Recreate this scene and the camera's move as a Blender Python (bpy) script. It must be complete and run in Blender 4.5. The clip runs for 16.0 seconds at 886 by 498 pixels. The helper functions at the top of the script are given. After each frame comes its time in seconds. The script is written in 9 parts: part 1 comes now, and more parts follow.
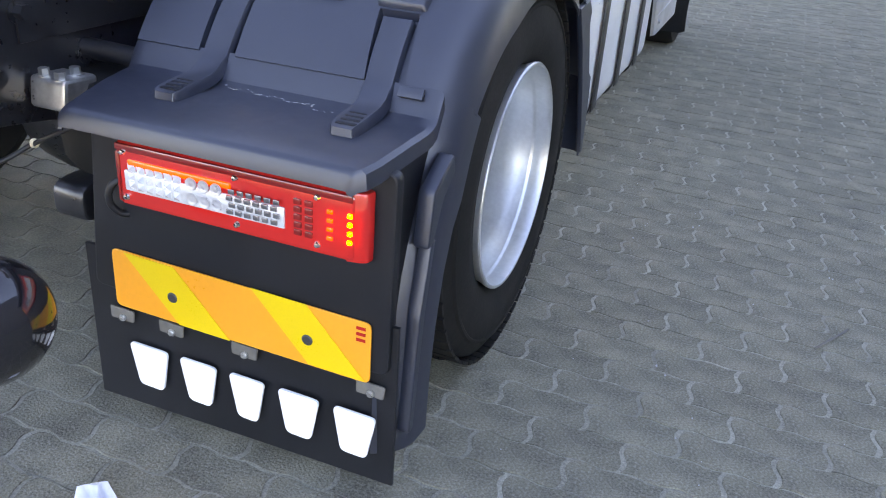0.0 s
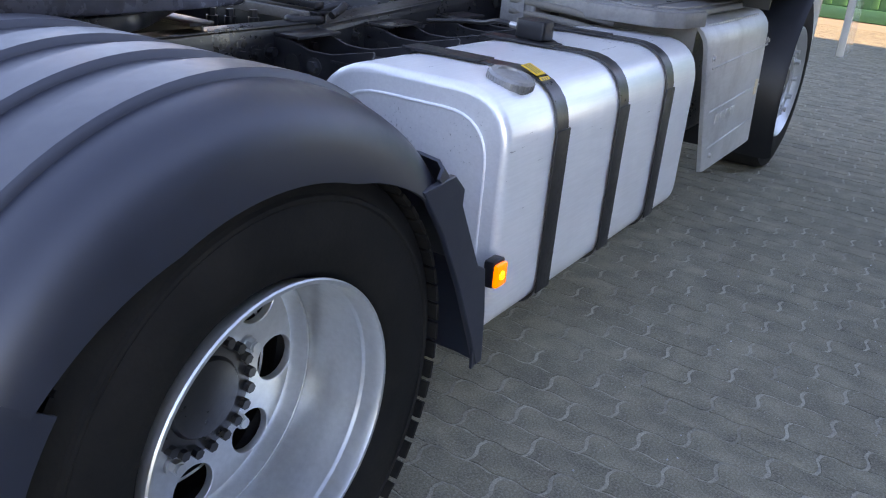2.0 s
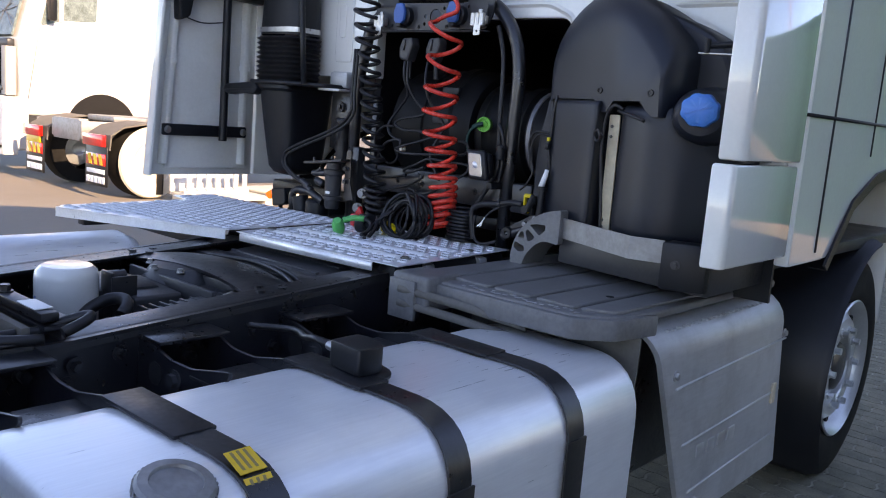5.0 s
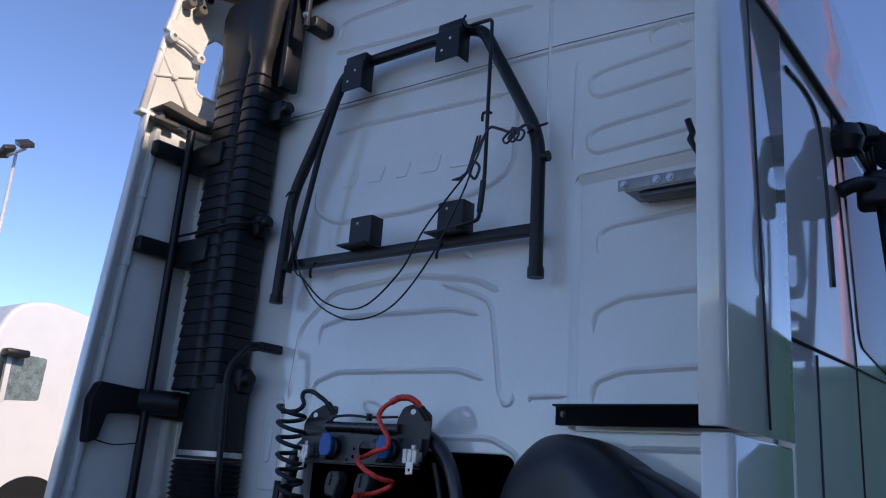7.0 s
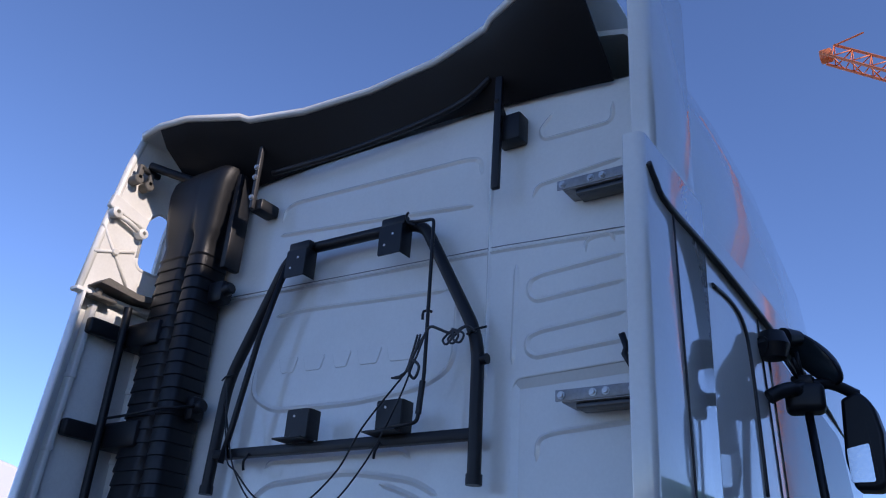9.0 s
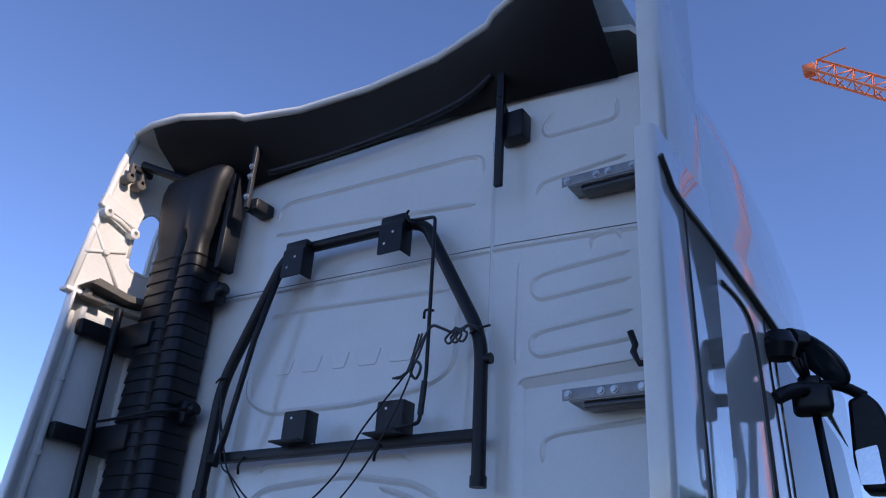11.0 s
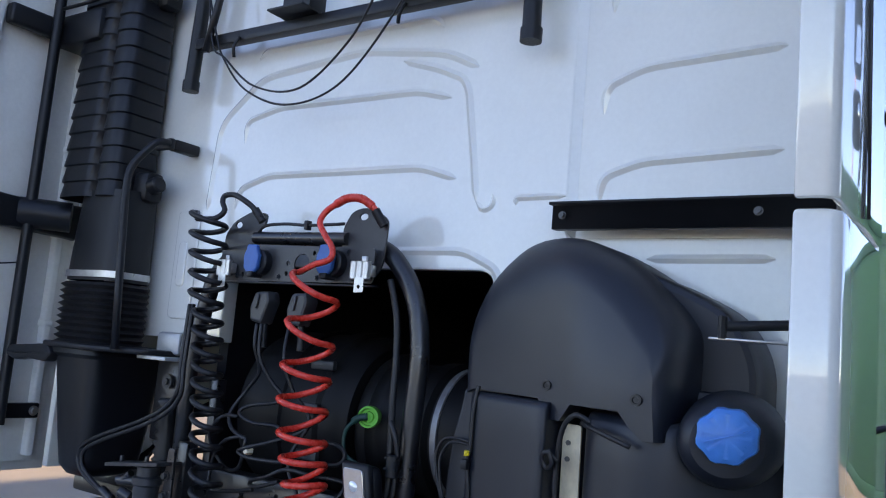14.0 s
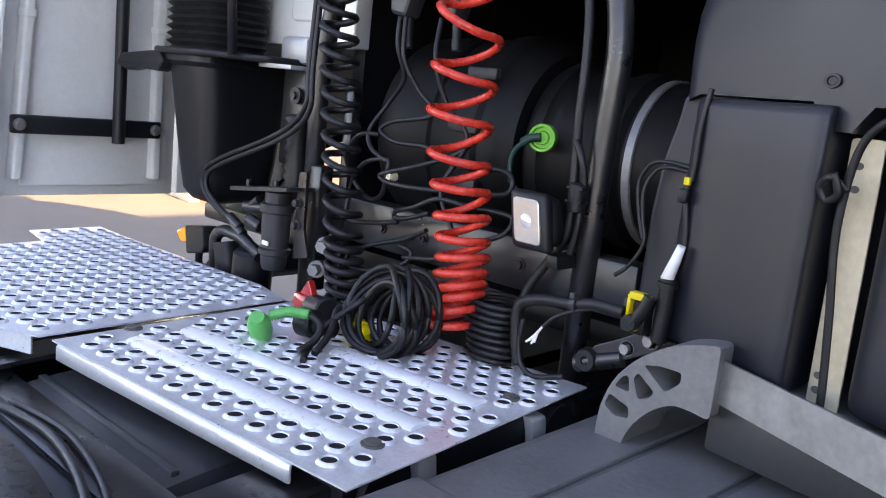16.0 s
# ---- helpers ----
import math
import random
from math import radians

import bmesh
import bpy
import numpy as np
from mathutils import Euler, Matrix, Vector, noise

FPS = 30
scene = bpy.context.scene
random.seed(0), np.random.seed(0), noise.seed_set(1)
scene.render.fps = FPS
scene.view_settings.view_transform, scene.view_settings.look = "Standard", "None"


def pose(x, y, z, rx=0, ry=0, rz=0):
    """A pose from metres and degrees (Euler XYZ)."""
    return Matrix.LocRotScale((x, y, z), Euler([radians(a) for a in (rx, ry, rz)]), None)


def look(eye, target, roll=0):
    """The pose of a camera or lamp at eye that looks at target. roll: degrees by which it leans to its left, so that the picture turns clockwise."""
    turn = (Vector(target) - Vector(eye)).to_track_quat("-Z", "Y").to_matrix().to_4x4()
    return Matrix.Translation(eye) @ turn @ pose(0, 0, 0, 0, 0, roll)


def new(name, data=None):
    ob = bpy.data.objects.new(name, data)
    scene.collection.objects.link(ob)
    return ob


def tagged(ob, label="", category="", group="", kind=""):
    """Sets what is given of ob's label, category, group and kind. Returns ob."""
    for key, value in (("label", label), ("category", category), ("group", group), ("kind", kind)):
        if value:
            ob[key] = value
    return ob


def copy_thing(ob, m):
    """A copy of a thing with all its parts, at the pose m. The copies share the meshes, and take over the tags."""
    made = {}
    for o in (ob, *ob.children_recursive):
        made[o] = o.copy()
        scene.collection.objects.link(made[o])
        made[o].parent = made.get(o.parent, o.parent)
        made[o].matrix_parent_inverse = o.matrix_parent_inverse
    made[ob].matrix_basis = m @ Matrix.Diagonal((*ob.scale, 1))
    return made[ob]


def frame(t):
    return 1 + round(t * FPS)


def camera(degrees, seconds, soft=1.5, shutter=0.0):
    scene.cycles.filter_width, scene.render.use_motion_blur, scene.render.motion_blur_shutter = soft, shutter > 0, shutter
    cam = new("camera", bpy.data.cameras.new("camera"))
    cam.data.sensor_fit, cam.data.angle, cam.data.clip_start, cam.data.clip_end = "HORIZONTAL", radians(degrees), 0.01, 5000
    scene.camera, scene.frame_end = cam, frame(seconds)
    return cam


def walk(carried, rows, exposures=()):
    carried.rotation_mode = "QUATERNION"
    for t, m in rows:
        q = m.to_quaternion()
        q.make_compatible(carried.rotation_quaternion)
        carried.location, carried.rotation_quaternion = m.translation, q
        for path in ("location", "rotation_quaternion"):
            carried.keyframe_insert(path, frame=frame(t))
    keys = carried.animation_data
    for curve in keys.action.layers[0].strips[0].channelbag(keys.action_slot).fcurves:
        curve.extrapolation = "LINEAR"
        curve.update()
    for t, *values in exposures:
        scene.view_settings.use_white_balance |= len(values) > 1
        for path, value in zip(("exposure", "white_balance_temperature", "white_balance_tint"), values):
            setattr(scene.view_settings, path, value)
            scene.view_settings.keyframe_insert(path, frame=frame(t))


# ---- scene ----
cam = camera(55.9, 16.0, soft=1.1)
PATH = [
    (0, (1.734, -1.5, 1.197), (1.116, 0.181, 0.308), 4.3),
    (0.5, (1.912, -1.257, 1.227), (1.188, 0.374, 0.324), 4.9),
    (1, (1.988, -1.005, 1.235), (1.141, 0.584, 0.364), 5.0),
    (1.5, (1.98, -0.737, 1.263), (1.084, 0.857, 0.446), 5.1),
    (2, (2.033, -0.518, 1.304), (1.07, 1.056, 0.533), 5.1),
    (2.5, (2.034, -0.382, 1.327), (0.972, 1.151, 0.604), 5.1),
    (3, (1.999, -0.206, 1.35), (0.884, 1.314, 0.684), 5.1),
    (3.2, (2.0, -0.139, 1.353), (0.875, 1.381, 0.703), 5.0),
    (5.3, (2.085, 0.722, 1.502), (0.764, 2.209, 1.294), 4.7),
    (5.5, (2.053, 0.766, 1.524), (0.708, 2.242, 1.399), 4.7),
    (6, (1.926, 0.858, 1.579), (0.557, 2.31, 1.723), 4.7),
    (6.5, (1.893, 0.892, 1.633), (0.565, 2.332, 2.039), 4.6),
    (7, (1.925, 0.91, 1.734), (0.699, 2.396, 2.272), 4.3),
    (7.5, (1.946, 0.893, 1.81), (0.787, 2.415, 2.393), 4.2),
    (8, (1.965, 0.858, 1.863), (0.837, 2.379, 2.505), 4.3),
    (8.5, (1.977, 0.833, 1.91), (0.885, 2.323, 2.679), 4.1),
    (9, (1.974, 0.833, 1.938), (0.906, 2.301, 2.778), 4.1),
    (11.5, (1.836, 0.887, 1.894), (0.809, 2.369, 2.76), 4.1),
    (12, (1.761, 0.988, 1.846), (0.705, 2.552, 2.511), 4.0),
    (12.5, (1.66, 1.201, 1.791), (0.586, 2.815, 2.285), 4.1),
    (13, (1.54, 1.359, 1.733), (0.446, 2.989, 2.113), 4.2),
    (13.5, (1.458, 1.41, 1.679), (0.349, 3.041, 2.012), 4.4),
    (14, (1.498, 1.378, 1.627), (0.371, 3.012, 1.873), 5.0),
    (14.5, (1.562, 1.35, 1.588), (0.382, 2.964, 1.632), 5.3),
    (15, (1.493, 1.399, 1.566), (0.28, 2.981, 1.415), 5.6),
    (15.5, (1.328, 1.502, 1.542), (0.099, 3.056, 1.269), 5.9),
    (16, (1.142, 1.706, 1.511), (-0.173, 3.17, 1.153), 6.2),
]
LIGHT = [(0.0, 3.42, 13470, 27), (1.0, 3.33, 13040, 27), (1.5, 3.3, 12820, 26), (2.0, 2.94, 12490, 27), (2.5, 2.59, 11950, 27), (3.0, 2.5, 11740, 26), (5.5, 1.68, 10320, 26), (6.0, 1.19, 8690, 24), (6.5, 0.72, 7390, 22), (7.0, 0.6, 7280, 22), (8.0, 0.73, 7010, 22), (9.0, 0.55, 6570, 23), (11.5, 0.7, 6850, 24), (12.0, 0.72, 7060, 23), (12.5, 0.85, 7820, 23), (13.0, 1.7, 8830, 22), (13.5, 2.0, 9470, 22), (14.5, 2.03, 10000, 23), (15.0, 2.4, 11640, 25), (15.5, 2.93, 13290, 27), (16.0, 2.92, 14210, 28)]
walk(cam, [(t, look(eye, target, roll)) for t, eye, target, roll in PATH], LIGHT)

# ---- world and sun ----
EL, AZ = 29.0, 97.0
world = bpy.data.worlds.new("sky")
scene.world = world
world.use_nodes = True
wn = world.node_tree
sky = wn.nodes.new("ShaderNodeTexSky")
sky.sky_type, sky.sun_disc = "NISHITA", False
sky.sun_elevation, sky.sun_rotation = radians(EL), radians(AZ)
sky.air_density, sky.dust_density, sky.ozone_density = 0.64, 0.0, 6.0
wn.nodes["Background"].inputs["Strength"].default_value = 0.165
wn.links.new(sky.outputs["Color"], wn.nodes["Background"].inputs["Color"])
sun = new("sun", bpy.data.lights.new("sun", "SUN"))
sun.data.energy, sun.data.angle, sun.data.color = 2.7, radians(0.5), (1.0, 0.93, 0.82)
sun.matrix_world = look((0, 0, 30), (-math.sin(radians(AZ)), -math.cos(radians(AZ)), 30 - math.tan(radians(EL))))


# ---- materials ----
def material(name, color, rough=0.5, metal=0.0, vary=0.12, scale=6.0, fine=90.0, bump=0.0, dirt=None, dirt_amount=0.0, dirt_scale=3.0,
             coat=0.0, emit=0.0, rough_vary=0.1, stretch=(1, 1, 1), bump_scale=None, spec=0.5, trans=0.0, ior=1.45, random_tone=0.0, island_tone=0.0, spread=0.4, coat_rough=0.03):
    m = bpy.data.materials.new(name)
    m.use_nodes = True
    n, l = m.node_tree.nodes, m.node_tree.links
    b = n["Principled BSDF"]
    b.inputs["Metallic"].default_value = metal
    b.inputs["Coat Weight"].default_value = coat
    b.inputs["Coat Roughness"].default_value = coat_rough
    b.inputs["Specular IOR Level"].default_value = spec
    b.inputs["Transmission Weight"].default_value = trans
    b.inputs["IOR"].default_value = ior
    tc = n.new("ShaderNodeTexCoord")
    mp = n.new("ShaderNodeMapping")
    mp.inputs["Scale"].default_value = stretch
    l.new(tc.outputs["Object"], mp.inputs["Vector"])
    big, small = n.new("ShaderNodeTexNoise"), n.new("ShaderNodeTexNoise")
    big.inputs["Scale"].default_value, small.inputs["Scale"].default_value = scale, fine
    big.inputs["Detail"].default_value, small.inputs["Detail"].default_value = 5.0, 3.0
    for t in (big, small):
        l.new(mp.outputs["Vector"], t.inputs["Vector"])
    add = n.new("ShaderNodeMath")
    add.operation = "ADD"
    l.new(big.outputs["Fac"], add.inputs[0])
    l.new(small.outputs["Fac"], add.inputs[1])
    rng = n.new("ShaderNodeMapRange")
    rng.inputs["From Min"].default_value, rng.inputs["From Max"].default_value = 1 - spread, 1 + spread
    rng.inputs["To Min"].default_value, rng.inputs["To Max"].default_value = 1 - vary, 1 + vary
    l.new(add.outputs[0], rng.inputs["Value"])
    mul = n.new("ShaderNodeMix")
    mul.data_type, mul.blend_type = "RGBA", "MULTIPLY"
    mul.inputs["Factor"].default_value = 1.0
    mul.inputs["A"].default_value = (*color, 1)
    l.new(rng.outputs["Result"], mul.inputs["B"])
    out = mul.outputs["Result"]
    if random_tone or island_tone:
        oi = n.new("ShaderNodeObjectInfo" if random_tone else "ShaderNodeNewGeometry")
        tone = random_tone or island_tone
        r2 = n.new("ShaderNodeMapRange")
        r2.inputs["To Min"].default_value, r2.inputs["To Max"].default_value = 1 - tone, 1 + tone
        l.new(oi.outputs["Random" if random_tone else "Random Per Island"], r2.inputs["Value"])
        m2 = n.new("ShaderNodeMix")
        m2.data_type, m2.blend_type = "RGBA", "MULTIPLY"
        m2.inputs["Factor"].default_value = 1.0
        l.new(out, m2.inputs["A"])
        l.new(r2.outputs["Result"], m2.inputs["B"])
        out = m2.outputs["Result"]
    if dirt:
        dn = n.new("ShaderNodeTexNoise")
        dn.inputs["Scale"].default_value, dn.inputs["Detail"].default_value, dn.inputs["Roughness"].default_value = dirt_scale, 8.0, 0.65
        l.new(tc.outputs["Object"], dn.inputs["Vector"])
        dr = n.new("ShaderNodeMapRange")
        dr.inputs["From Min"].default_value, dr.inputs["From Max"].default_value = 0.45, 0.75
        dr.inputs["To Max"].default_value = dirt_amount
        l.new(dn.outputs["Fac"], dr.inputs["Value"])
        mx = n.new("ShaderNodeMix")
        mx.data_type = "RGBA"
        l.new(dr.outputs["Result"], mx.inputs["Factor"])
        l.new(out, mx.inputs["A"])
        mx.inputs["B"].default_value = (*dirt, 1)
        out = mx.outputs["Result"]
    l.new(out, b.inputs["Base Color"])
    rr = n.new("ShaderNodeMapRange")
    rr.inputs["From Min"].default_value, rr.inputs["From Max"].default_value = 0.6, 1.4
    rr.inputs["To Min"].default_value, rr.inputs["To Max"].default_value = max(0.02, rough - rough_vary), min(1, rough + rough_vary)
    l.new(add.outputs[0], rr.inputs["Value"])
    l.new(rr.outputs["Result"], b.inputs["Roughness"])
    if bump:
        bp = n.new("ShaderNodeBump")
        bp.inputs["Strength"].default_value = bump
        bp.inputs["Distance"].default_value = 0.004
        if bump_scale:
            bn = n.new("ShaderNodeTexNoise")
            bn.inputs["Scale"].default_value, bn.inputs["Detail"].default_value = bump_scale, 4.0
            l.new(mp.outputs["Vector"], bn.inputs["Vector"])
            l.new(bn.outputs["Fac"], bp.inputs["Height"])
        else:
            l.new(add.outputs[0], bp.inputs["Height"])
        l.new(bp.outputs["Normal"], b.inputs["Normal"])
    if emit:
        b.inputs["Emission Color"].default_value = (*color, 1)
        b.inputs["Emission Strength"].default_value = emit
    return m


WHITE = material("white_paint", (0.79, 0.785, 0.73), 0.22, vary=0.03, scale=2.5, coat=0.6, rough_vary=0.05, dirt=(0.50, 0.46, 0.38), dirt_amount=0.2, dirt_scale=2.0, bump=0.03, bump_scale=3.0)
GLOSSW = material("glossy_white_paint", (0.80, 0.79, 0.73), 0.1, vary=0.035, scale=2.5, coat=1.0, rough_vary=0.04, dirt=(0.50, 0.46, 0.38), dirt_amount=0.16, dirt_scale=2.0, bump=0.018, bump_scale=2.2)
WHITE_IN = material("white_fibreglass", (0.74, 0.73, 0.68), 0.5, vary=0.06, scale=4.0, dirt=(0.5, 0.45, 0.35), dirt_amount=0.3, dirt_scale=3.0)
WHITE_FAR = material("white_lacquer", (0.66, 0.66, 0.65), 0.3, vary=0.04, scale=2.0, coat=0.4)
BLACK = material("black_plastic", (0.0078, 0.0088, 0.0112), 0.42, spec=0.4, vary=0.2, scale=5.0, fine=400.0, bump=0.12, bump_scale=500.0, dirt=(0.034, 0.036, 0.040), dirt_amount=0.2, dirt_scale=4.0)
FENDER = material("fender_plastic", (0.0086, 0.0140, 0.0270), 0.44, spec=0.9, coat=0.28, coat_rough=0.36, vary=0.15, scale=5.0, fine=40.0, rough_vary=0.06, bump=0.02, bump_scale=700.0, dirt=(0.020, 0.023, 0.028), dirt_amount=0.25, dirt_scale=2.2)
SCUFF = material("bleached_scuff", (0.42, 0.42, 0.42), 0.7, vary=0.3, scale=60.0)
TANKBLACK = material("moulded_tank_plastic", (0.0072, 0.0104, 0.0172), 0.45, spec=0.6, vary=0.15, scale=4.0, fine=500.0, bump=0.06, bump_scale=500.0, dirt=(0.020, 0.024, 0.031), dirt_amount=0.2)
FRAME = material("chassis_paint", (0.0085, 0.009, 0.0115), 0.33, spec=0.9, vary=0.3, scale=7.0, fine=60.0, bump=0.12, dirt=(0.055, 0.052, 0.05), dirt_amount=0.3, dirt_scale=6.0)
GREYFRAME = material("dark_grey_paint", (0.034, 0.035, 0.038), 0.4, vary=0.2, scale=7.0, bump=0.05)
RUBBER = material("tyre_rubber", (0.010, 0.0095, 0.0092), 0.8, spec=0.2, vary=0.25, scale=9.0, fine=120.0, bump=0.12, dirt=(0.034, 0.030, 0.026), dirt_amount=0.5, dirt_scale=5.0)
HOSE = material("hose_rubber", (0.012, 0.012, 0.0135), 0.45, vary=0.2, scale=20.0)
RED = material("red_hose", (0.88, 0.05, 0.03), 0.28, vary=0.1, scale=20.0, coat=0.2)
ALU = material("brushed_aluminium", (0.88, 0.89, 0.89), 0.31, metal=0.4, vary=0.07, scale=3.0, fine=160.0, stretch=(1, 0.06, 1), dirt=(0.45, 0.45, 0.46), dirt_amount=0.22, dirt_scale=2.5, rough_vary=0.06)
ALUBOX = material("worn_aluminium", (0.52, 0.53, 0.53), 0.45, metal=0.5, vary=0.12, scale=5.0, fine=120.0, stretch=(1, 0.1, 1), dirt=(0.25, 0.24, 0.23), dirt_amount=0.5, dirt_scale=7.0)
TREAD = material("tread_plate_aluminium", (0.90, 0.91, 0.92), 0.36, metal=0.45, vary=0.12, scale=9.0, fine=150.0, dirt=(0.45, 0.45, 0.46), dirt_amount=0.35, dirt_scale=6.0, bump=0.05)
RIM = material("silver_rim_paint", (0.60, 0.62, 0.62), 0.34, metal=0.75, vary=0.1, scale=5.0, fine=90.0, rough_vary=0.05, dirt=(0.28, 0.27, 0.26), dirt_amount=0.25, dirt_scale=9.0)
TREADRIB = material("polished_rib", (0.95, 0.96, 0.97), 0.32, metal=0.1, vary=0.08, scale=20.0)
STEEL = material("zinc_steel", (0.55, 0.55, 0.54), 0.35, metal=0.9, vary=0.2, scale=25.0, dirt=(0.25, 0.2, 0.15), dirt_amount=0.4, dirt_scale=20.0)
GALV = material("galvanised_sheet", (0.31, 0.31, 0.31), 0.5, metal=0.6, vary=0.2, scale=30.0, dirt=(0.14, 0.12, 0.10), dirt_amount=0.5, dirt_scale=12.0)
PLATFORM = material("grey_step_plastic", (0.150, 0.148, 0.146), 0.45, vary=0.3, scale=8.0, fine=80.0, bump=0.2, dirt=(0.22, 0.215, 0.21), dirt_amount=0.45, dirt_scale=9.0)
BROWN = material("dusty_bracket", (0.13, 0.12, 0.105), 0.7, vary=0.25, scale=8.0, bump=0.1)
GREASE = material("greased_steel", (0.075, 0.073, 0.085), 0.26, metal=0.45, vary=0.35, scale=7.0, fine=40.0, bump=0.35, rough_vary=0.15, dirt=(0.16, 0.16, 0.19), dirt_amount=0.6, dirt_scale=11.0)
REDLENS = material("red_lens", (0.62, 0.018, 0.015), 0.12, vary=0.05, coat=0.8)
REDDARK = material("dark_red_lens", (0.25, 0.012, 0.01), 0.15, coat=0.8)
ORLENS = material("orange_red_lens", (0.90, 0.075, 0.006), 0.15, coat=0.8, emit=0.2)
AMBER = material("lit_amber_lens", (1.0, 0.42, 0.03), 0.15, coat=0.5, emit=2.2)
GLOWAMBER = material("glowing_amber_lens", (0.9, 0.16, 0.01), 0.15, coat=0.8, emit=0.3)
CLEARLENS = material("clear_ribbed_lens", (0.74, 0.75, 0.75), 0.12, metal=0.4, vary=0.1, scale=60.0, coat=0.8)
RINGLENS = material("bright_reflector_cup", (0.42, 0.42, 0.43), 0.3, metal=0.3, coat=0.5)
GREYLENS = material("grey_reflector_cells", (0.20, 0.20, 0.21), 0.15, metal=0.6, coat=0.8)
CHROME = material("chrome", (0.8, 0.8, 0.8), 0.12, metal=1.0)
ORANGE = material("orange_reflective_sheet", (0.95, 0.32, 0.03), 0.35, vary=0.05, scale=8.0, coat=0.2)
ORANGEP = material("orange_paint", (0.90, 0.30, 0.03), 0.8, vary=0.25, scale=30.0, spec=0.1)
# deeper black than black_plastic, for the spoiler underside and the air cleaner
DEEPBLACK = material("deep_black", (0.006, 0.006, 0.0065), 0.5, spec=0.3, vary=0.4, scale=6.0)
YELLOW = material("yellow_reflective_sheet", (0.80, 0.50, 0.02), 0.35, vary=0.06, scale=8.0, fine=300.0, coat=0.2)
YELLOWP = material("yellow_plastic", (0.75, 0.52, 0.02), 0.4)
LABELY = material("yellow_sticker", (0.92, 0.52, 0.04), 0.4)
INK = material("print_ink", (0.34, 0.22, 0.08), 0.5)
WHITEPRINT = material("white_print", (0.85, 0.85, 0.83), 0.5, vary=0.04, dirt=(0.5, 0.5, 0.48), dirt_amount=0.2, dirt_scale=15.0)
GREENP = material("green_plastic", (0.005, 0.48, 0.13), 0.35)
TEALP = material("dark_teal_sleeve", (0.004, 0.055, 0.045), 0.4)
GREENL = material("light_green_plastic", (0.07, 0.50, 0.06), 0.4)
BLUEP = material("blue_plastic", (0.002, 0.21, 0.60), 0.35, vary=0.08, scale=30.0)
BLUED = material("blue_socket_lid", (0.008, 0.12, 0.38), 0.45)
CREAM = material("cream_strap", (0.72, 0.60, 0.42), 0.5, vary=0.12, scale=12.0, dirt=(0.35, 0.25, 0.15), dirt_amount=0.4, dirt_scale=14.0)
GLOSSBLACK = material("gloss_black_plastic", (0.012, 0.012, 0.014), 0.1, vary=0.2, coat=0.6)
FARGLASS = material("crazed_glass", (0.15, 0.195, 0.195), 0.35, vary=0.7, scale=9.0, fine=60.0, spec=0.3)
GLASS = material("dark_window_glass", (0.02, 0.03, 0.035), 0.04, spec=0.7)
LAMPGLASS = material("lamp_glass", (0.50, 0.52, 0.52), 0.14, metal=0.6, coat=1.0)
ASPHALT = material("asphalt", (0.215, 0.185, 0.15), 0.85, vary=0.15, scale=0.6, fine=60.0, bump=0.25, bump_scale=150.0, dirt=(0.29, 0.26, 0.215), dirt_amount=0.4, dirt_scale=0.5)
PAVER = material("concrete_paver", (0.158, 0.143, 0.101), 0.9, vary=0.5, spread=0.28, scale=9.0, fine=230.0, bump=0.9, bump_scale=170.0, dirt=(0.40, 0.385, 0.32), dirt_amount=0.5, dirt_scale=150.0, random_tone=0.13)
PAVERFIELD = material("concrete_pavers", (0.158, 0.143, 0.101), 0.9, vary=0.5, spread=0.28, scale=9.0, fine=230.0, bump=0.9, bump_scale=170.0, dirt=(0.40, 0.385, 0.32), dirt_amount=0.5, dirt_scale=150.0, island_tone=0.13)
JOINT = material("sandy_joint", (0.30, 0.285, 0.225), 0.95, vary=0.4, spread=0.25, scale=3.0, fine=220.0, bump=0.5, bump_scale=200.0, dirt=(0.12, 0.115, 0.09), dirt_amount=0.85, dirt_scale=3.2)
CONCRETE = material("grey_concrete", (0.42, 0.40, 0.36), 0.8, vary=0.12, scale=3.0, bump=0.1)
# dark grey of the unseen wall added to block sun and bounce
BLOCKER = material("blocker_grey", (0.085, 0.092, 0.10), 0.5, vary=0.05, scale=1.0)
GREENBOX = material("green_container_paint", (0.03, 0.15, 0.06), 0.5, vary=0.12, scale=2.0)
REDSIGN = material("red_sign", (0.45, 0.03, 0.04), 0.5)
CRANE = material("orange_crane_paint", (0.78, 0.20, 0.07), 0.5)
GALVPOLE = material("grey_pole", (0.6, 0.61, 0.62), 0.5, metal=0.3)
WOODP = material("pale_pallet_plastic", (0.55, 0.52, 0.45), 0.7, vary=0.1)
# near-black that paints the shade inside holes and recesses left uncut
SHADEBLACK = material("recess_shade_black", (0.008, 0.008, 0.009), 0.9)
TRASH = material("white_scrap", (0.75, 0.76, 0.78), 0.6)


# ---- mesh tools ----
def box(x0, x1, y0, y1, z0, z1, b=0.004, seg=2):
    bm = bmesh.new()
    bmesh.ops.create_cube(bm, size=1.0)
    bmesh.ops.scale(bm, vec=(x1 - x0, y1 - y0, z1 - z0), verts=bm.verts)
    bmesh.ops.translate(bm, vec=((x0 + x1) / 2, (y0 + y1) / 2, (z0 + z1) / 2), verts=bm.verts)
    if b:
        bmesh.ops.bevel(bm, geom=list(bm.edges), offset=b, segments=seg, affect="EDGES", profile=0.5)
    return bm


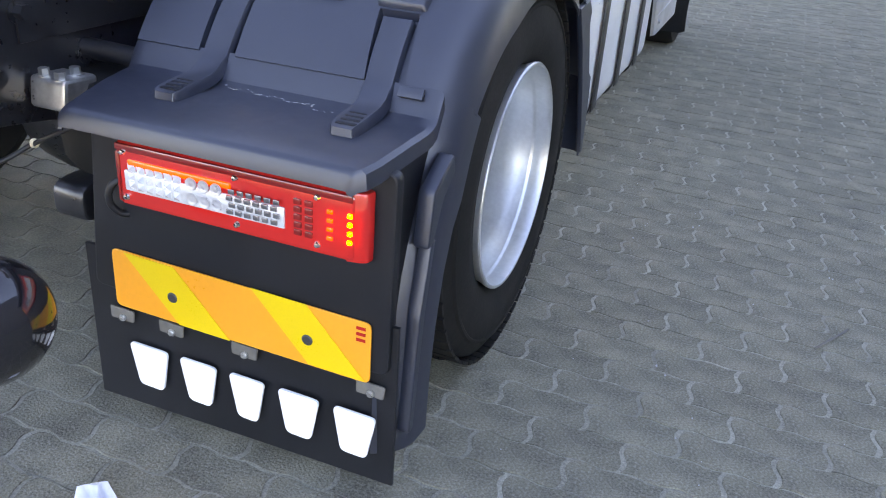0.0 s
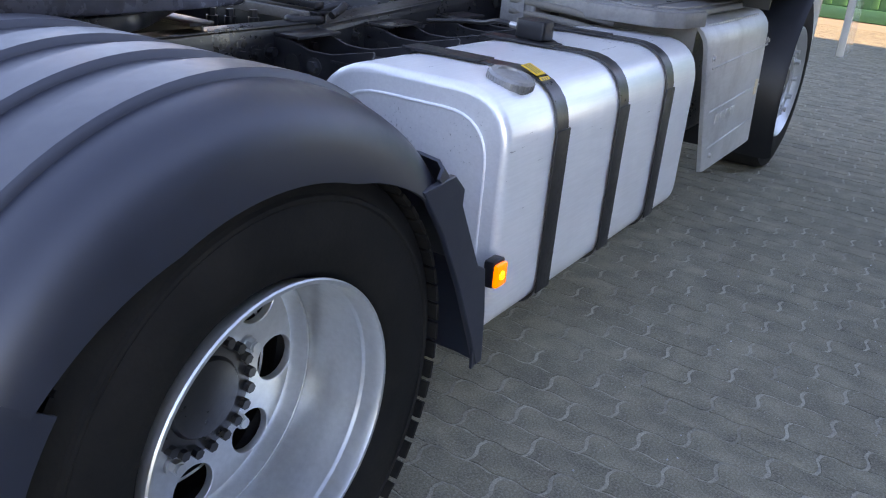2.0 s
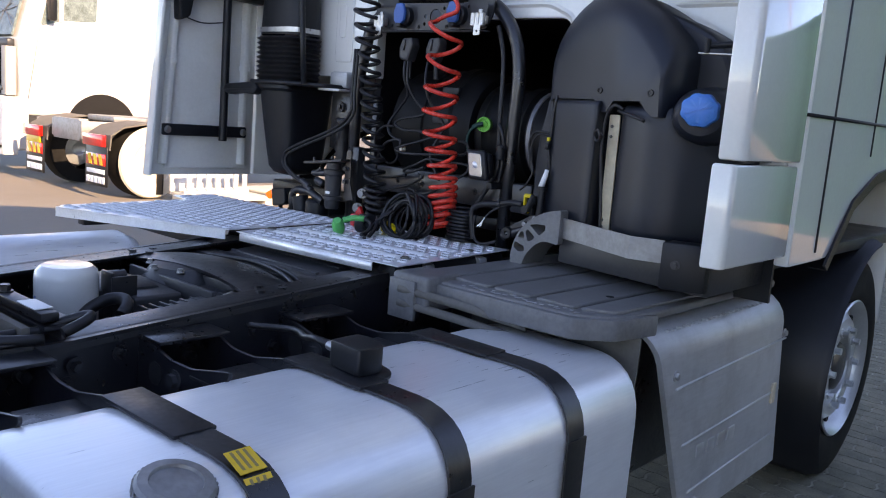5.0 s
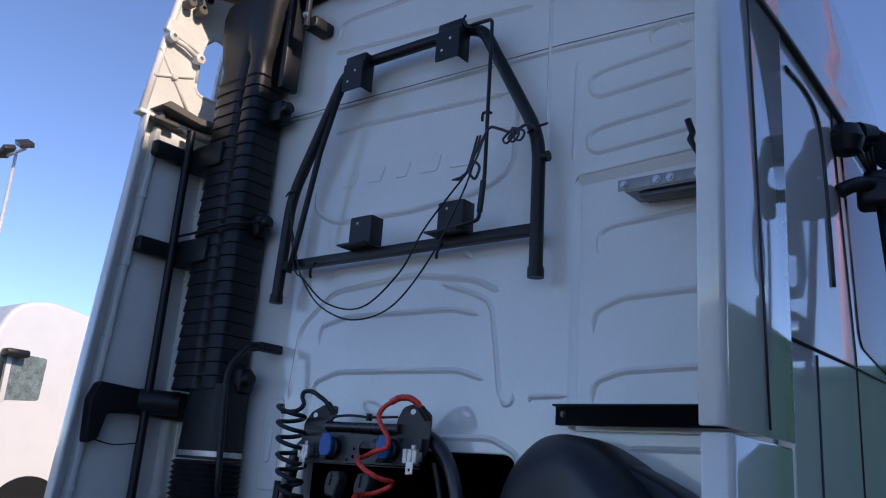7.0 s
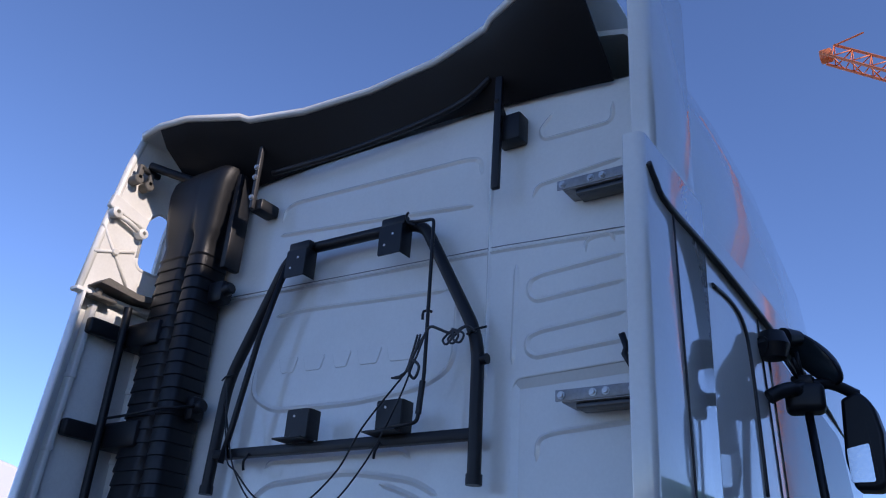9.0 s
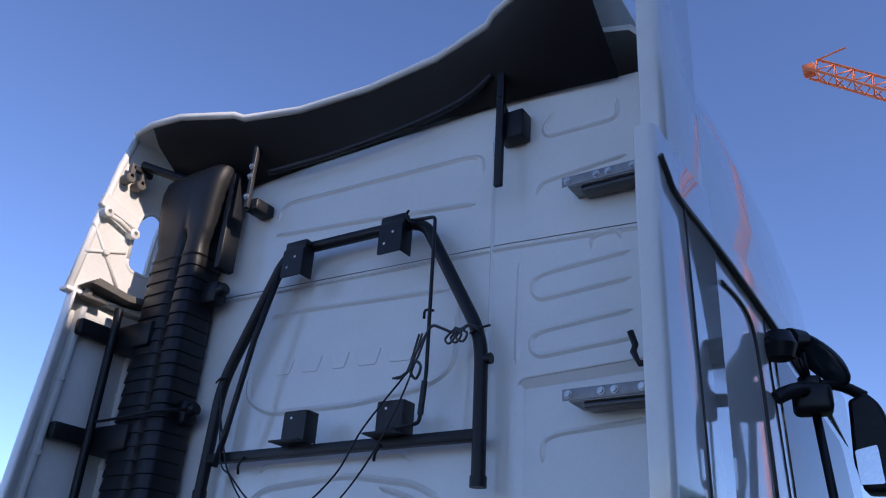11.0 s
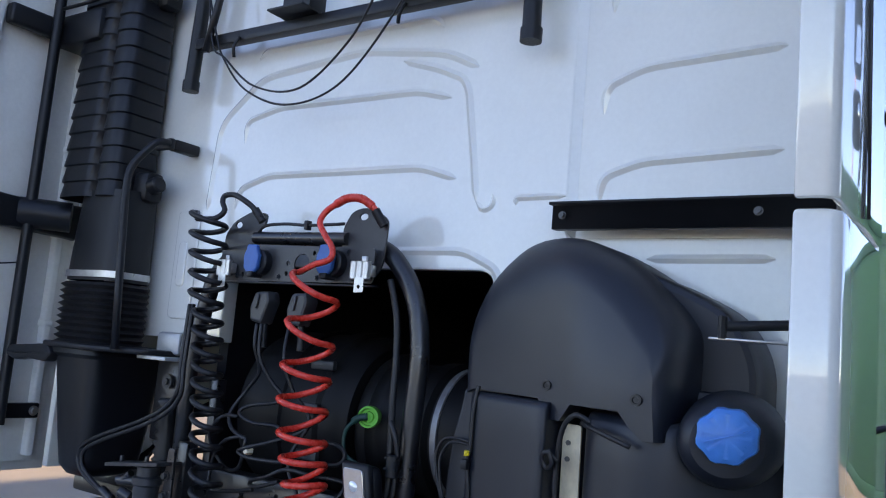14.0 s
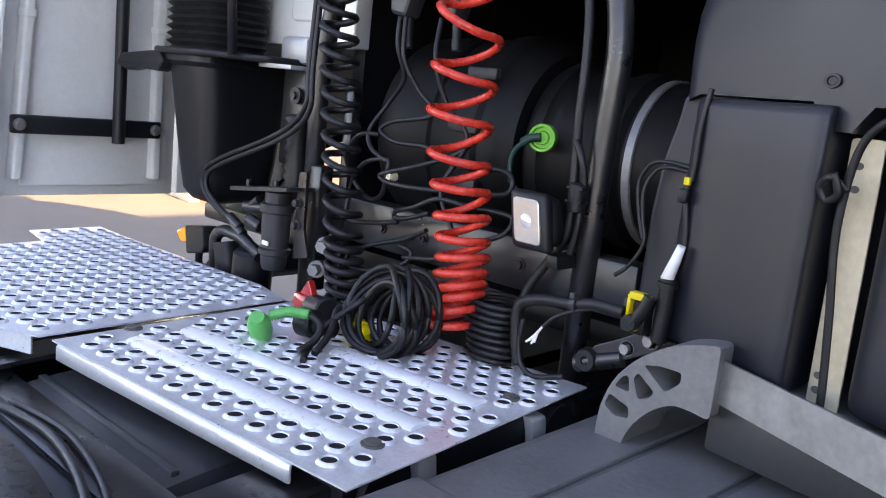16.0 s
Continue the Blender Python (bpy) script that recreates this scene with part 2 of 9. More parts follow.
def join(*bms):
    out = bmesh.new()
    for b in bms:
        me = bpy.data.meshes.new("tmp")
        b.to_mesh(me)
        out.from_mesh(me)
        bpy.data.meshes.remove(me)
        b.free()
    return out


def xf(bm, m):
    bmesh.ops.transform(bm, matrix=m, verts=bm.verts)
    return bm


def prism(poly, axis, a0, a1, b=0.0, seg=2):
    """A polygon stretched along an axis; x: (y, z), y: (x, z), z: (x, y)."""
    bm = bmesh.new()
    put = {"x": lambda p, a: (a, p[0], p[1]), "y": lambda p, a: (p[0], a, p[1]), "z": lambda p, a: (p[0], p[1], a)}[axis]
    lo = [bm.verts.new(put(p, a0)) for p in poly]
    hi = [bm.verts.new(put(p, a1)) for p in poly]
    n = len(poly)
    bm.faces.new(lo)
    bm.faces.new(hi[::-1])
    for i in range(n):
        bm.faces.new((lo[i], hi[i], hi[(i + 1) % n], lo[(i + 1) % n]))
    bmesh.ops.recalc_face_normals(bm, faces=bm.faces)
    if b:
        es = [e for e in bm.edges if len(e.link_faces) == 2 and e.calc_face_angle(0) > 0.6]
        bmesh.ops.bevel(bm, geom=es, offset=b, segments=seg, affect="EDGES", profile=0.5)
    return bm


def rpoly(pts, r, n=5, closed=True):
    """A polygon with its corners rounded; r: one radius, or one a corner."""
    out, m = [], len(pts)
    for i, p in enumerate(pts):
        ri = r[i] if isinstance(r, (list, tuple)) else r
        if not closed and i in (0, m - 1) or ri <= 0:
            out.append(tuple(p))
            continue
        p0, p, p1 = (Vector(pts[(i - 1) % m]), Vector(p), Vector(pts[(i + 1) % m]))
        a, c = (p0 - p), (p1 - p)
        ri = min(ri, 0.49 * a.length, 0.49 * c.length)
        a, c = p + a.normalized() * ri, p + c.normalized() * ri
        for k in range(n + 1):
            t = k / n
            out.append(tuple(a * (1 - t) ** 2 + p * 2 * t * (1 - t) + c * t * t))
    return out


def spline(pts, sub=6):
    pts = [Vector(p) for p in pts]
    out = []
    for i in range(len(pts) - 1):
        p0, p1, p2, p3 = pts[max(i - 1, 0)], pts[i], pts[i + 1], pts[min(i + 2, len(pts) - 1)]
        for k in range(sub):
            t = k / sub
            out.append(0.5 * (2 * p1 + (p2 - p0) * t + (2 * p0 - 5 * p1 + 4 * p2 - p3) * t * t + (3 * p1 - p0 - 3 * p2 + p3) * t ** 3))
    return out + [pts[-1]]


def tube(pts, r, n=10, sub=0, flat=None):
    """A tube along points. r: a radius, or a function of 0 to 1. flat: (width, height) for an oblong section."""
    pts = spline(pts, sub) if sub else [Vector(p) for p in pts]
    bm = bmesh.new()
    rings, up = [], None
    for i, p in enumerate(pts):
        d = (pts[min(i + 1, len(pts) - 1)] - pts[max(i - 1, 0)]).normalized()
        if up is None:
            up = Vector((0, 0, 1)) if abs(d.z) < 0.9 else Vector((0, 1, 0))
        up = (up - d * up.dot(d)).normalized()
        side = d.cross(up)
        rr = r(i / (len(pts) - 1)) if callable(r) else r
        ring = []
        for k in range(n):
            a = 2 * math.pi * k / n
            w, h = flat if flat else (rr, rr)
            ring.append(bm.verts.new(p + side * math.cos(a) * w + up * math.sin(a) * h))
        rings.append(ring)
    for a, b in zip(rings, rings[1:]):
        for k in range(n):
            bm.faces.new((a[k], a[(k + 1) % n], b[(k + 1) % n], b[k]))
    bm.faces.new(rings[0][::-1])
    bm.faces.new(rings[-1])
    return bm


def corrugated(pts, r, depth=0.0025, pitch=0.008, n=10, sub=8):
    pts = spline(pts, sub)
    length = sum((a - b).length for a, b in zip(pts, pts[1:]))
    steps = max(4, int(length / pitch * 2))
    fine, j = [], 0
    cum = [0.0]
    for a, b in zip(pts, pts[1:]):
        cum.append(cum[-1] + (b - a).length)
    for i in range(steps + 1):
        s = length * i / steps
        while j < len(cum) - 2 and cum[j + 1] < s:
            j += 1
        f = (s - cum[j]) / max(1e-9, cum[j + 1] - cum[j])
        fine.append(pts[j].lerp(pts[j + 1], min(1, f)))
    return tube(fine, lambda t: r + (depth if int(round(t * steps)) % 2 else -depth) / 2, n)


def lathe(profile, axis="x", at=(0, 0, 0), n=40, a0=0.0, a1=2 * math.pi):
    """profile: (radius, height along the axis)."""
    bm = bmesh.new()
    full = abs(a1 - a0 - 2 * math.pi) < 1e-6
    m = n if full else n + 1
    rings = []
    for k in range(m):
        a = a0 + (a1 - a0) * k / n
        c, s = math.cos(a), math.sin(a)
        ring = []
        for r, h in profile:
            p = {"x": (h, r * c, r * s), "y": (r * c, h, r * s), "z": (r * c, r * s, h)}[axis]
            ring.append(bm.verts.new(Vector(p) + Vector(at)))
        rings.append(ring)
    for k in range(n):
        a, b = rings[k], rings[(k + 1) % m]
        for i in range(len(profile) - 1):
            try:
                bm.faces.new((a[i], a[i + 1], b[i + 1], b[i]))
            except ValueError:
                pass
    bmesh.ops.remove_doubles(bm, verts=bm.verts, dist=1e-5)
    bmesh.ops.recalc_face_normals(bm, faces=bm.faces)
    return bm


def cyl(p0, p1, r, n=16, b=0.0):
    p0, p1 = Vector(p0), Vector(p1)
    h = (p1 - p0).length
    prof = [(0, 0), (r - b, 0), (r, b), (r, h - b), (r - b, h), (0, h)] if b else [(0, 0), (r, 0), (r, h), (0, h)]
    bm = lathe(prof, "z", n=n)
    return xf(bm, Matrix.Translation(p0) @ (p1 - p0).to_track_quat("Z", "Y").to_matrix().to_4x4())


def bolt(p, d, r=0.012, h=0.012):
    """A hexagon head on a washer, at p, standing along d."""
    d = Vector(d).normalized()
    p = Vector(p)
    return join(cyl(p, p + d * 0.003, r * 1.5, 14), cyl(p + d * 0.003, p + d * (0.003 + h), r, 6))


def grid(rows, thick=0.0):
    """A sheet through rows of points, with a thickness."""
    bm = bmesh.new()
    vs = [[bm.verts.new(p) for p in row] for row in rows]
    for a, b in zip(vs, vs[1:]):
        for i in range(len(a) - 1):
            bm.faces.new((a[i], a[i + 1], b[i + 1], b[i]))
    bmesh.ops.recalc_face_normals(bm, faces=bm.faces)
    if thick:
        bmesh.ops.solidify(bm, geom=list(bm.faces), thickness=thick)
        bmesh.ops.recalc_face_normals(bm, faces=bm.faces)
    return bm


def helix(top, bottom, r, turns, axis_wobble=0.0, n=14, pull=1.0):
    """Points of a hanging coil from top to bottom; pull over 1 stretches the upper turns."""
    top, bottom = Vector(top), Vector(bottom)
    out, m = [], int(turns * n)
    for i in range(m + 1):
        t = i / m
        h = 1 - (1 - t) ** pull
        c = top.lerp(bottom, h)
        c.x += axis_wobble * math.sin(3.1 * t * math.pi)
        a = 2 * math.pi * turns * t
        out.append(c + Vector((r * math.cos(a), 0.8 * r * math.sin(a), 0)))
    return out


def holed(rim, cuts, y, depth):
    """A plate in the plane y with real cut-outs, pulled back by depth."""
    bm = bmesh.new()
    edges = []
    for loop in (rim, *cuts):
        vs = [bm.verts.new((x, y, z)) for x, z in loop]
        edges += [bm.edges.new((vs[k], vs[(k + 1) % len(vs)])) for k in range(len(vs))]
    bmesh.ops.triangle_fill(bm, use_beauty=True, edges=edges)
    back = bmesh.ops.extrude_face_region(bm, geom=list(bm.faces))
    bmesh.ops.translate(bm, vec=(0, depth, 0), verts=[g for g in back["geom"] if isinstance(g, bmesh.types.BMVert)])
    bmesh.ops.recalc_face_normals(bm, faces=bm.faces)
    return bm


def uneven_coil(halves, centre, radius, n=8):
    """A coil whose half turns stand at the given heights; centre and radius follow the height."""
    pts = []
    for k, (za, zb) in enumerate(zip(halves, halves[1:])):
        for i in range(n):
            u = i / n
            z = za + (zb - za) * (0.5 - 0.5 * math.cos(math.pi * u))
            a = math.pi * (1 + k + u)
            (cx, cy), r = centre(z), radius(z)
            pts.append((cx + r * math.cos(a), cy + r * math.sin(a), z))
    return pts


def thing(name, at, label, category, group="", kind=""):
    ob = new(name)
    ob.location = at
    ob.empty_display_size = 0.1
    return tagged(ob, label, category, group, kind)


def part(name, bm, mat, parent, label="", angle=38):
    """Links a bmesh, given in world places, as one mesh object under a thing or under a part."""
    me = bpy.data.meshes.new(name)
    for f in bm.faces:
        f.smooth = len(f.verts) < 5
    for e in bm.edges:
        e.smooth = len(e.link_faces) == 2 and e.calc_face_angle(0) < radians(angle)
    bm.to_mesh(me)
    bm.free()
    me.materials.append(mat)
    ob = new(name, me)
    if parent is not None:
        ob.parent = parent
        if parent.parent is None and parent.type == "EMPTY":
            ob.matrix_parent_inverse = Matrix.Translation(parent.location).inverted()
    if label:
        ob["label"] = label
    return ob


def solo(name, bm, mat, label, category, group="", kind=""):
    return tagged(part(name, bm, mat, None), label, category, group, kind)


# ---- ground ----
ground = solo("ground", grid([[(x, y, -0.012) for x in (-600, -60, -8, 60, 600)] for y in (-600, -60, 0, 60, 600)]), ASPHALT,
              "wide yard of worn tan-grey asphalt", "ground", kind="structure")
pavement = solo("pavement", box(-1.22, 8.85, -3.92, 13.85, -0.2, -0.0026, 0), JOINT, "block-paved yard strip with sandy joints", "pavement", kind="structure")

# ---- unseen wall added to shade the yard ----
wall_east = solo("wall_east", box(9.0, 9.5, -4.2, 10.8, -0.1, 8.8, 0.02), BLOCKER, "unseen tall grey wall added to shade the yard", "wall", kind="structure")

# ---- truck tractor ----
truck = thing("truck_tractor", (0, 2.0, 0), "white two-axle tractor unit with aluminium fuel tank, parked on block paving", "truck")

AXR, AXF = (0.33, 0.467), (4.60, 0.50)
FC, FR = (0.31, 0.452), 0.592
WALL = 3.06


def wheel_rear(side):
    """Twin rear wheels with a deep silver dish."""
    y, z = AXR
    s = side
    q = 0.922
    prof = [(0.285, 0.98), (0.30, 1.0), (0.36, 0.96), (0.44, 0.955), (0.485, 0.975), (0.503, 1.0), (0.508, 1.03), (0.508, 1.15), (0.503, 1.19), (0.488, 1.222), (0.44, 1.243), (0.37, 1.247), (0.318, 1.238), (0.298, 1.222), (0.285, 1.20)]
    tyre = part("wheel", lathe([(r * q, s * (h - 0.004)) for r, h in prof], "x", (0, y, z), 72), RUBBER, truck, "dusty black drive wheel with silver dish rim")
    prof2 = [(0.285, 0.66), (0.30, 0.66), (0.44, 0.64), (0.5, 0.68), (0.508, 0.72), (0.508, 0.84), (0.5, 0.88), (0.44, 0.91), (0.30, 0.9), (0.285, 0.9)]
    part("inner_tyre", lathe([(r * q, s * h) for r, h in prof2], "x", (0, y, z), 56), RUBBER, tyre)
    # tread blocks on the shoulder
    blocks = bmesh.new()
    for k in range(64):
        a = 2 * math.pi * k / 64
        for h0, h1 in ((0.975, 1.04), (1.05, 1.105), (1.115, 1.17), (1.18, 1.233)):
            b = box(h0, h1, -0.018, 0.018, 0.459, 0.4715 if h1 < 1.2 else 0.4672, 0)
            xf(b, Matrix.Translation((0, y, z)) @ Matrix.Rotation(a + (0.02 if h0 > 1.1 else 0), 4, "X"))
            me = bpy.data.meshes.new("tmp")
            if s < 0:
                xf(b, Matrix.Diagonal((-1, 1, 1, 1)))
            b.to_mesh(me)
            b.free()
            blocks.from_mesh(me)
            bpy.data.meshes.remove(me)
    part("tread", blocks, RUBBER, tyre)
    part("lettering", lathe([(0.402, s * 1.240), (0.406, s * 1.2425), (0.412, s * 1.2415), (0.416, s * 1.233)], "x", (0, y, z), 72), RUBBER, tyre)
    rim = [(0.262, 1.195), (0.270, 1.222), (0.2760, 1.234), (0.2765, 1.2405), (0.2740, 1.2435), (0.2680, 1.2430), (0.2658, 1.236), (0.2645, 1.215), (0.2635, 1.17), (0.2615, 1.165), (0.2600, 1.13), (0.2585, 1.12), (0.2578, 1.09), (0.2570, 1.062), (0.2545, 1.068), (0.2510, 1.068), (0.2475, 1.054), (0.245, 1.040), (0.2405, 1.032)]
    part("rim", lathe([(r, s * h) for r, h in rim], "x", (0, y, z), 72), RIM, tyre, "silver painted deep dish rim")
    # disc with ten hand holes
    disc = bmesh.new()
    nh, rh, hr, r_in, r_out = 8, 0.197, 0.0465, 0.146, 0.2415
    for k in range(nh):
        am, da = 2 * math.pi * k / nh - 0.07, math.pi / nh
        c = Vector((rh * math.cos(am), rh * math.sin(am)))
        border = [(r_in + (r_out - r_in) * j / 5, am - da) for j in range(5)] + [(r_out, am - da + 2 * da * j / 10) for j in range(10)] + [(r_out - (r_out - r_in) * j / 5, am + da) for j in range(5)] + [(r_in, am + da - 2 * da * j / 8) for j in range(8)]
        rim_pts = [Vector((r * math.cos(a), r * math.sin(a))) for r, a in border]
        rings = []
        for off, h in ((None, 1.032), (0.0012, 1.032), (0.0, 1.0305), (0.0, 1.015)):
            rings.append([disc.verts.new((s * h, y + q.x, z + q.y)) for q in (rim_pts if off is None else [c + (p - c).normalized() * (hr + off) for p in rim_pts])])
        for ra, rb in zip(rings, rings[1:]):
            for j in range(len(ra)):
                disc.faces.new((ra[j], ra[(j + 1) % len(ra)], rb[(j + 1) % len(ra)], rb[j]))
    inner = lathe([(0.146, s * 1.032), (0.145, s * 1.037), (0.08, s * 1.037)], "x", (0, y, z), 72)
    full = join(disc, inner)
    bmesh.ops.remove_doubles(full, verts=full.verts, dist=2e-4)
    bmesh.ops.recalc_face_normals(full, faces=full.faces)
    part("disc", full, RIM, tyre)
    part("inner_flange", lathe([(0.193, s * 0.998), (0.197, s * 1.0), (0.200, s * 0.998)], "x", (0, y, z), 60), RIM, tyre)
    part("brake_drum", lathe([(0.0, s * 0.90), (0.21, s * 0.90), (0.23, s * 0.86), (0.23, s * 0.62)], "x", (0, y, z), 40), FRAME, tyre)
    part("hub", lathe([(0.112, s * 1.036), (0.111, s * 1.050), (0.106, s * 1.053), (0.078, s * 1.054), (0.072, s * 1.062), (0.05, s * 1.066), (0.0, s * 1.067)], "x", (0, y, z), 40), FRAME, tyre)
    for k in range(20):
        a = 2 * math.pi * (k + 0.25) / 20
        c = (s * 1.050, y + 0.104 * math.cos(a), z + 0.104 * math.sin(a))
        part("hub_bolt", cyl(c, (c[0] + s * 0.016, c[1], c[2]), 0.0105, 6), FRAME, tyre)
    for k in range(5):
        a = 2 * math.pi * k / 5 + 0.42
        c = (s * 1.036, y + 0.129 * math.cos(a), z + 0.129 * math.sin(a))
        part("wheel_nut", join(cyl(c, (c[0] + s * 0.008, c[1], c[2]), 0.0175, 16), cyl((c[0] + s * 0.008, c[1], c[2]), (c[0] + s * 0.022, c[1], c[2]), 0.0135, 6), cyl((c[0] + s * 0.022, c[1], c[2]), (c[0] + s * 0.028, c[1], c[2]), 0.0105, 10)), RIM, tyre, "grey wheel nut")


def wheel_front(side):
    y, z = AXF
    s = side
    prof = [(0.285, 0.80), (0.30, 0.80), (0.44, 0.78), (0.49, 0.80), (0.508, 0.84), (0.508, 1.06), (0.49, 1.10), (0.44, 1.115), (0.36, 1.118), (0.318, 1.108), (0.295, 1.09)]
    tyre = part("wheel", lathe([(r, s * h) for r, h in prof], "x", (0, y, z), 64), RUBBER, truck, "black steering wheel with silver rim")
    rim = [(0.29, 1.085), (0.306, 1.108), (0.313, 1.116), (0.306, 1.122), (0.292, 1.110), (0.28, 1.088), (0.268, 1.066), (0.254, 1.062), (0.238, 1.078), (0.222, 1.092), (0.150, 1.094), (0.142, 1.088), (0.136, 1.05)]
    part("rim", lathe([(r, s * h) for r, h in rim], "x", (0, y, z), 56), RIM, tyre, "silver painted front rim")
    part("hub", lathe([(0.136, s * 1.05), (0.12, s * 1.052), (0.105, s * 1.085), (0.08, s * 1.095), (0, s * 1.098)], "x", (0, y, z), 32), FRAME, tyre)
    for k in range(10):
        a = 2 * math.pi * k / 10
        c = (s * 1.092, y + 0.172 * math.cos(a), z + 0.172 * math.sin(a))
        part("wheel_nut", join(cyl(c, (c[0] + s * 0.010, c[1], c[2]), 0.021, 14), cyl((c[0] + s * 0.010, c[1], c[2]), (c[0] + s * 0.034, c[1], c[2]), 0.0155, 6)), RIM, tyre)
        d = (s * 1.070, y + 0.246 * math.cos(a + 0.31), z + 0.246 * math.sin(a + 0.31))
        # solid stud, its near-black colour painting the shade of a hand hole
        part("hand_hole", cyl((d[0] - s * 0.01, d[1], d[2]), (d[0] + s * 0.006, d[1], d[2]), 0.018, 14), SHADEBLACK, tyre)


wheel_rear(1)
wheel_rear(-1)
wheel_front(1)
wheel_front(-1)


# ---- rear mudguards ----
def arc(cy, cz, r, a0, a1, n):
    return [(cy + r * math.cos(radians(a0 + (a1 - a0) * k / n)), cz + r * math.sin(radians(a0 + (a1 - a0) * k / n))) for k in range(n + 1)]


def sweep(path, section, s):
    """A sheet whose section (x, depth inwards) follows a path of (y, z)."""
    rows = []
    for i, (y, z) in enumerate(path):
        a, b = Vector(path[max(i - 1, 0)]), Vector(path[min(i + 1, len(path) - 1)])
        d = (b - a).normalized()
        nrm = Vector((d.y, -d.x))
        if nrm.dot(Vector((y - AXR[0], z - AXR[1]))) < 0:
            nrm = -nrm
        rows.append([(s * x, y - nrm.x * dep, z - nrm.y * dep) for x, dep in section])
    return rows


STRAPS = ((0.751, 0.756), (1.093, 1.112))


def fender(s):
    lab = "matt black three-piece plastic mudguard"
    # cover with two recesses for the straps
    angles = [40 + 3.11 * k for k in range(29)] + [130.6, 131.3, 134, 137, 140, 142.5, 144.8]
    cover = []
    for ang in angles:
        f = max(0.0, min(1.0, (ang - 131.3) / 13.5))
        dep = 0.016 if ang > 131 else 0.0
        sec = [(0.56, 0.03), (0.57, 0.0)]
        for x_top, x_low in STRAPS:
            xc = x_top + (x_low - x_top) * f
            sec += [(xc - 0.041, 0.0), (xc - 0.037, dep), (xc + 0.037, dep), (xc + 0.041, 0.0)]
        sec += [(1.165, 0.001), (1.19, 0.005), (1.215, 0.014), (1.236, 0.031), (1.251, 0.053), (1.260, 0.08), (1.264, 0.135 - 0.055 * max(0.0, (70 - ang) / 30) - 0.04 * max(0.0, (ang - 115) / 30))]
        ca, sa = math.cos(radians(ang)), math.sin(radians(ang))
        cover.append([(s * x, FC[0] + (FR - d) * ca, FC[1] + (FR - d) * sa) for x, d in sec])
    body = part("mudguard", grid(cover, 0.006), FENDER, truck, lab)
    # raised bands along the cover, their rear ends sloping down
    for x0, x1, a1 in ((0.568, 0.645, 129.5), (0.728, 0.812, 129.4), (0.888, 0.972, 129.4), (1.045, 1.140, 129.3)):
        rows = []
        for k in range(30):
            ang, h = 42 + (a1 - 42) * min(k, 26) / 26, 0.013
            if k > 26:
                ang, h = a1 + (0.3, 0.75, 1.0)[k - 27], (0.0115, 0.004, -0.003)[k - 27]
            ca, sa = math.cos(radians(ang)), math.sin(radians(ang))
            rows.append([(s * x, FC[0] + (FR + hh) * ca, FC[1] + (FR + hh) * sa) for x, hh in ((x0 - 0.004, -0.004), (x0, h - 0.005), (x0 + 0.006, h), (x1 - 0.006, h), (x1, h - 0.005), (x1 + 0.004, -0.004))])
        part("raised_band", grid(rows), FENDER, body)
    # front piece, down to its tip
    front = [(0.946, 0.352), (0.938, 0.48), (0.920, 0.592), (0.886, 0.612), (0.845, 0.685), (0.800, 0.763), (0.802, 0.800), (0.765, 0.838), (0.735, 0.868)]
    sec2 = [(0.60, 0.02), (0.61, 0.0), (0.9, 0.0), (1.20, 0.0), (1.245, 0.006), (1.262, 0.02), (1.266, 0.045)]
    fp = part("front_panel", grid(sweep(front, sec2, s), 0.006), FENDER, body)
    flank = [(0.944, 0.352), (0.934, 0.48), (0.915, 0.590), (0.882, 0.608), (0.796, 0.763), (0.798, 0.796), (0.760, 0.832), (0.655, 0.822), (0.735, 0.715), (0.815, 0.575), (0.885, 0.43), (0.920, 0.352)]
    part("panel_flank", prism(flank, "x", s * 1.252, s * 1.2665, 0.003), FENDER, fp)
    # rear piece: shelf, back panel and side cheek
    shelf_path = arc(*FC, FR - 0.004, 144.2, 149.5, 4) + [(-0.214, 0.7445), (-0.235, 0.7425), (-0.30, 0.741), (-0.40, 0.737), (-0.436, 0.735), (-0.445, 0.732), (-0.449, 0.726), (-0.452, 0.700)]
    rows = []
    for k, (y, z) in enumerate(shelf_path):
        f = max(0.0, min(1.0, (-0.25 - y) / 0.20))
        xi = 0.562 + 0.062 * f
        xo = 1.226 - 0.012 * f - 0.03 * max(0.0, (-0.425 - y) / 0.027) ** 2
        dr = 1.0 if k < len(shelf_path) - 1 else 0.15
        rows.append([(s * (xi - 0.002), y, z - 0.035 * dr), (s * xi, y, z - 0.010 * dr), (s * (xi + 0.010), y, z - 0.001), (s * (xi + 0.03), y, z), (s * 0.9, y, z), (s * (xo - 0.03), y, z), (s * (xo - 0.008), y, z - 0.001), (s * xo, y, z - 0.008 * dr), (s * (xo + 0.002), y, z - 0.035 * dr)])
    part("lamp_shelf", grid(rows, 0.006), FENDER, body, "black plastic shelf over the tail lamp")
    part("back_panel", prism(rpoly([(s * 0.58, 0.34), (s * 1.232, 0.32), (s * 1.236, 0.71), (s * 0.62, 0.71)], 0.02), "y", -0.372, -0.345, 0.004), BLACK, body)
    part("side_filler", prism([(-0.350, 0.30), (-0.350, 0.708), (-0.235, 0.733), (-0.205, 0.72), (-0.255, 0.62), (-0.30, 0.50), (-0.33, 0.38), (-0.342, 0.30)], "x", s * 1.196, s * 1.222, 0.003), BLACK, body)
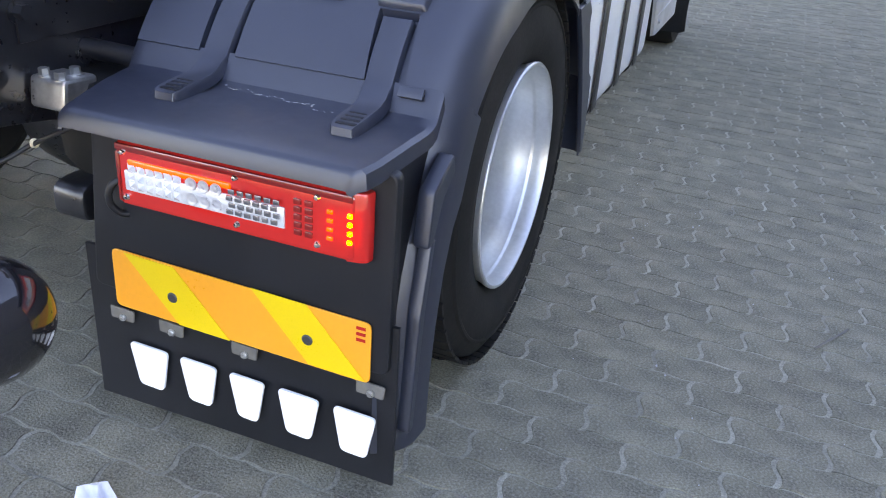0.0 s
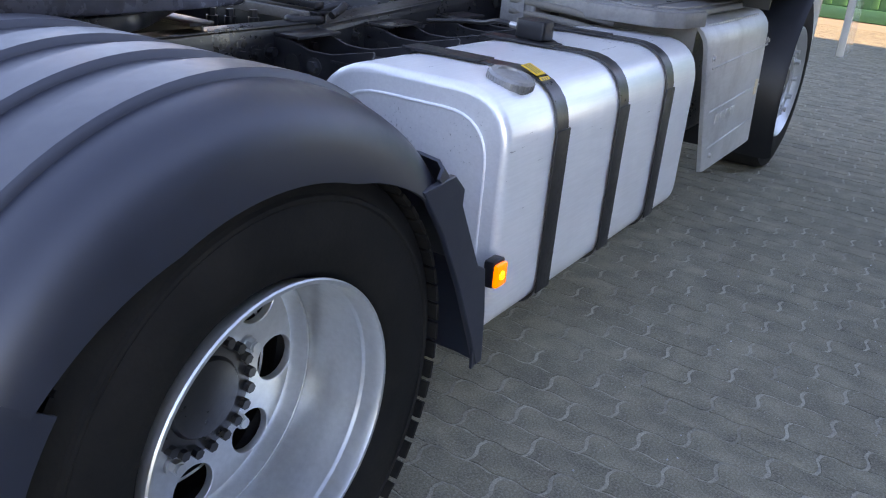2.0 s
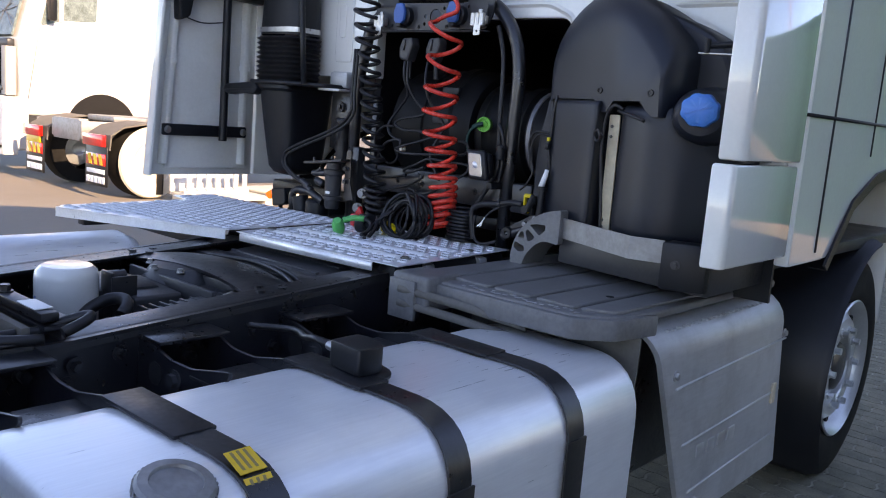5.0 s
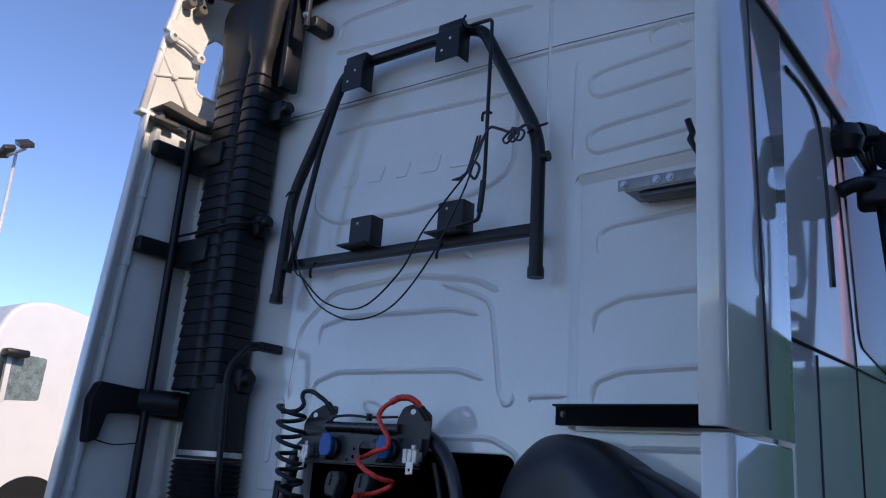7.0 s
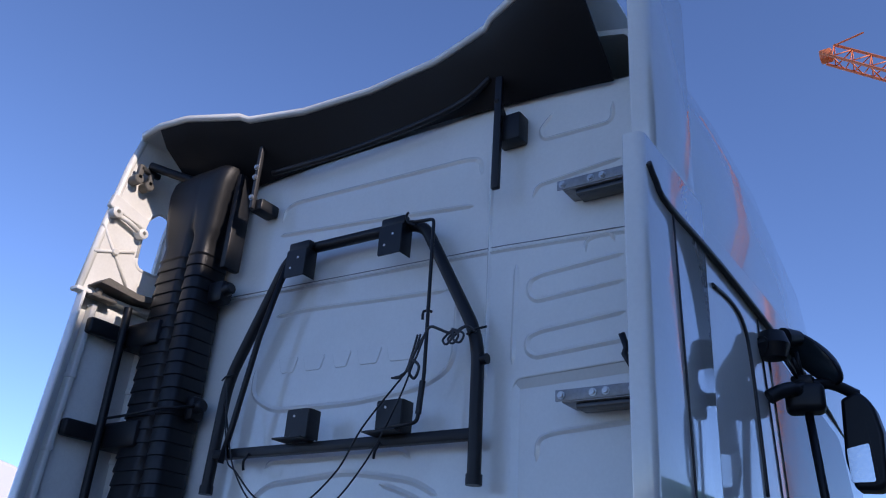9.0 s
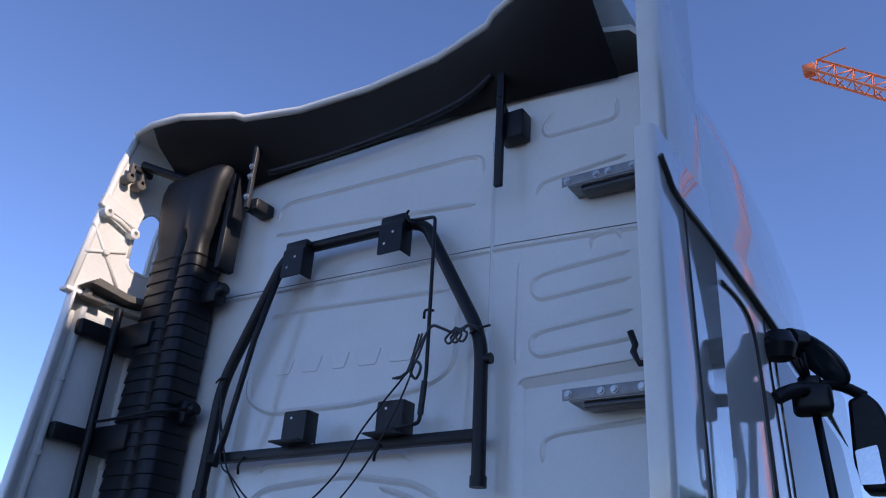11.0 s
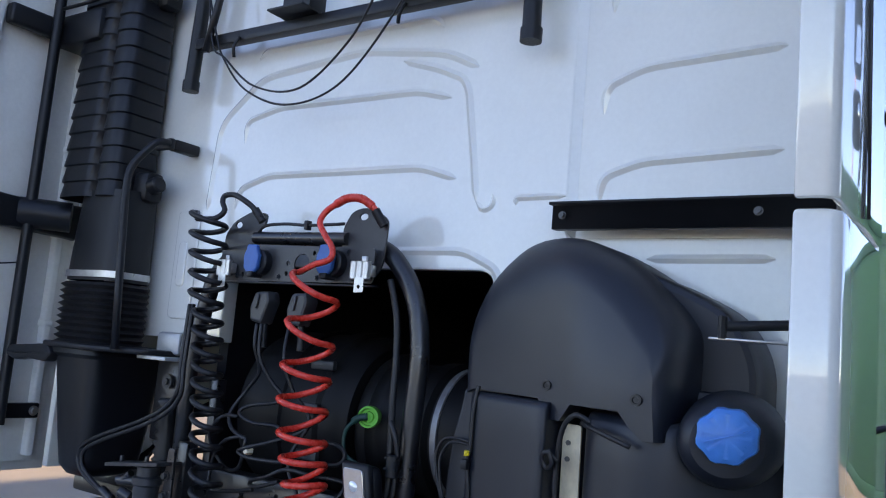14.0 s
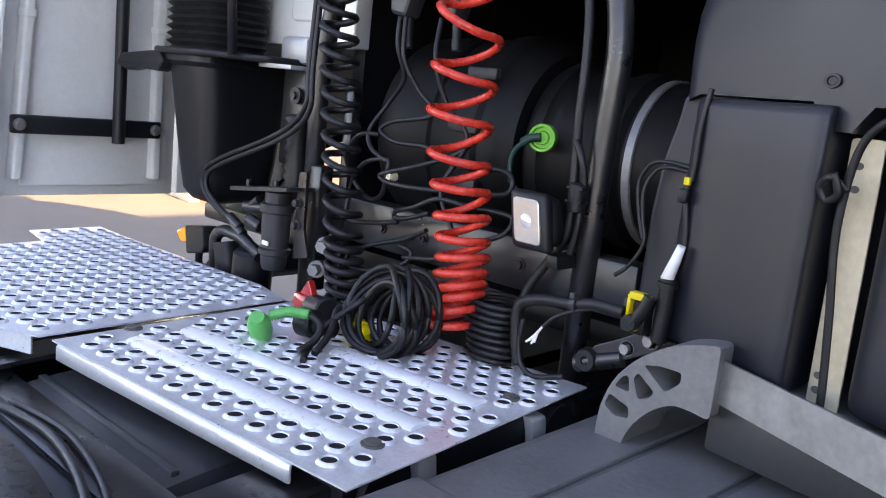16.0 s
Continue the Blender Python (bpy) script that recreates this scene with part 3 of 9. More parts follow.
    # rear quarter beside the shelf, going on down from the cover
    quarter = arc(*FC, FR - 0.003, 144.2, 160, 6) + [(-0.285, 0.60), (-0.325, 0.50), (-0.352, 0.38), (-0.366, 0.26), (-0.368, 0.13)]
    part("side_cheek", grid(sweep(quarter, [(1.195, 0.03), (1.20, 0.002), (1.215, 0.012), (1.238, 0.029), (1.252, 0.050), (1.260, 0.075), (1.263, 0.125)], s), 0.006), FENDER, body)
    part("cheek_step", prism(rpoly([(-0.285, 0.655), (-0.20, 0.700), (-0.185, 0.660), (-0.235, 0.625), (-0.275, 0.55), (-0.30, 0.55)], 0.01), "x", s * 1.235, s * 1.2655, 0.006), FENDER, body)
    part("cheek_rib", prism(rpoly([(-0.340, 0.18), (-0.315, 0.18), (-0.290, 0.42), (-0.262, 0.56), (-0.282, 0.56), (-0.318, 0.42)], 0.008), "x", s * 1.24, s * 1.2655, 0.005), FENDER, body)
    rng = random.Random(5)
    for k in range(26 if s > 0 else 0):
        xx, yy = 0.80 + 0.0095 * k + rng.uniform(-0.004, 0.004), -0.214 - 0.006 * math.sin(k * 0.9) - 0.0009 * k - (0.008 if k > 21 else 0)
        w, h = rng.uniform(0.0015, 0.006), rng.uniform(0.0005, 0.0014)
        turn = rng.uniform(-0.9, 0.9)
        chip = prism(rpoly([(0, 0), (w, h), (w * 1.5, 2 * h), (w * 0.4, 2.2 * h)], 0.0004, 2), "z", 0.0, 0.0006)
        part("scuff_mark", xf(chip, Matrix.Translation((xx, yy, 0.7444 if yy < -0.214 else 0.7462)) @ Matrix.Rotation(turn, 4, "Z")), SCUFF, body)
    for x_top, x_low in STRAPS:
        rows = []
        ys = [(132.0, 0), (134, 0), (137, 0), (140, 0), (143, 0), (145, 0.001)]
        path = [(FC[0] + (FR - 0.001 + e) * math.cos(radians(q)), FC[1] + (FR - 0.001 + e) * math.sin(radians(q))) for q, e in ys]
        path += [(-0.192, 0.782), (-0.206, 0.7725), (-0.224, 0.7665), (-0.245, 0.764), (-0.30, 0.7600), (-0.326, 0.757), (-0.333, 0.7545)]
        for k, (y, z) in enumerate(path):
            f = k / (len(path) - 1)
            xc, hw = x_top + (x_low - x_top) * f, 0.0315 - 0.005 * f
            if k > len(path) - 3:
                hw -= 0.003 * (k - len(path) + 3)
            a, b = Vector(path[max(k - 1, 0)]), Vector(path[min(k + 1, len(path) - 1)])
            d = (b - a).normalized()
            nr = Vector((d.y, -d.x))
            if nr.y < 0:
                nr = -nr
            rows.append([(s * (xc + u * hw), y + nr.x * e, z + nr.y * e) for u, e in ((-1.08, -0.020), (-1.0, -0.004), (-0.9, 0.0), (-0.72, -0.0012), (0.72, -0.0012), (0.9, 0.0), (1.0, -0.004), (1.08, -0.020))])
        y, z = path[-1]
        rows.append([(px, py - 0.002, 0.740) for px, py, pz in rows[-1]])
        st = part("cover_strap", grid(rows), FENDER, body, "black rubber hold-down strap")
        for k in range(4):
            hw = (0.018, 0.0175, 0.017, 0.016)[k]
            zz, yy = 0.7573 + 0.0013 * k, -0.317 + k * 0.0165
            slot = box(-hw, hw, -0.0042 + 0.0006 * k, 0.0042 - 0.0006 * k, -0.001, 0.0013, 0.0006)
            part("pad_slot", xf(slot, Matrix.Translation((s * (x_low + 0.0 - 0.001 * k), yy, zz)) @ Matrix.Rotation(radians(4), 4, "X")), BLACK, st)
    tab = box(-0.024, 0.024, -0.010, 0.010, -0.002, 0.003, 0.001)
    part("cover_tab", xf(tab, Matrix.Translation((s * 1.168, -0.1815, 0.786)) @ Matrix.Rotation(radians(55), 4, "X")), FENDER, body)
    # mud flap with plain white marks, reflective plate
    flap = part("mud_flap", grid([[(s * x, -0.361 - 0.010 * math.sin(4 * x) * (0.4 - z), z) for x in np.linspace(0.555, 1.245, 10)] for z in np.linspace(0.062, 0.42, 8)], 0.008), BLACK, body, "black rubber mud flap with white marks")
    if s > 0:
        # plain blocks in place of the maker's word
        for x0, x1 in ((0.645, 0.755), (0.768, 0.872), (0.885, 0.982), (0.996, 1.102), (1.116, 1.222)):
            part("white_mark", prism(rpoly([(x0 + 0.026, 0.126), (x1 - 0.026, 0.124), (x1 - 0.008, 0.222), (x0 + 0.008, 0.224)], 0.012, 4), "y", -0.3760, -0.3705), WHITEPRINT, flap, "plain white block mark")
        plate = part("reflector_plate", prism(rpoly([(0.635, 0.308), (1.200, 0.300), (1.200, 0.426), (0.637, 0.436)], 0.014), "y", -0.3785, -0.3745, 0.001), ORANGE, body, "orange and yellow reflective warning plate")
        for x0 in (0.668, 0.955):
            part("yellow_stripe", prism([(x0, 0.4335), (x0 + 0.115, 0.4305), (x0 + 0.235, 0.3035), (x0 + 0.12, 0.3055)], "y", -0.3805, -0.3787), YELLOW, plate)
        for x0, z0 in ((0.776, 0.363), (1.073, 0.357)):
            part("rivet", lathe([(0, -0.3835), (0.009, -0.383), (0.0115, -0.3805)], "y", (x0, 0, z0), 14), GREYFRAME, plate)
        for k in range(3):
            part("stamp_mark", box(1.172, 1.19, -0.3805, -0.3795, 0.386 + 0.012 * k, 0.392 + 0.012 * k, 0), REDLENS, plate)
        for x0 in (0.64, 0.76, 0.93, 1.20):
            part("flap_clip", prism(rpoly([(x0 - 0.03, 0.27), (x0 + 0.025, 0.268), (x0 + 0.028, 0.295), (x0 - 0.03, 0.297)], 0.004), "y", -0.3715, -0.3680), BROWN, flap)
            part("flap_screw", bolt((x0, -0.3715, 0.275), (0, -1, 0), 0.005, 0.004), STEEL, flap)


fender(1)
fender(-1)


def tail_lamp():
    """Six-chamber tail lamp under the shelf."""
    x0, x1, z0, z1, yb = 0.695, 1.178, 0.550, 0.676, -0.405
    body = part("tail_lamp", join(box(x0, x1, yb, -0.368, z0, z1, 0.012, 3), prism(rpoly([(x1 - 0.02, yb), (x1 + 0.018, yb + 0.01), (x1 + 0.022, yb + 0.035), (x1 - 0.02, yb + 0.035)], 0.01), "z", z0, z1, 0.004)), REDLENS, truck, "red tail lamp with clear and amber lenses, lit")
    part("clear_lens", box(x0 + 0.022, x0 + 0.352, yb - 0.004, yb + 0.004, z0 + 0.035, z1 - 0.052, 0.003), CLEARLENS, body)
    part("orange_strip", box(x0 + 0.031, x0 + 0.246, yb - 0.004, yb + 0.004, z1 - 0.043, z1 - 0.031, 0.003), ORLENS, body)
    part("dark_rim", join(box(x0 + 0.004, x1 - 0.005, yb - 0.002, yb + 0.004, z1 - 0.018, z1 - 0.004, 0.003), box(x0 + 0.003, x0 + 0.013, yb - 0.002, yb + 0.004, z0 + 0.01, z1 - 0.02, 0.003)), REDDARK, body)
    for i in range(6):
        for j in range(3):
            xx, zz = x0 + 0.0308 + i * 0.0194, z0 + 0.040 + j * 0.016
            c = bmesh.new()
            bmesh.ops.create_cone(c, cap_ends=True, segments=4, radius1=0.013, radius2=0.001, depth=0.008, matrix=Matrix.Translation((xx + 0.008, yb - 0.006, zz + 0.007)) @ Matrix.Rotation(math.pi / 2, 4, "X") @ Matrix.Rotation(math.pi / 4, 4, "Z"))
            part("prism", c, CLEARLENS, body)
    for i in range(3):
        for j in range(2):
            part("led", lathe([(0.0118, yb - 0.0042), (0.0115, yb - 0.0056), (0.009, yb - 0.0056), (0.0075, yb - 0.0046), (0.003, yb - 0.0044), (0, yb - 0.006)], "y", (x0 + 0.1672 + i * 0.0255, 0, z0 + 0.049 + j * 0.029), 16), RINGLENS, body)
    for i in range(6):
        for j in range(4):
            part("cell", box(x0 + 0.2394 + i * 0.0176 + 0.005 * (j % 2), x0 + 0.2517 + i * 0.0176 + 0.005 * (j % 2), yb - 0.0075, yb - 0.0042, z0 + 0.040 + j * 0.0125, z0 + 0.049 + j * 0.0125, 0.001), GREYLENS, body)
    for i in range(2):
        for j in range(5):
            part("red_cell", box(x0 + 0.3696 + i * 0.0211, x0 + 0.3837 + i * 0.0211, yb - 0.0035, yb + 0.001, z0 + 0.03 + j * 0.014, z0 + 0.040 + j * 0.014, 0.001), REDDARK, body)
    for i in range(2):
        for j in range(4):
            part("amber_led", box(x0 + 0.4312 + i * 0.038, x0 + 0.4430 + i * 0.035, yb - 0.0035, yb + 0.001, z0 + 0.034 + j * 0.016, z0 + 0.042 + j * 0.016, 0.002), AMBER if i else ORLENS, body)
    for xx, zz in ((x0 + 0.02, z1 - 0.02), (x0 + 0.02, z0 + 0.02), (x0 + 0.255, z1 - 0.02), (x0 + 0.255, z0 + 0.02), (x1 - 0.07, z1 - 0.02), (x1 - 0.07, z0 + 0.02)):
        part("lens_screw", lathe([(0, yb - 0.006), (0.004, yb - 0.005), (0.0065, yb)], "y", (xx, 0, zz), 12), CHROME, body)
    part("lamp_cable", tube([(0.70, -0.385, 0.60), (0.675, -0.40, 0.58), (0.665, -0.395, 0.54), (0.68, -0.37, 0.515), (0.70, -0.34, 0.55)], 0.007, 8, 6), HOSE, body)


tail_lamp()

# ---- chassis ----
def chassis():
    for s in (1, -1):
        side_poly = [(-0.65, 0.65), (1.4, 0.66), (2.4, 0.71), (4.9, 0.71), (4.9, 1.0), (2.35, 1.0), (1.90, 0.970), (1.4, 0.937), (-0.65, 0.925)]
        top_line = [(4.9, 1.0), (3.6, 1.0), (2.6, 1.002), (2.35, 0.998), (1.90, 0.970), (1.4, 0.937), (0.6, 0.929), (-0.65, 0.925)]
        rail = join(prism(side_poly, "x", s * 0.374, s * 0.389, 0.0), grid([[(s * 0.285, y, z), (s * 0.36, y, z + 0.001), (s * 0.380, y, z - 0.002), (s * 0.3895, y, z - 0.010), (s * 0.392, y, z - 0.022)] for y, z in top_line], 0.009), box(min(s * 0.30, s * 0.388), max(s * 0.30, s * 0.388), -0.65, 4.9, 0.650, 0.66, 0.002))
        r = part("frame_rail", rail, FRAME, truck, "black painted steel frame rail")
        part("subframe_angle", join(box(min(s * 0.39, s * 0.398), max(s * 0.39, s * 0.398), -0.3, 1.35, 0.78, 0.950, 0.002), box(min(s * 0.33, s * 0.398), max(s * 0.33, s * 0.398), -0.3, 1.35, 0.942, 0.951, 0.002)), FRAME, r)
        for k in range(14):
            yy = 0.72 + k * 0.055
            part("frame_bolt", bolt((s * 0.398, yy, 0.885), (s, 0, 0), 0.013, 0.02), FRAME, r)
        for k in range(9):
            part("frame_bolt", bolt((s * 0.389, 1.42 + k * 0.09 + 0.03 * (k % 2), 0.895 - 0.05 * (k % 3 == 0)), (s, 0, 0), 0.012, 0.016), FRAME, r)
    for y in (-0.58, 0.95, 1.42, 2.2):
        part("cross_member", join(box(-0.375, 0.375, y - 0.04, y + 0.04, 0.78, 0.79, 0.002), box(-0.375, 0.375, y - 0.005, y + 0.005, 0.78, 0.97, 0.002), box(-0.375, 0.375, y - 0.04, y + 0.04, 0.962, 0.972, 0.002)), FRAME, truck)
    part("axle", join(cyl((-0.95, 0.31, 0.475), (0.95, 0.31, 0.475), 0.075, 20), lathe([(0, -0.25), (0.12, -0.22), (0.21, -0.1), (0.23, 0.0), (0.21, 0.1), (0.12, 0.22), (0, 0.25)], "x", (0, 0.31, 0.475), 28)), FRAME, truck, "black drive axle housing")
    for s in (1, -1):
        part("air_spring", lathe([(0.0, 0.50), (0.11, 0.50), (0.13, 0.53), (0.135, 0.60), (0.13, 0.67), (0.11, 0.70), (0, 0.70)], "z", (s * 0.47, -0.12, 0), 28), RUBBER, truck)
        part("trailing_arm", prism(rpoly([(0.8, 0.62), (0.2, 0.42), (-0.3, 0.42), (-0.3, 0.50), (0.2, 0.52), (0.8, 0.74)], 0.03), "x", s * 0.42, s * 0.50, 0.006), FRAME, truck)
    part("propeller_shaft", cyl((0, 0.5, 0.55), (0, 2.0, 0.70), 0.055, 18), FRAME, truck)
    gb = part("gearbox", prism(rpoly([(1.75, 0.55), (3.0, 0.50), (3.0, 1.02), (2.3, 0.98), (1.95, 0.93), (1.75, 0.85)], 0.05), "x", -0.26, 0.22, 0.03), GREYFRAME, truck, "dark grey cast gearbox")
    for k in range(7):
        part("cooling_rib", box(-0.24, 0.2, 1.9 + 0.09 * k, 1.915 + 0.09 * k, 0.86, 0.955 + 0.006 * k, 0.004), GREYFRAME, gb)
    part("valve_box", box(-0.22, 0.02, 1.62, 1.86, 0.82, 0.95, 0.02), GREYFRAME, truck)
    # oil filter
    f = part("air_dryer_filter", lathe([(0, 0.86), (0.074, 0.86), (0.078, 0.87), (0.078, 0.985), (0.075, 1.005), (0.062, 1.018), (0.0, 1.021)], "z", (-0.01, 1.605, 0), 32), WHITE, truck, "white canister filter with blue print")
    for k in range(5):
        part("blue_print", lathe([(0.0786, 0.895 + 0.018 * (k % 3)), (0.0786, 0.907 + 0.018 * (k % 3))], "z", (-0.01, 1.605, 0), 6, -2.2 + 0.25 * k, -2.06 + 0.25 * k), BLUED, f)
    part("filter_bracket", join(box(0.0, 0.06, 1.690, 1.700, 0.86, 1.0, 0.003), box(0.055, 0.065, 1.690, 1.76, 0.88, 0.99, 0.003), cyl((0.03, 1.695, 0.985), (0.03, 1.74, 0.985), 0.016, 12), cyl((0.01, 1.695, 0.92), (0.02, 1.75, 0.92), 0.014, 10)), FRAME, f)
    part("cast_cover", lathe([(0, 0.0), (0.13, 0.0), (0.14, 0.02), (0.14, 0.10), (0.11, 0.14), (0, 0.15)], "z", (-0.1, 2.02, 0.83), 28), GREYFRAME, gb)
    for k in range(8):
        a = 2 * math.pi * k / 8
        part("cover_bolt", bolt((-0.1 + 0.118 * math.cos(a), 2.02 + 0.118 * math.sin(a), 0.965), (0, 0, 1), 0.008, 0.01), STEEL, gb)
    # pipes along the frame
    xs = np.linspace(-0.36, 0.36, 13)
    cm = part("curved_cross_member", grid([[(x, 1.925 + 0.05 * (1 - (x / 0.36) ** 2), 0.955 + 0.025 * (1 - (x / 0.36) ** 2)), (x, 1.985 + 0.05 * (1 - (x / 0.36) ** 2), 0.968 + 0.025 * (1 - (x / 0.36) ** 2)), (x, 2.075 + 0.05 * (1 - (x / 0.36) ** 2), 0.962 + 0.025 * (1 - (x / 0.36) ** 2)), (x, 2.085 + 0.05 * (1 - (x / 0.36) ** 2), 0.90)] for x in xs], 0.01), FRAME, truck, "black arched frame cross member")
    for x, y in ((-0.33, 1.96), (-0.33, 2.03), (-0.28, 1.99), (0.33, 1.96), (0.33, 2.03), (0.28, 1.99)):
        part("cross_bolt", bolt((x, y, 0.968), (0, 0, 1), 0.012, 0.01), FRAME, cm)
    part("member_hose", tube([(-0.20, 2.16, 0.972), (0.0, 2.18, 0.982), (0.18, 2.15, 0.978), (0.29, 2.10, 0.965), (0.31, 2.02, 0.955)], 0.007, 10, 6), HOSE, truck)
    part("member_hose", tube([(-0.16, 2.19, 0.972), (0.02, 2.20, 0.982), (0.20, 2.17, 0.978), (0.30, 2.12, 0.965), (0.32, 2.04, 0.955)], 0.006, 10, 6), HOSE, truck)
    part("control_unit", prism(rpoly([(-0.16, 0.84), (0.10, 0.84), (0.09, 0.935), (-0.14, 0.945)], 0.012), "y", 1.74, 1.88, 0.008), GREYFRAME, truck)
    sh = part("shift_unit", prism(rpoly([(1.66, 0.86), (2.0, 0.88), (2.0, 0.925), (1.90, 0.935), (1.74, 0.918), (1.66, 0.905)], 0.012), "x", 0.14, 0.27, 0.006), GREYFRAME, truck, "dark cast gearshift unit")
    for k in range(9):
        part("unit_rib", box(0.135, 0.275, 1.72 + 0.03 * k, 1.728 + 0.03 * k, 0.90, 0.929 + 0.001 * k, 0.002), GREYFRAME, sh)
    part("unit_pipe", tube([(0.275, 1.64, 0.90), (0.28, 1.72, 0.925), (0.27, 1.84, 0.945), (0.20, 1.98, 0.95)], 0.008, 8, 5), STEEL, sh)
    part("ring_hose", tube([(0.14 + 0.065 * math.cos(a), 1.63 + 0.05 * math.sin(a), 0.92 + 0.03 * math.sin(a)) for a in np.linspace(0.2, 6.0, 20)], 0.016, 10), HOSE, truck)
    for k in range(3):
        part("frame_pipe", tube([(-0.12 + 0.06 * k, 1.15, 0.80 + 0.01 * (k % 2)), (-0.14 + 0.07 * k, 1.4, 0.79), (-0.05 + 0.05 * k, 1.7, 0.80 + 0.012 * (k % 3))], 0.008 + 0.002 * (k % 2), 8, 6), HOSE, truck)
    part("white_tag", box(0.25, 0.34, 1.375, 1.415, 1.001, 1.004, 0.001), WHITEPRINT, truck)
    part("cross_bar", join(box(-0.37, 0.37, 1.375, 1.415, 0.980, 1.0, 0.004), *[bolt((x, 1.395, 1.0), (0, 0, 1), 0.012, 0.014) for x in (0.02, 0.14)]), FRAME, truck, "dusty black cross bar")
    part("cross_bar", box(-0.37, 0.37, 1.335, 1.355, 0.945, 0.975, 0.004), BROWN, truck)
    part("cable_loop", tube([(0.375 + 0.030 * math.cos(a) + 0.018 * math.sin(a), 1.375 + 0.095 * math.sin(a), 0.955 + 0.035 * max(0.0, math.sin(a))) for a in np.linspace(0.3, 6.2, 26)], 0.012, 10), HOSE, truck, "black cable loop on the frame rail")
    for x, y in ((0.24, 1.17), (0.28, 1.22), (0.20, 1.14)):
        part("pipe_union", join(cyl((x, y, 0.90), (x, y, 0.955), 0.016, 12), cyl((x, y, 0.955), (x, y, 0.975), 0.012, 6)), FRAME, truck)
    # rear cross tube and bolted block by the mudguard
    blk = part("bracket_block", join(prism(rpoly([(-0.30, 0.655), (-0.21, 0.655), (-0.20, 0.715), (-0.29, 0.72)], 0.012), "x", 0.395, 0.485, 0.008), cyl((0.40, -0.255, 0.685), (0.36, -0.255, 0.685), 0.03, 16)), STEEL, truck, "grey cast valve block with bolts")
    for x, y in ((0.42, -0.275), (0.46, -0.235), (0.465, -0.28)):
        part("block_bolt", bolt((x, y, 0.716), (0, 0, 1), 0.011, 0.014), STEEL, blk)
    part("valve_lead", tube([(0.60, -0.33, 0.68), (0.54, -0.35, 0.65), (0.451, -0.352, 0.605), (0.40, -0.40, 0.57), (0.34, -0.46, 0.56)], 0.005, 8, 6), HOSE, truck)
    part("fender_tube", cyl((0.36, -0.12, 0.74), (0.66, -0.16, 0.745), 0.022, 16), FRAME, truck)
    for k in range(10):
        part("suspension_bolt", bolt((0.39, -0.45 + 0.08 * k, 0.62 + 0.11 * ((k * 7) % 3)), (1, 0, 0), 0.016, 0.022), FRAME, truck)
    part("suspension_plate", prism(rpoly([(-0.6, 0.66), (-0.3, 0.62), (0.35, 0.50), (0.35, 0.86), (-0.6, 0.86)], 0.05), "x", 0.372, 0.387, 0.003), FRAME, truck)
    part("yellow_ring", lathe([(0.007, -0.003), (0.0095, -0.003), (0.0095, 0.003), (0.007, 0.003), (0.007, -0.003)], "x", (0.451, -0.352, 0.605), 14), CREAM, truck)
    part("air_tank", lathe([(0, -0.6), (0.08, -0.585), (0.13, -0.53), (0.135, -0.45), (0.135, 0.05), (0.11, 0.1), (0, 0.12)], "y", (-0.64, 2.02, 0.855), 28), ALU, truck, "bare aluminium air tank")
    part("rear_lamp_bar", box(-0.55, 0.55, -0.66, -0.62, 0.74, 0.92, 0.006), FRAME, truck)


chassis()


def rear_buffer():
    """Rounded black buffer behind the frame, its face glossy."""
    ball = [(0.118 * math.sin(math.pi * k / 14), -0.70 - 0.115 * math.cos(math.pi * k / 14)) for k in range(15)]
    b = part("rear_buffer", join(lathe([(r * 0.92, h) for r, h in ball], "y", (0.665, 0, 0.45), 36), box(0.50, 0.66, -0.70, -0.62, 0.42, 0.50, 0.01)), GLOSSBLACK, truck, "glossy black round buffer with red reflector")
    part("reflector", box(0.665, 0.71, -0.812, -0.800, 0.46, 0.50, 0.004), REDDARK, b)


def fifth_wheel():
    outline = [(-0.52, 0.10), (-0.53, 0.78), (-0.51, 0.97), (-0.41, 1.06), (0.41, 1.06), (0.51, 0.97), (0.53, 0.78), (0.52, 0.10), (0.40, -0.25), (0.16, -0.42), (0.08, 0.15), (0.06, 0.30), (-0.06, 0.30), (-0.08, 0.15), (-0.16, -0.42), (-0.40, -0.25)]
    p = part("fifth_wheel", prism(rpoly(outline, 0.04, 4), "z", 1.03, 1.115, 0.010), GREASE, truck, "greased dark steel fifth wheel plate")
    part("plate_skirt", prism(rpoly([(-0.49, 0.12), (-0.49, 0.68), (-0.28, 0.96), (0.28, 0.96), (0.49, 0.68), (0.49, 0.12), (0.3, -0.2), (-0.3, -0.2)], 0.04), "z", 0.985, 1.028, 0.01), FRAME, p)
    part("orange_patch", prism([(0.42, 0.87), (0.512, 0.92), (0.50, 0.968), (0.41, 1.04), (0.34, 0.99)], "z", 1.1155, 1.1172), ORANGEP, p, "orange paint patch")
    for s in (1, -1):
        part("pedestal", prism([(0.15, 0.985), (0.65, 0.985), (0.8, 0.92), (0.0, 0.92)], "x", s * 0.30, s * 0.46, 0.01), FRAME, p)
    part("release_handle", tube([(0.3, 0.2, 1.03), (0.6, 0.22, 1.02), (0.66, 0.25, 1.02)], 0.012, 8), STEEL, p)


rear_buffer()
fifth_wheel()

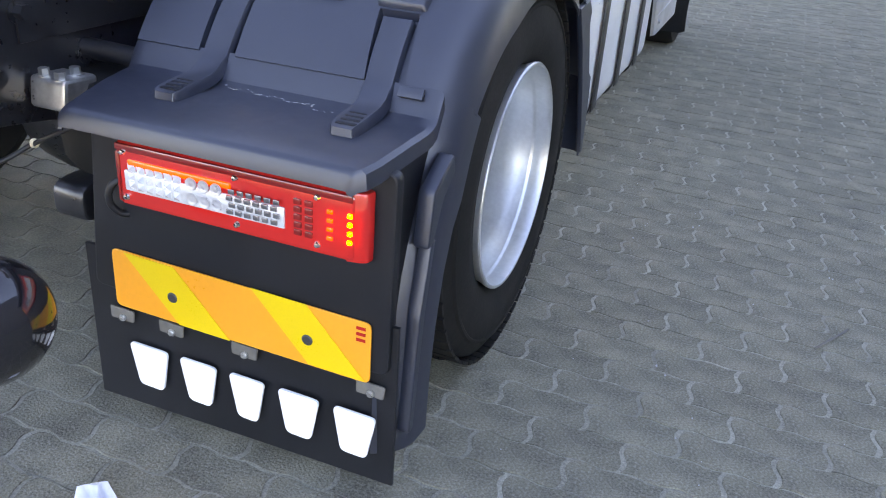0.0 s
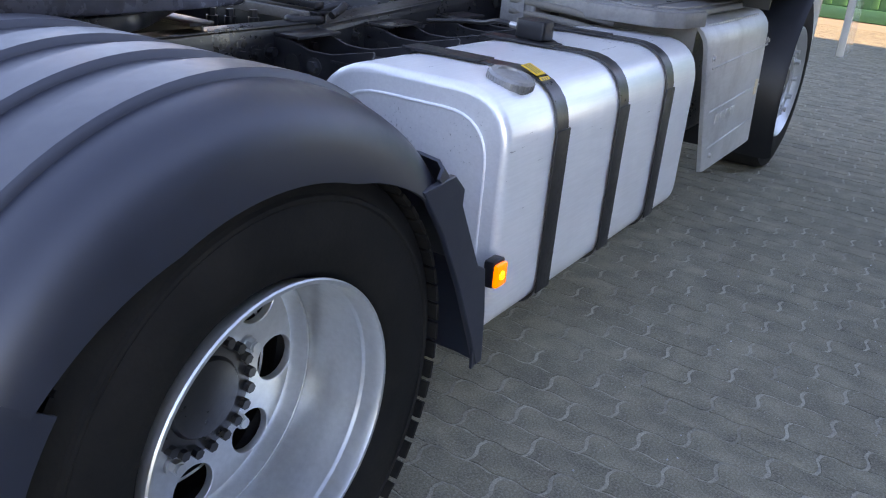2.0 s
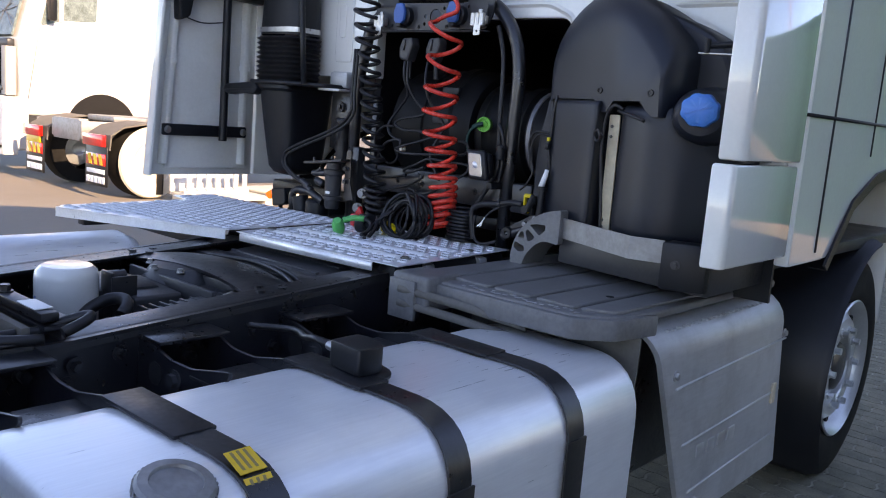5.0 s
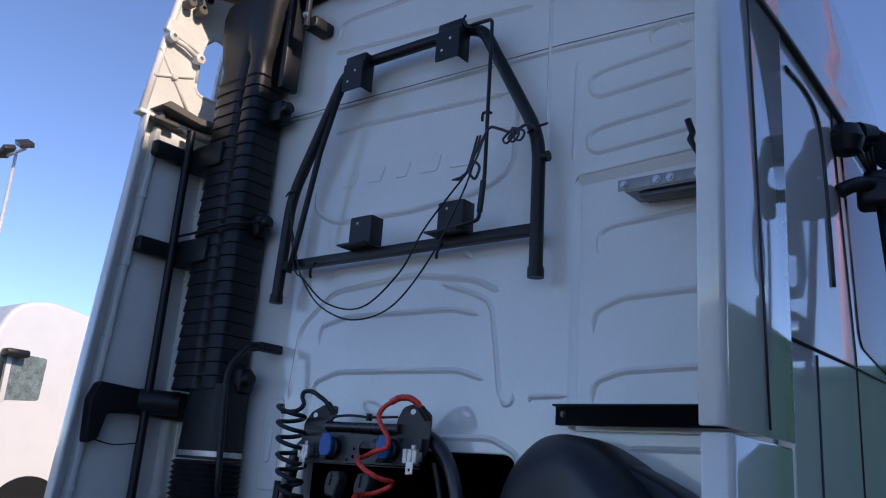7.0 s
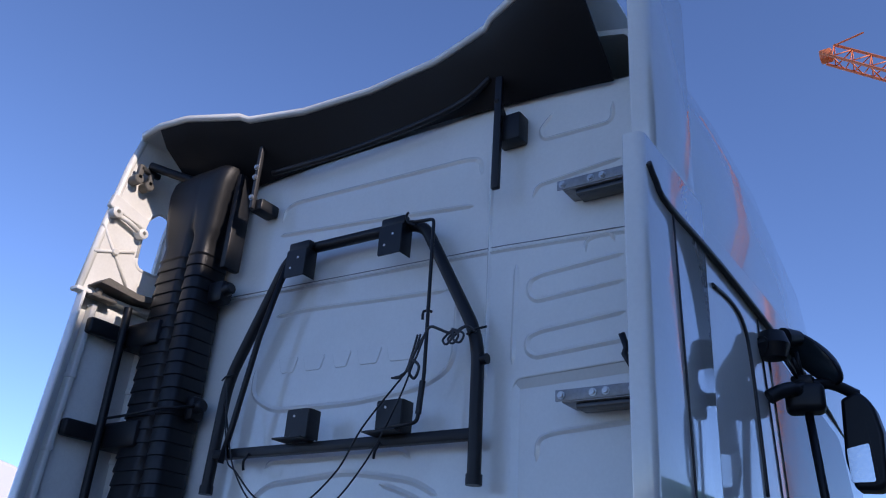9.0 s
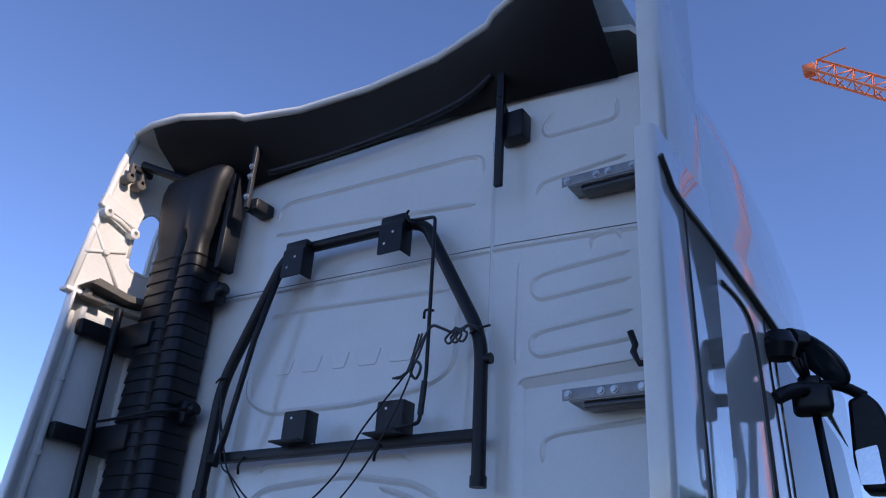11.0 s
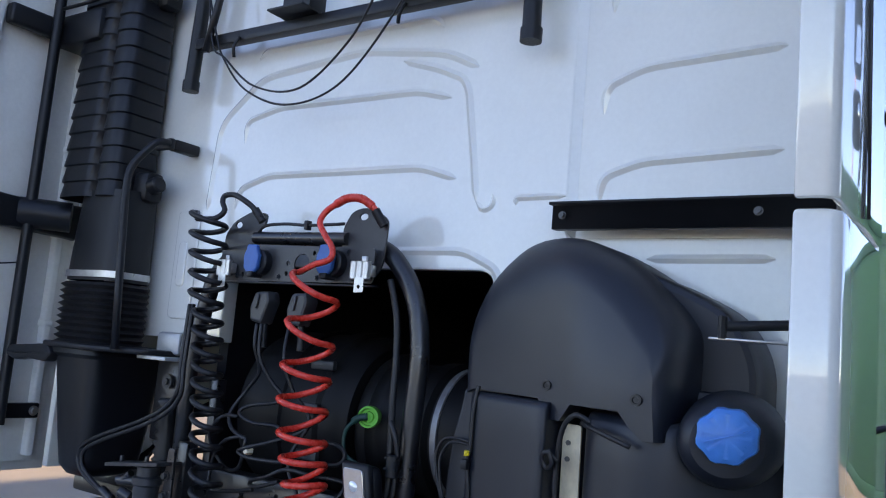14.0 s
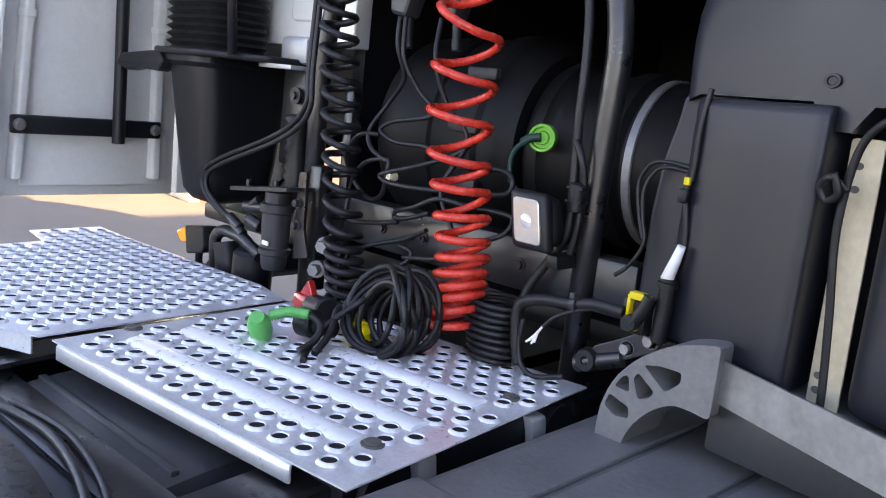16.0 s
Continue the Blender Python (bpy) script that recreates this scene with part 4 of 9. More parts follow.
# ---- fuel tank ----
def fuel_tank():
    y0, y1 = 1.10, 2.465
    x0, x1, z0, z1 = 0.60, 1.192, 0.315, 0.925
    sec = rpoly([(x0, z0), (x1, z0), (x1, z1), (x0, z1)], [0.07, 0.09, 0.15, 0.22], 8)
    tank = part("fuel_tank", prism(sec, "y", y0, y1, 0.022, 4), ALU, truck, "brushed aluminium fuel tank with black straps")
    c = Vector((sum(p[0] for p in sec) / len(sec), sum(p[1] for p in sec) / len(sec)))
    # pressed end
    inset = [tuple(c + (Vector(p) - c) * 0.80) for p in sec]
    part("end_pressing", tube([(p[0], y0 - 0.001, p[1]) for p in inset + inset[:1]], 0.0045, 8), ALU, tank)
    def strap(y, w, name="tank_strap"):
        band = []
        for t in (0.003, 0.008):
            band.append([tuple(c + (Vector(p) - c) * (1 + t / 0.33)) for p in sec])
        bm = bmesh.new()
        n = len(sec)
        va = [[bm.verts.new((p[0], yy, p[1])) for p in band[1]] for yy in (y - w, y + w)]
        vb = [[bm.verts.new((p[0], yy, p[1])) for p in band[0]] for yy in (y - w, y + w)]
        for i in range(n):
            j = (i + 1) % n
            bm.faces.new((va[0][i], va[0][j], va[1][j], va[1][i]))
            bm.faces.new((va[0][i], vb[0][i], vb[0][j], va[0][j]))
            bm.faces.new((va[1][i], va[1][j], vb[1][j], vb[1][i]))
        bmesh.ops.recalc_face_normals(bm, faces=bm.faces)
        part(name, bm, FRAME, tank, "black steel tank strap")
        part("strap_rubber", box(x1 + 0.005, x1 + 0.011, y - w - 0.008, y + w + 0.006, 0.36, 0.80, 0.002), HOSE, tank)
        part("strap_top", box(0.72, 0.96, y - w - 0.01, y + w + 0.008, z1 + 0.004, z1 + 0.011, 0.002), HOSE, tank)
        part("tank_bracket", box(0.39, 0.485, y - 0.19, y - 0.01, 0.926, 0.934, 0.001), FRAME, tank, "black steel tank bracket")
        for yw in (y - 0.185, y - 0.025):
            web = rpoly([(0.39, 0.72), (0.39, 0.925), (0.46, 0.922), (0.52, 0.905), (0.60, 0.905), (0.66, 0.918), (0.74, 0.935), (0.74, 0.92), (0.66, 0.86), (0.54, 0.77)], 0.015, 3)
            part("bracket_web", prism(web, "y", yw - 0.004, yw + 0.004, 0.0015), FRAME, tank)
        part("bracket_tie", box(0.60, 0.72, y - 0.19, y - 0.02, 0.885, 0.892, 0.001), FRAME, tank)
        # solid disc painted near-black for the shade in the bracket hole
        part("bracket_hole", cyl((0.465, y - 0.1905, 0.86), (0.465, y - 0.1795, 0.86), 0.027, 18), SHADEBLACK, tank)
        part("web_bolt", bolt((0.545, y - 0.189, 0.865), (0, -1, 0), 0.016, 0.012), GREYFRAME, tank)
        for yb, zb in ((y - 0.14, 0.86), (y - 0.06, 0.86), (y - 0.10, 0.82)):
            part("bracket_bolt", bolt((0.39, yb, zb), (1, 0, 0), 0.014, 0.014), FRAME, tank)
    for y in (1.368, 1.772, 2.165):
        strap(y, 0.031)
    # cap
    cap = part("filler_cap", lathe([(0.062, 0.93), (0.062, 0.952), (0.066, 0.955), (0.067, 0.975), (0.062, 0.982), (0.045, 0.984), (0.043, 0.978), (0.0, 0.978)], "z", (0, 0, 0), 36), GALV, tank, "dull grey ribbed filler cap")
    seat = Matrix.Translation((1.098, 1.245, 0.914)) @ Matrix.Rotation(radians(14), 4, "Y") @ Matrix.Scale(0.86, 4) @ Matrix.Translation((0, 0, -0.955))
    cap.data.transform(seat)
    ribs = bmesh.new()
    for k in range(36):
        a = 2 * math.pi * k / 36
        b = box(0.066, 0.0695, -0.0025, 0.0025, 0.956, 0.974, 0)
        xf(b, Matrix.Rotation(a, 4, "Z"))
        me = bpy.data.meshes.new("tmp")
        b.to_mesh(me)
        b.free()
        ribs.from_mesh(me)
        bpy.data.meshes.remove(me)
    ribs.transform(seat)
    part("cap_grip", ribs, GALV, tank)
    neck = lathe([(0.064, 0.89), (0.060, 0.920), (0.054, 0.930), (0.050, 0.930)], "z", (1.095, 1.245, -0.034), 30)
    part("filler_neck", neck, ALU, tank)
    # yellow stickers on the first strap
    for k in range(2):
        yy = 1.365
        tip = math.asin((0.057 + 0.048 * k) / 0.155)
        xa, za = 1.04 + 0.155 * math.sin(tip), 0.788 + 0.155 * math.cos(tip)
        st = box(-0.025, 0.025, -0.024, 0.024, 0.0, 0.0015, 0)
        xf(st, Matrix.Translation((xa, yy, za)) @ Matrix.Rotation(tip, 4, "Y"))
        part("sticker", st, LABELY, tank, "yellow warning sticker")
        for j in range(3):
            ln = box(-0.022, 0.018, -0.016 + 0.012 * j, -0.011 + 0.012 * j, 0.0016, 0.0022, 0)
            xf(ln, Matrix.Translation((xa, yy, za)) @ Matrix.Rotation(tip, 4, "Y"))
            part("print_line", ln, INK, tank)
    # level sender
    part("level_sender", join(prism(rpoly([(0.815, 1.775), (0.915, 1.765), (0.925, 1.835), (0.865, 1.865), (0.815, 1.855)], [0.01, 0.01, 0.035, 0.035, 0.01]), "z", 0.938, 0.993, 0.004), lathe([(0.068, 0.922), (0.068, 0.93), (0.055, 0.937), (0, 0.937)], "z", (0.868, 1.815, 0), 28)), BLACK, tank, "black level sender cover")
    part("sender_hose", tube([(0.80, 1.80, 0.968), (0.74, 1.80, 0.972), (0.67, 1.83, 0.955), (0.58, 1.87, 0.945), (0.45, 1.84, 0.93)], 0.008, 8, 6), HOSE, tank)
    part("hose_end", cyl((0.82, 1.80, 0.965), (0.785, 1.80, 0.969), 0.010, 10), STEEL, tank)
    # side marker lamp
    mk = part("side_marker", box(1.192, 1.222, 1.040, 1.092, 0.480, 0.548, 0.006), BLACK, tank, "lit amber side marker lamp")
    part("marker_lens", box(1.220, 1.234, 1.037, 1.086, 0.485, 0.543, 0.006), GLOWAMBER, mk)
    part("marker_led", lathe([(0.011, 1.2335), (0.010, 1.236), (0, 1.2365)], "x", (0, 1.058, 0.515), 14), AMBER, mk)
    part("tank_hose", tube([(0.72, 0.98, 0.82), (0.88, 0.98, 0.81), (0.94, 0.985, 0.80), (0.97, 1.0, 0.785), (0.98, 1.03, 0.75)], 0.011, 8, 6), HOSE, tank)


fuel_tank()


# ---- battery and silencer box with its step ----
def step_box():
    y0, y1, x1 = 2.58, 3.55, 1.162
    x1 = 1.178
    bend = [(x1, 0.36), (x1, 0.885)] + [(1.083 + 0.095 * math.cos(radians(a)), 0.885 + 0.095 * math.sin(radians(a))) for a in (18, 36, 54, 72, 90)] + [(1.00, 0.980)]
    rows = []
    for px, pz in bend:
        lean = 0.30 * min(1.0, max(0.0, (0.985 - pz) / 0.62))
        end = 3.50 + 0.12 * min(1.0, max(0.0, (0.985 - pz) / 0.62))
        rows.append([(px - 0.022, 2.553 + lean, pz - 0.006), (px - 0.006, 2.55 + lean, pz - 0.001), (px, 2.56 + lean, pz), (px, end - 0.10, pz), (px - 0.003, end - 0.03, pz - 0.001), (px - 0.014, end, pz - 0.008), (px - 0.035, end + 0.015, pz - 0.02)])
    b = part("silencer_cover", grid(rows, 0.004), ALUBOX, truck, "scuffed aluminium side cover with a rolled top edge")
    for k in range(22):
        part("rolled_notch", box(1.138, 1.152, 2.66 + 0.033 * k, 2.674 + 0.033 * k, 0.955, 0.9615, 0.002), ALUBOX, b)
    for z in (0.80, 0.62, 0.46):
        part("cover_crease", tube([(x1 + 0.001, y0 + 0.02 + 0.30 * (0.985 - z) / 0.62, z), (x1 + 0.001, y1 - 0.03, z + 0.02)], 0.004, 6), ALUBOX, b)
    for k in range(4):
        part("raised_mark", box(x1 - 0.001, x1 + 0.004, y0 + 0.30 + 0.075 * k, y0 + 0.35 + 0.075 * k, 0.555, 0.595, 0.002), ALUBOX, b)
    part("orange_reflector", box(x1, x1 + 0.008, y1 - 0.10, y1 - 0.07, 0.60, 0.67, 0.002), CREAM, b)
    for yy, zz in ((y0 + 0.10, 0.84), (y0 + 0.33, 0.42), (y1 - 0.05, 0.84)):
        part("cover_bolt", bolt((x1, yy, zz), (1, 0, 0), 0.010, 0.008), STEEL, b)
    part("silencer", prism(rpoly([(0.46, 0.40), (0.95, 0.38), (0.95, 0.97), (0.46, 0.97)], 0.06), "y", y0, y1, 0.02), FRAME, truck)
    # grooved platform with a lowered front lip
    pf = part("step_platform", prism(rpoly([(0.46, 2.42), (0.53, 2.37), (1.03, 2.375), (1.11, 2.45), (1.135, 2.60), (1.135, 3.48), (0.46, 3.48)], [0.02, 0.03, 0.05, 0.04, 0.03, 0.02, 0.0]), "z", 0.992, 1.016, 0.007, 3), PLATFORM, truck, "worn grey grooved plastic step platform")
    for x0, x1_ in ((0.50, 0.605), (0.62, 0.745), (0.76, 0.885), (0.90, 1.02), (1.035, 1.12)):
        part("platform_panel", prism(rpoly([(x0 - 0.02, 2.425), (x1_ - 0.02, 2.425 + 0.05 * (x0 > 1)), (x1_, 3.46), (x0, 3.46)], 0.012, 3), "z", 1.014, 1.024, 0.004), PLATFORM, pf)
    part("platform_lip", prism(rpoly([(0.50, 2.388), (0.53, 2.352), (1.035, 2.358), (1.12, 2.44), (1.15, 2.60), (1.13, 2.60), (1.10, 2.47), (1.03, 2.40)], 0.012), "z", 0.955, 1.010, 0.006), PLATFORM, pf)
    part("corner_block", join(box(0.462, 0.60, 2.315, 2.46, 0.93, 1.03, 0.012, 3), box(0.462, 0.56, 2.305, 2.32, 0.90, 1.012, 0.004)), PLATFORM, pf, "cast corner block of the platform")
    for z in (0.925, 0.965):
        part("cast_arm", tube([(0.50, 2.31, z + 0.02), (0.70, 2.345, z + 0.006), (0.88, 2.40, z - 0.02)], 0.013, 8, 4), BROWN, pf)
    # near-black disc, the drain's inner shade put into its colour
    part("drain_hole", cyl((0.99, 2.62, 1.0235), (0.99, 2.62, 1.0255), 0.011, 12), SHADEBLACK, pf)
    rnd = random.Random(12)
    for k in range(22):
        xx = 0.66 + 0.017 * k + rnd.uniform(-0.006, 0.006)
        chip = prism(rpoly([(0, 0), (rnd.uniform(0.008, 0.022), 0.003), (rnd.uniform(0.006, 0.018), 0.011), (0.001, 0.008)], 0.002, 2), "z", 0.0, 0.0008)
        part("scuff_mark", xf(chip, Matrix.Translation((xx, 2.382 + rnd.uniform(0.0, 0.026), 1.0163)) @ Matrix.Rotation(rnd.uniform(-0.5, 0.5), 4, "Z")), SCUFF, pf)
    part("heat_shield", grid([[(x, 2.515 + 0.022 * math.sin(7 * z + x), z) for x in (0.60, 0.80, 1.0, 1.07, 1.125, 1.14)] for z in np.linspace(0.36, 0.955, 9)], 0.006), BROWN, truck, "dust-brown dented heat shield")
    part("wheel_arch_liner", grid(sweep2(AXF, 0.60, 95, 215, 16, 0.62, 1.20), 0.012), BLACK, truck)


def sweep2(c, r, a0, a1, n, x0, x1):
    pts = arc(c[0], c[1], r, a0, a1, n)
    return [[(x0, y, z), (x1 - 0.03, y, z), (x1, c[0] + (y - c[0]) * 0.97, c[1] + (z - c[1]) * 0.97)] for y, z in pts]


step_box()


# ---- tread plates behind the cab ----
def tread_plate(name, poly, z, origin, along, nx, px, rows, label):
    p = part(name, prism(poly, "z", z - 0.003, z, 0.0), TREAD, truck, label)
    def within(x, y, margin):
        n, hit = len(poly), False
        dmin = 9
        for i in range(n):
            a, b = poly[i], poly[(i + 1) % n]
            if (a[1] > y) != (b[1] > y) and x < (b[0] - a[0]) * (y - a[1]) / (b[1] - a[1]) + a[0]:
                hit = not hit
            ab = Vector(b) - Vector(a)
            t = max(0, min(1, (Vector((x, y)) - Vector(a)).dot(ab) / max(1e-9, ab.length_squared)))
            dmin = min(dmin, (Vector((x, y)) - (Vector(a) + ab * t)).length)
        return hit and dmin > margin
    ca, sa = math.cos(along), math.sin(along)
    ring = lathe([(0.0185, z - 0.001), (0.0150, z + 0.003), (0.0130, z + 0.0052), (0.0118, z + 0.0045), (0.0110, z + 0.001)], "z", (0, 0, 0), 14)
    for f in ring.faces:
        f.smooth = True
    ring_me = bpy.data.meshes.new("raised_hole")
    ring.to_mesh(ring_me)
    ring.free()
    ring_me.materials.append(TREAD)
    # near-black disc that paints the shade inside each raised hole
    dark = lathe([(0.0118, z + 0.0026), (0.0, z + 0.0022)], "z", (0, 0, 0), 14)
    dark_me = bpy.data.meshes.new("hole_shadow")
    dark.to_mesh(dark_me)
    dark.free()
    dark_me.materials.append(SHADEBLACK)
    for j, v in enumerate(rows):
        for i in range(nx):
            u = i * px + (px / 2 if j % 2 else 0)
            x, y = origin[0] + u * ca - v * sa, origin[1] + u * sa + v * ca
            if not within(x, y, 0.021):
                continue
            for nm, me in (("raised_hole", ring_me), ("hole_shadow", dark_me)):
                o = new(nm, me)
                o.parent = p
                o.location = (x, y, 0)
    return p


def tread_plates():
    z = 1.035
    right = [(-0.245, 2.285), (0.455, 2.345), (0.405, 2.945), (-0.285, 2.875)]
    p = tread_plate("tread_plate", right, z, (-0.228, 2.290), radians(5), 15, 0.0475, (0.032, 0.070, 0.140, 0.178, 0.250, 0.288, 0.326, 0.400, 0.438, 0.476, 0.514, 0.552, 0.59), "punched aluminium tread plate, scuffed")
    for u0, u1, v in ((0.06, 0.60, 0.105), (0.06, 0.62, 0.214), (0.30, 0.62, 0.363)):
        ca, sa = math.cos(radians(5)), math.sin(radians(5))
        ends = [(-0.228 + u * ca - v * sa, 2.290 + u * sa + v * ca, z - 0.001) for u in (u0, u1)]
        part("worn_rib", tube(ends, 0.012, 12, flat=(0.023, 0.010)), TREADRIB, p, "bright worn rib")
    part("front_lip", prism([(2.285, z), (2.275, z - 0.006), (2.275, z - 0.03), (2.279, z - 0.03), (2.279, z - 0.006), (2.287, z - 0.003)], "x", -0.225, 0.36, 0.0), TREAD, p).data.transform(Matrix.Rotation(radians(4.9), 4, "Z") @ Matrix.Translation((0.195, 0.02, 0)))
    for x, y in ((-0.245, 2.43), (0.365, 2.775), (-0.20, 2.66), (0.375, 2.46)):
        part("plate_bolt", join(cyl((x, y, z), (x, y, z + 0.003), 0.017, 16), cyl((x, y, z + 0.003), (x, y, z + 0.006), 0.012, 14)), BROWN, p)
    left = [(-1.16, 2.60), (-1.17, 2.80), (-1.02, 2.80), (-0.42, 2.83), (-0.29, 2.80), (-0.262, 2.27), (-0.40, 2.19), (-0.90, 1.985), (-0.95, 2.02), (-1.02, 2.58)]
    q = tread_plate("tread_plate", left, z + 0.004, (-1.15, 2.02), radians(2), 22, 0.0475, [0.0395 * k for k in range(22)], "punched aluminium tread plate with bent rim")
    part("plate_rim", prism([(0, 0), (0.004, 0), (0.004, -0.035), (0, -0.035)], "x", 0, 0.70, 0), TREAD, q).data.transform(Matrix.Translation((-0.92, 1.985, z + 0.003)) @ Matrix.Rotation(math.atan2(0.285, 0.658), 4, "Z"))
    part("plate_support", join(box(-0.95, -0.40, 2.25, 2.30, 0.96, 1.03, 0.004), box(-0.99, -0.94, 2.1, 2.7, 0.96, 1.03, 0.004)), FRAME, q)
    part("plate_beam", join(cyl((-0.40, 2.40, 0.985), (0.42, 2.45, 0.985), 0.045, 20), cyl((-0.4, 2.82, 0.98), (0.42, 2.85, 0.98), 0.045, 20), box(0.33, 0.41, 2.38, 2.92, 0.93, 1.028, 0.02)), BLACK, truck)
    for y in (2.52, 2.78):
        part("pipe_clamp", prism(rpoly([(0.385, 1.026), (0.425, 1.02), (0.435, 0.95), (0.44, 0.90), (0.425, 0.90), (0.42, 0.94), (0.41, 1.005), (0.385, 1.012)], 0.006), "y", y - 0.018, y + 0.018, 0.002), ALUBOX, truck, "bare aluminium clamp")
        part("clamp_bolt", bolt((0.44, y, 0.93), (1, 0, 0), 0.011, 0.02), GREYFRAME, truck)


tread_plates()

# ---- cab ----
def cab():
    open_l, open_r, open_t = -0.43, 0.49, 1.828
    outline = rpoly([(-1.25, 1.60), (open_l, 1.60), (open_l, open_t), (open_r, open_t), (0.515, 1.62), (0.70, 1.58), (1.25, 1.30), (1.25, 1.905), (0.668, 1.905), (0.664, 2.688), (1.25, 2.714), (1.25, 3.70), (0.6, 3.76), (-0.6, 3.76), (-1.25, 3.70)],
                    [0.02, 0.0, 0.06, 0.05, 0.02, 0.02, 0.02, 0.0, 0.03, 0.035, 0.0, 0.14, 0.2, 0.2, 0.14], 6)
    wall = part("rear_wall", prism(outline, "y", WALL, WALL + 0.05, 0.006), GLOSSW, truck, "white pressed steel cab rear wall")
    part("sunk_field", box(0.63, 1.249, WALL + 0.016, WALL + 0.046, 1.88, 2.73, 0), GLOSSW, wall)
    part("field_slope", grid([[(0.667, WALL + 0.002, 1.90), (0.665, WALL + 0.002, 2.30), (0.663, WALL + 0.002, 2.69)], [(0.685, WALL + 0.0155, 1.90), (0.684, WALL + 0.0155, 2.30), (0.683, WALL + 0.0155, 2.66)]]), GLOSSW, wall)
    part("field_slope", grid([[(0.664, WALL + 0.002, 2.688), (0.97, WALL + 0.002, 2.701), (1.249, WALL + 0.002, 2.714)], [(0.683, WALL + 0.0155, 2.660), (0.97, WALL + 0.0155, 2.670), (1.249, WALL + 0.0155, 2.682)]]), GLOSSW, wall)

    def bead(pts, r=0.009, rad=0.03, h=0.008):
        q = [Vector((*p, 0)) for p in rpoly(pts, rad, 5, closed=False)]
        fine = []
        for a, b in zip(q, q[1:]):
            n = max(1, int((b - a).length / 0.02))
            fine += [a.lerp(b, k / n) for k in range(n)]
        fine.append(q[-1])
        base = WALL + (0.017 if all(p[0] > 0.70 and 1.93 < p[1] < 2.66 for p in pts) else 0.001)
        rows, w = [], r * 1.7
        for i, p in enumerate(fine):
            d = (fine[min(i + 1, len(fine) - 1)] - fine[max(i - 1, 0)]).normalized()
            e = min(1.0, 0.3 + min(i, len(fine) - 1 - i) / 1.5)
            rows.append([(p.x - d.y * w * u * e, base - h * e * (math.cos(u * math.pi / 2) ** 2), p.y + d.x * w * u * e) for u in (-1, -0.7, -0.4, 0, 0.4, 0.7, 1)])
        part("pressed_bead", grid(rows), GLOSSW, wall)

    def panel(pts, rad=0.03, h=0.008):
        part("pressed_panel", prism(rpoly(pts, rad, 4), "y", WALL - h, WALL + 0.004, 0.005), GLOSSW, wall)

    # lower middle field
    bead([(-0.555, 2.0), (-0.535, 2.27), (-0.37, 2.40), (0.02, 2.43), (0.30, 2.39), (0.40, 2.34)], 0.009, 0.05)
    bead([(0.159, 2.386), (0.277, 2.35), (0.357, 2.315), (0.375, 2.281), (0.406, 2.102), (0.422, 1.998)], 0.008)
    bead([(0.422, 1.998), (0.445, 1.973), (0.472, 1.985), (0.47, 2.015)], 0.006, 0.015)
    bead([(0.534, 1.985), (0.533, 2.002), (0.663, 2.003)], 0.006, 0.012)
    bead([(-0.42, 2.20), (-0.42, 2.27), (-0.28, 2.30), (0.22, 2.295), (0.325, 2.268)], 0.008)
    bead([(-0.43, 2.0), (-0.42, 2.06), (-0.30, 2.095), (0.25, 2.09), (0.36, 2.057)], 0.008)
    bead([(-0.42, 1.875), (0.40, 1.875), (0.50, 1.83), (0.51, 1.72)], 0.008)
    # lower side field
    bead([(0.735, 2.19), (0.737, 2.255), (0.83, 2.29), (1.125, 2.30)], 0.008)
    bead([(0.737, 1.985), (0.739, 2.045), (0.83, 2.075), (1.125, 2.085)], 0.008)
    bead([(0.745, 2.43), (0.748, 2.50), (0.80, 2.515), (1.12, 2.535)], 0.007)
    bead([(0.68, 1.80), (0.70, 1.87), (0.76, 1.875)], 0.007)
    bead([(0.86, 1.86), (1.12, 1.862)], 0.007)
    panel([(-0.68, 2.0), (-0.575, 2.0), (-0.575, 1.66), (-0.68, 1.66)], 0.02, 0.006)
    panel([(-0.655, 1.90), (-0.615, 1.90), (-0.615, 1.76), (-0.655, 1.76)], 0.018, 0.012)
    # middle field
    bead([(-0.53, 2.86), (-0.53, 2.75), (-0.40, 2.68), (0.0, 2.675), (0.30, 2.70), (0.425, 2.755), (0.433, 2.87), (0.433, 3.03)], 0.009, 0.06)
    bead([(-0.46, 3.075), (-0.30, 3.08), (0.38, 3.045)], 0.008)
    bead([(0.38, 3.045), (0.435, 3.06)], 0.007)
    bead([(-0.395, 2.46), (-0.37, 2.485), (0.25, 2.49), (0.285, 2.46)], 0.008)
    # seam across the cab
    part("wall_seam", tube([(-0.80, WALL - 0.001, 3.213), (0.60, WALL - 0.001, 3.172), (1.14, WALL - 0.001, 3.140)], 0.0018, 6), GALV, wall)
    bead([(-0.80, 3.195), (0.60, 3.155), (1.14, 3.122)], 0.006)
    # upper field
    bead([(-0.515, 3.52), (-0.505, 3.58), (-0.45, 3.60), (0.44, 3.565), (0.50, 3.55), (0.505, 3.48)], 0.008)
    bead([(-0.515, 3.455), (0.0, 3.41), (0.48, 3.36)], 0.008)
    bead([(0.55, 3.62), (0.56, 2.70)], 0.006)
    bead([(0.665, 3.09), (0.66, 2.74)], 0.008)
    bead([(1.025, 3.63), (1.02, 3.55), (0.76, 3.555), (0.745, 3.60), (0.80, 3.66)], 0.007)
    bead([(0.72, 3.33), (0.74, 3.375), (1.05, 3.40)], 0.007)
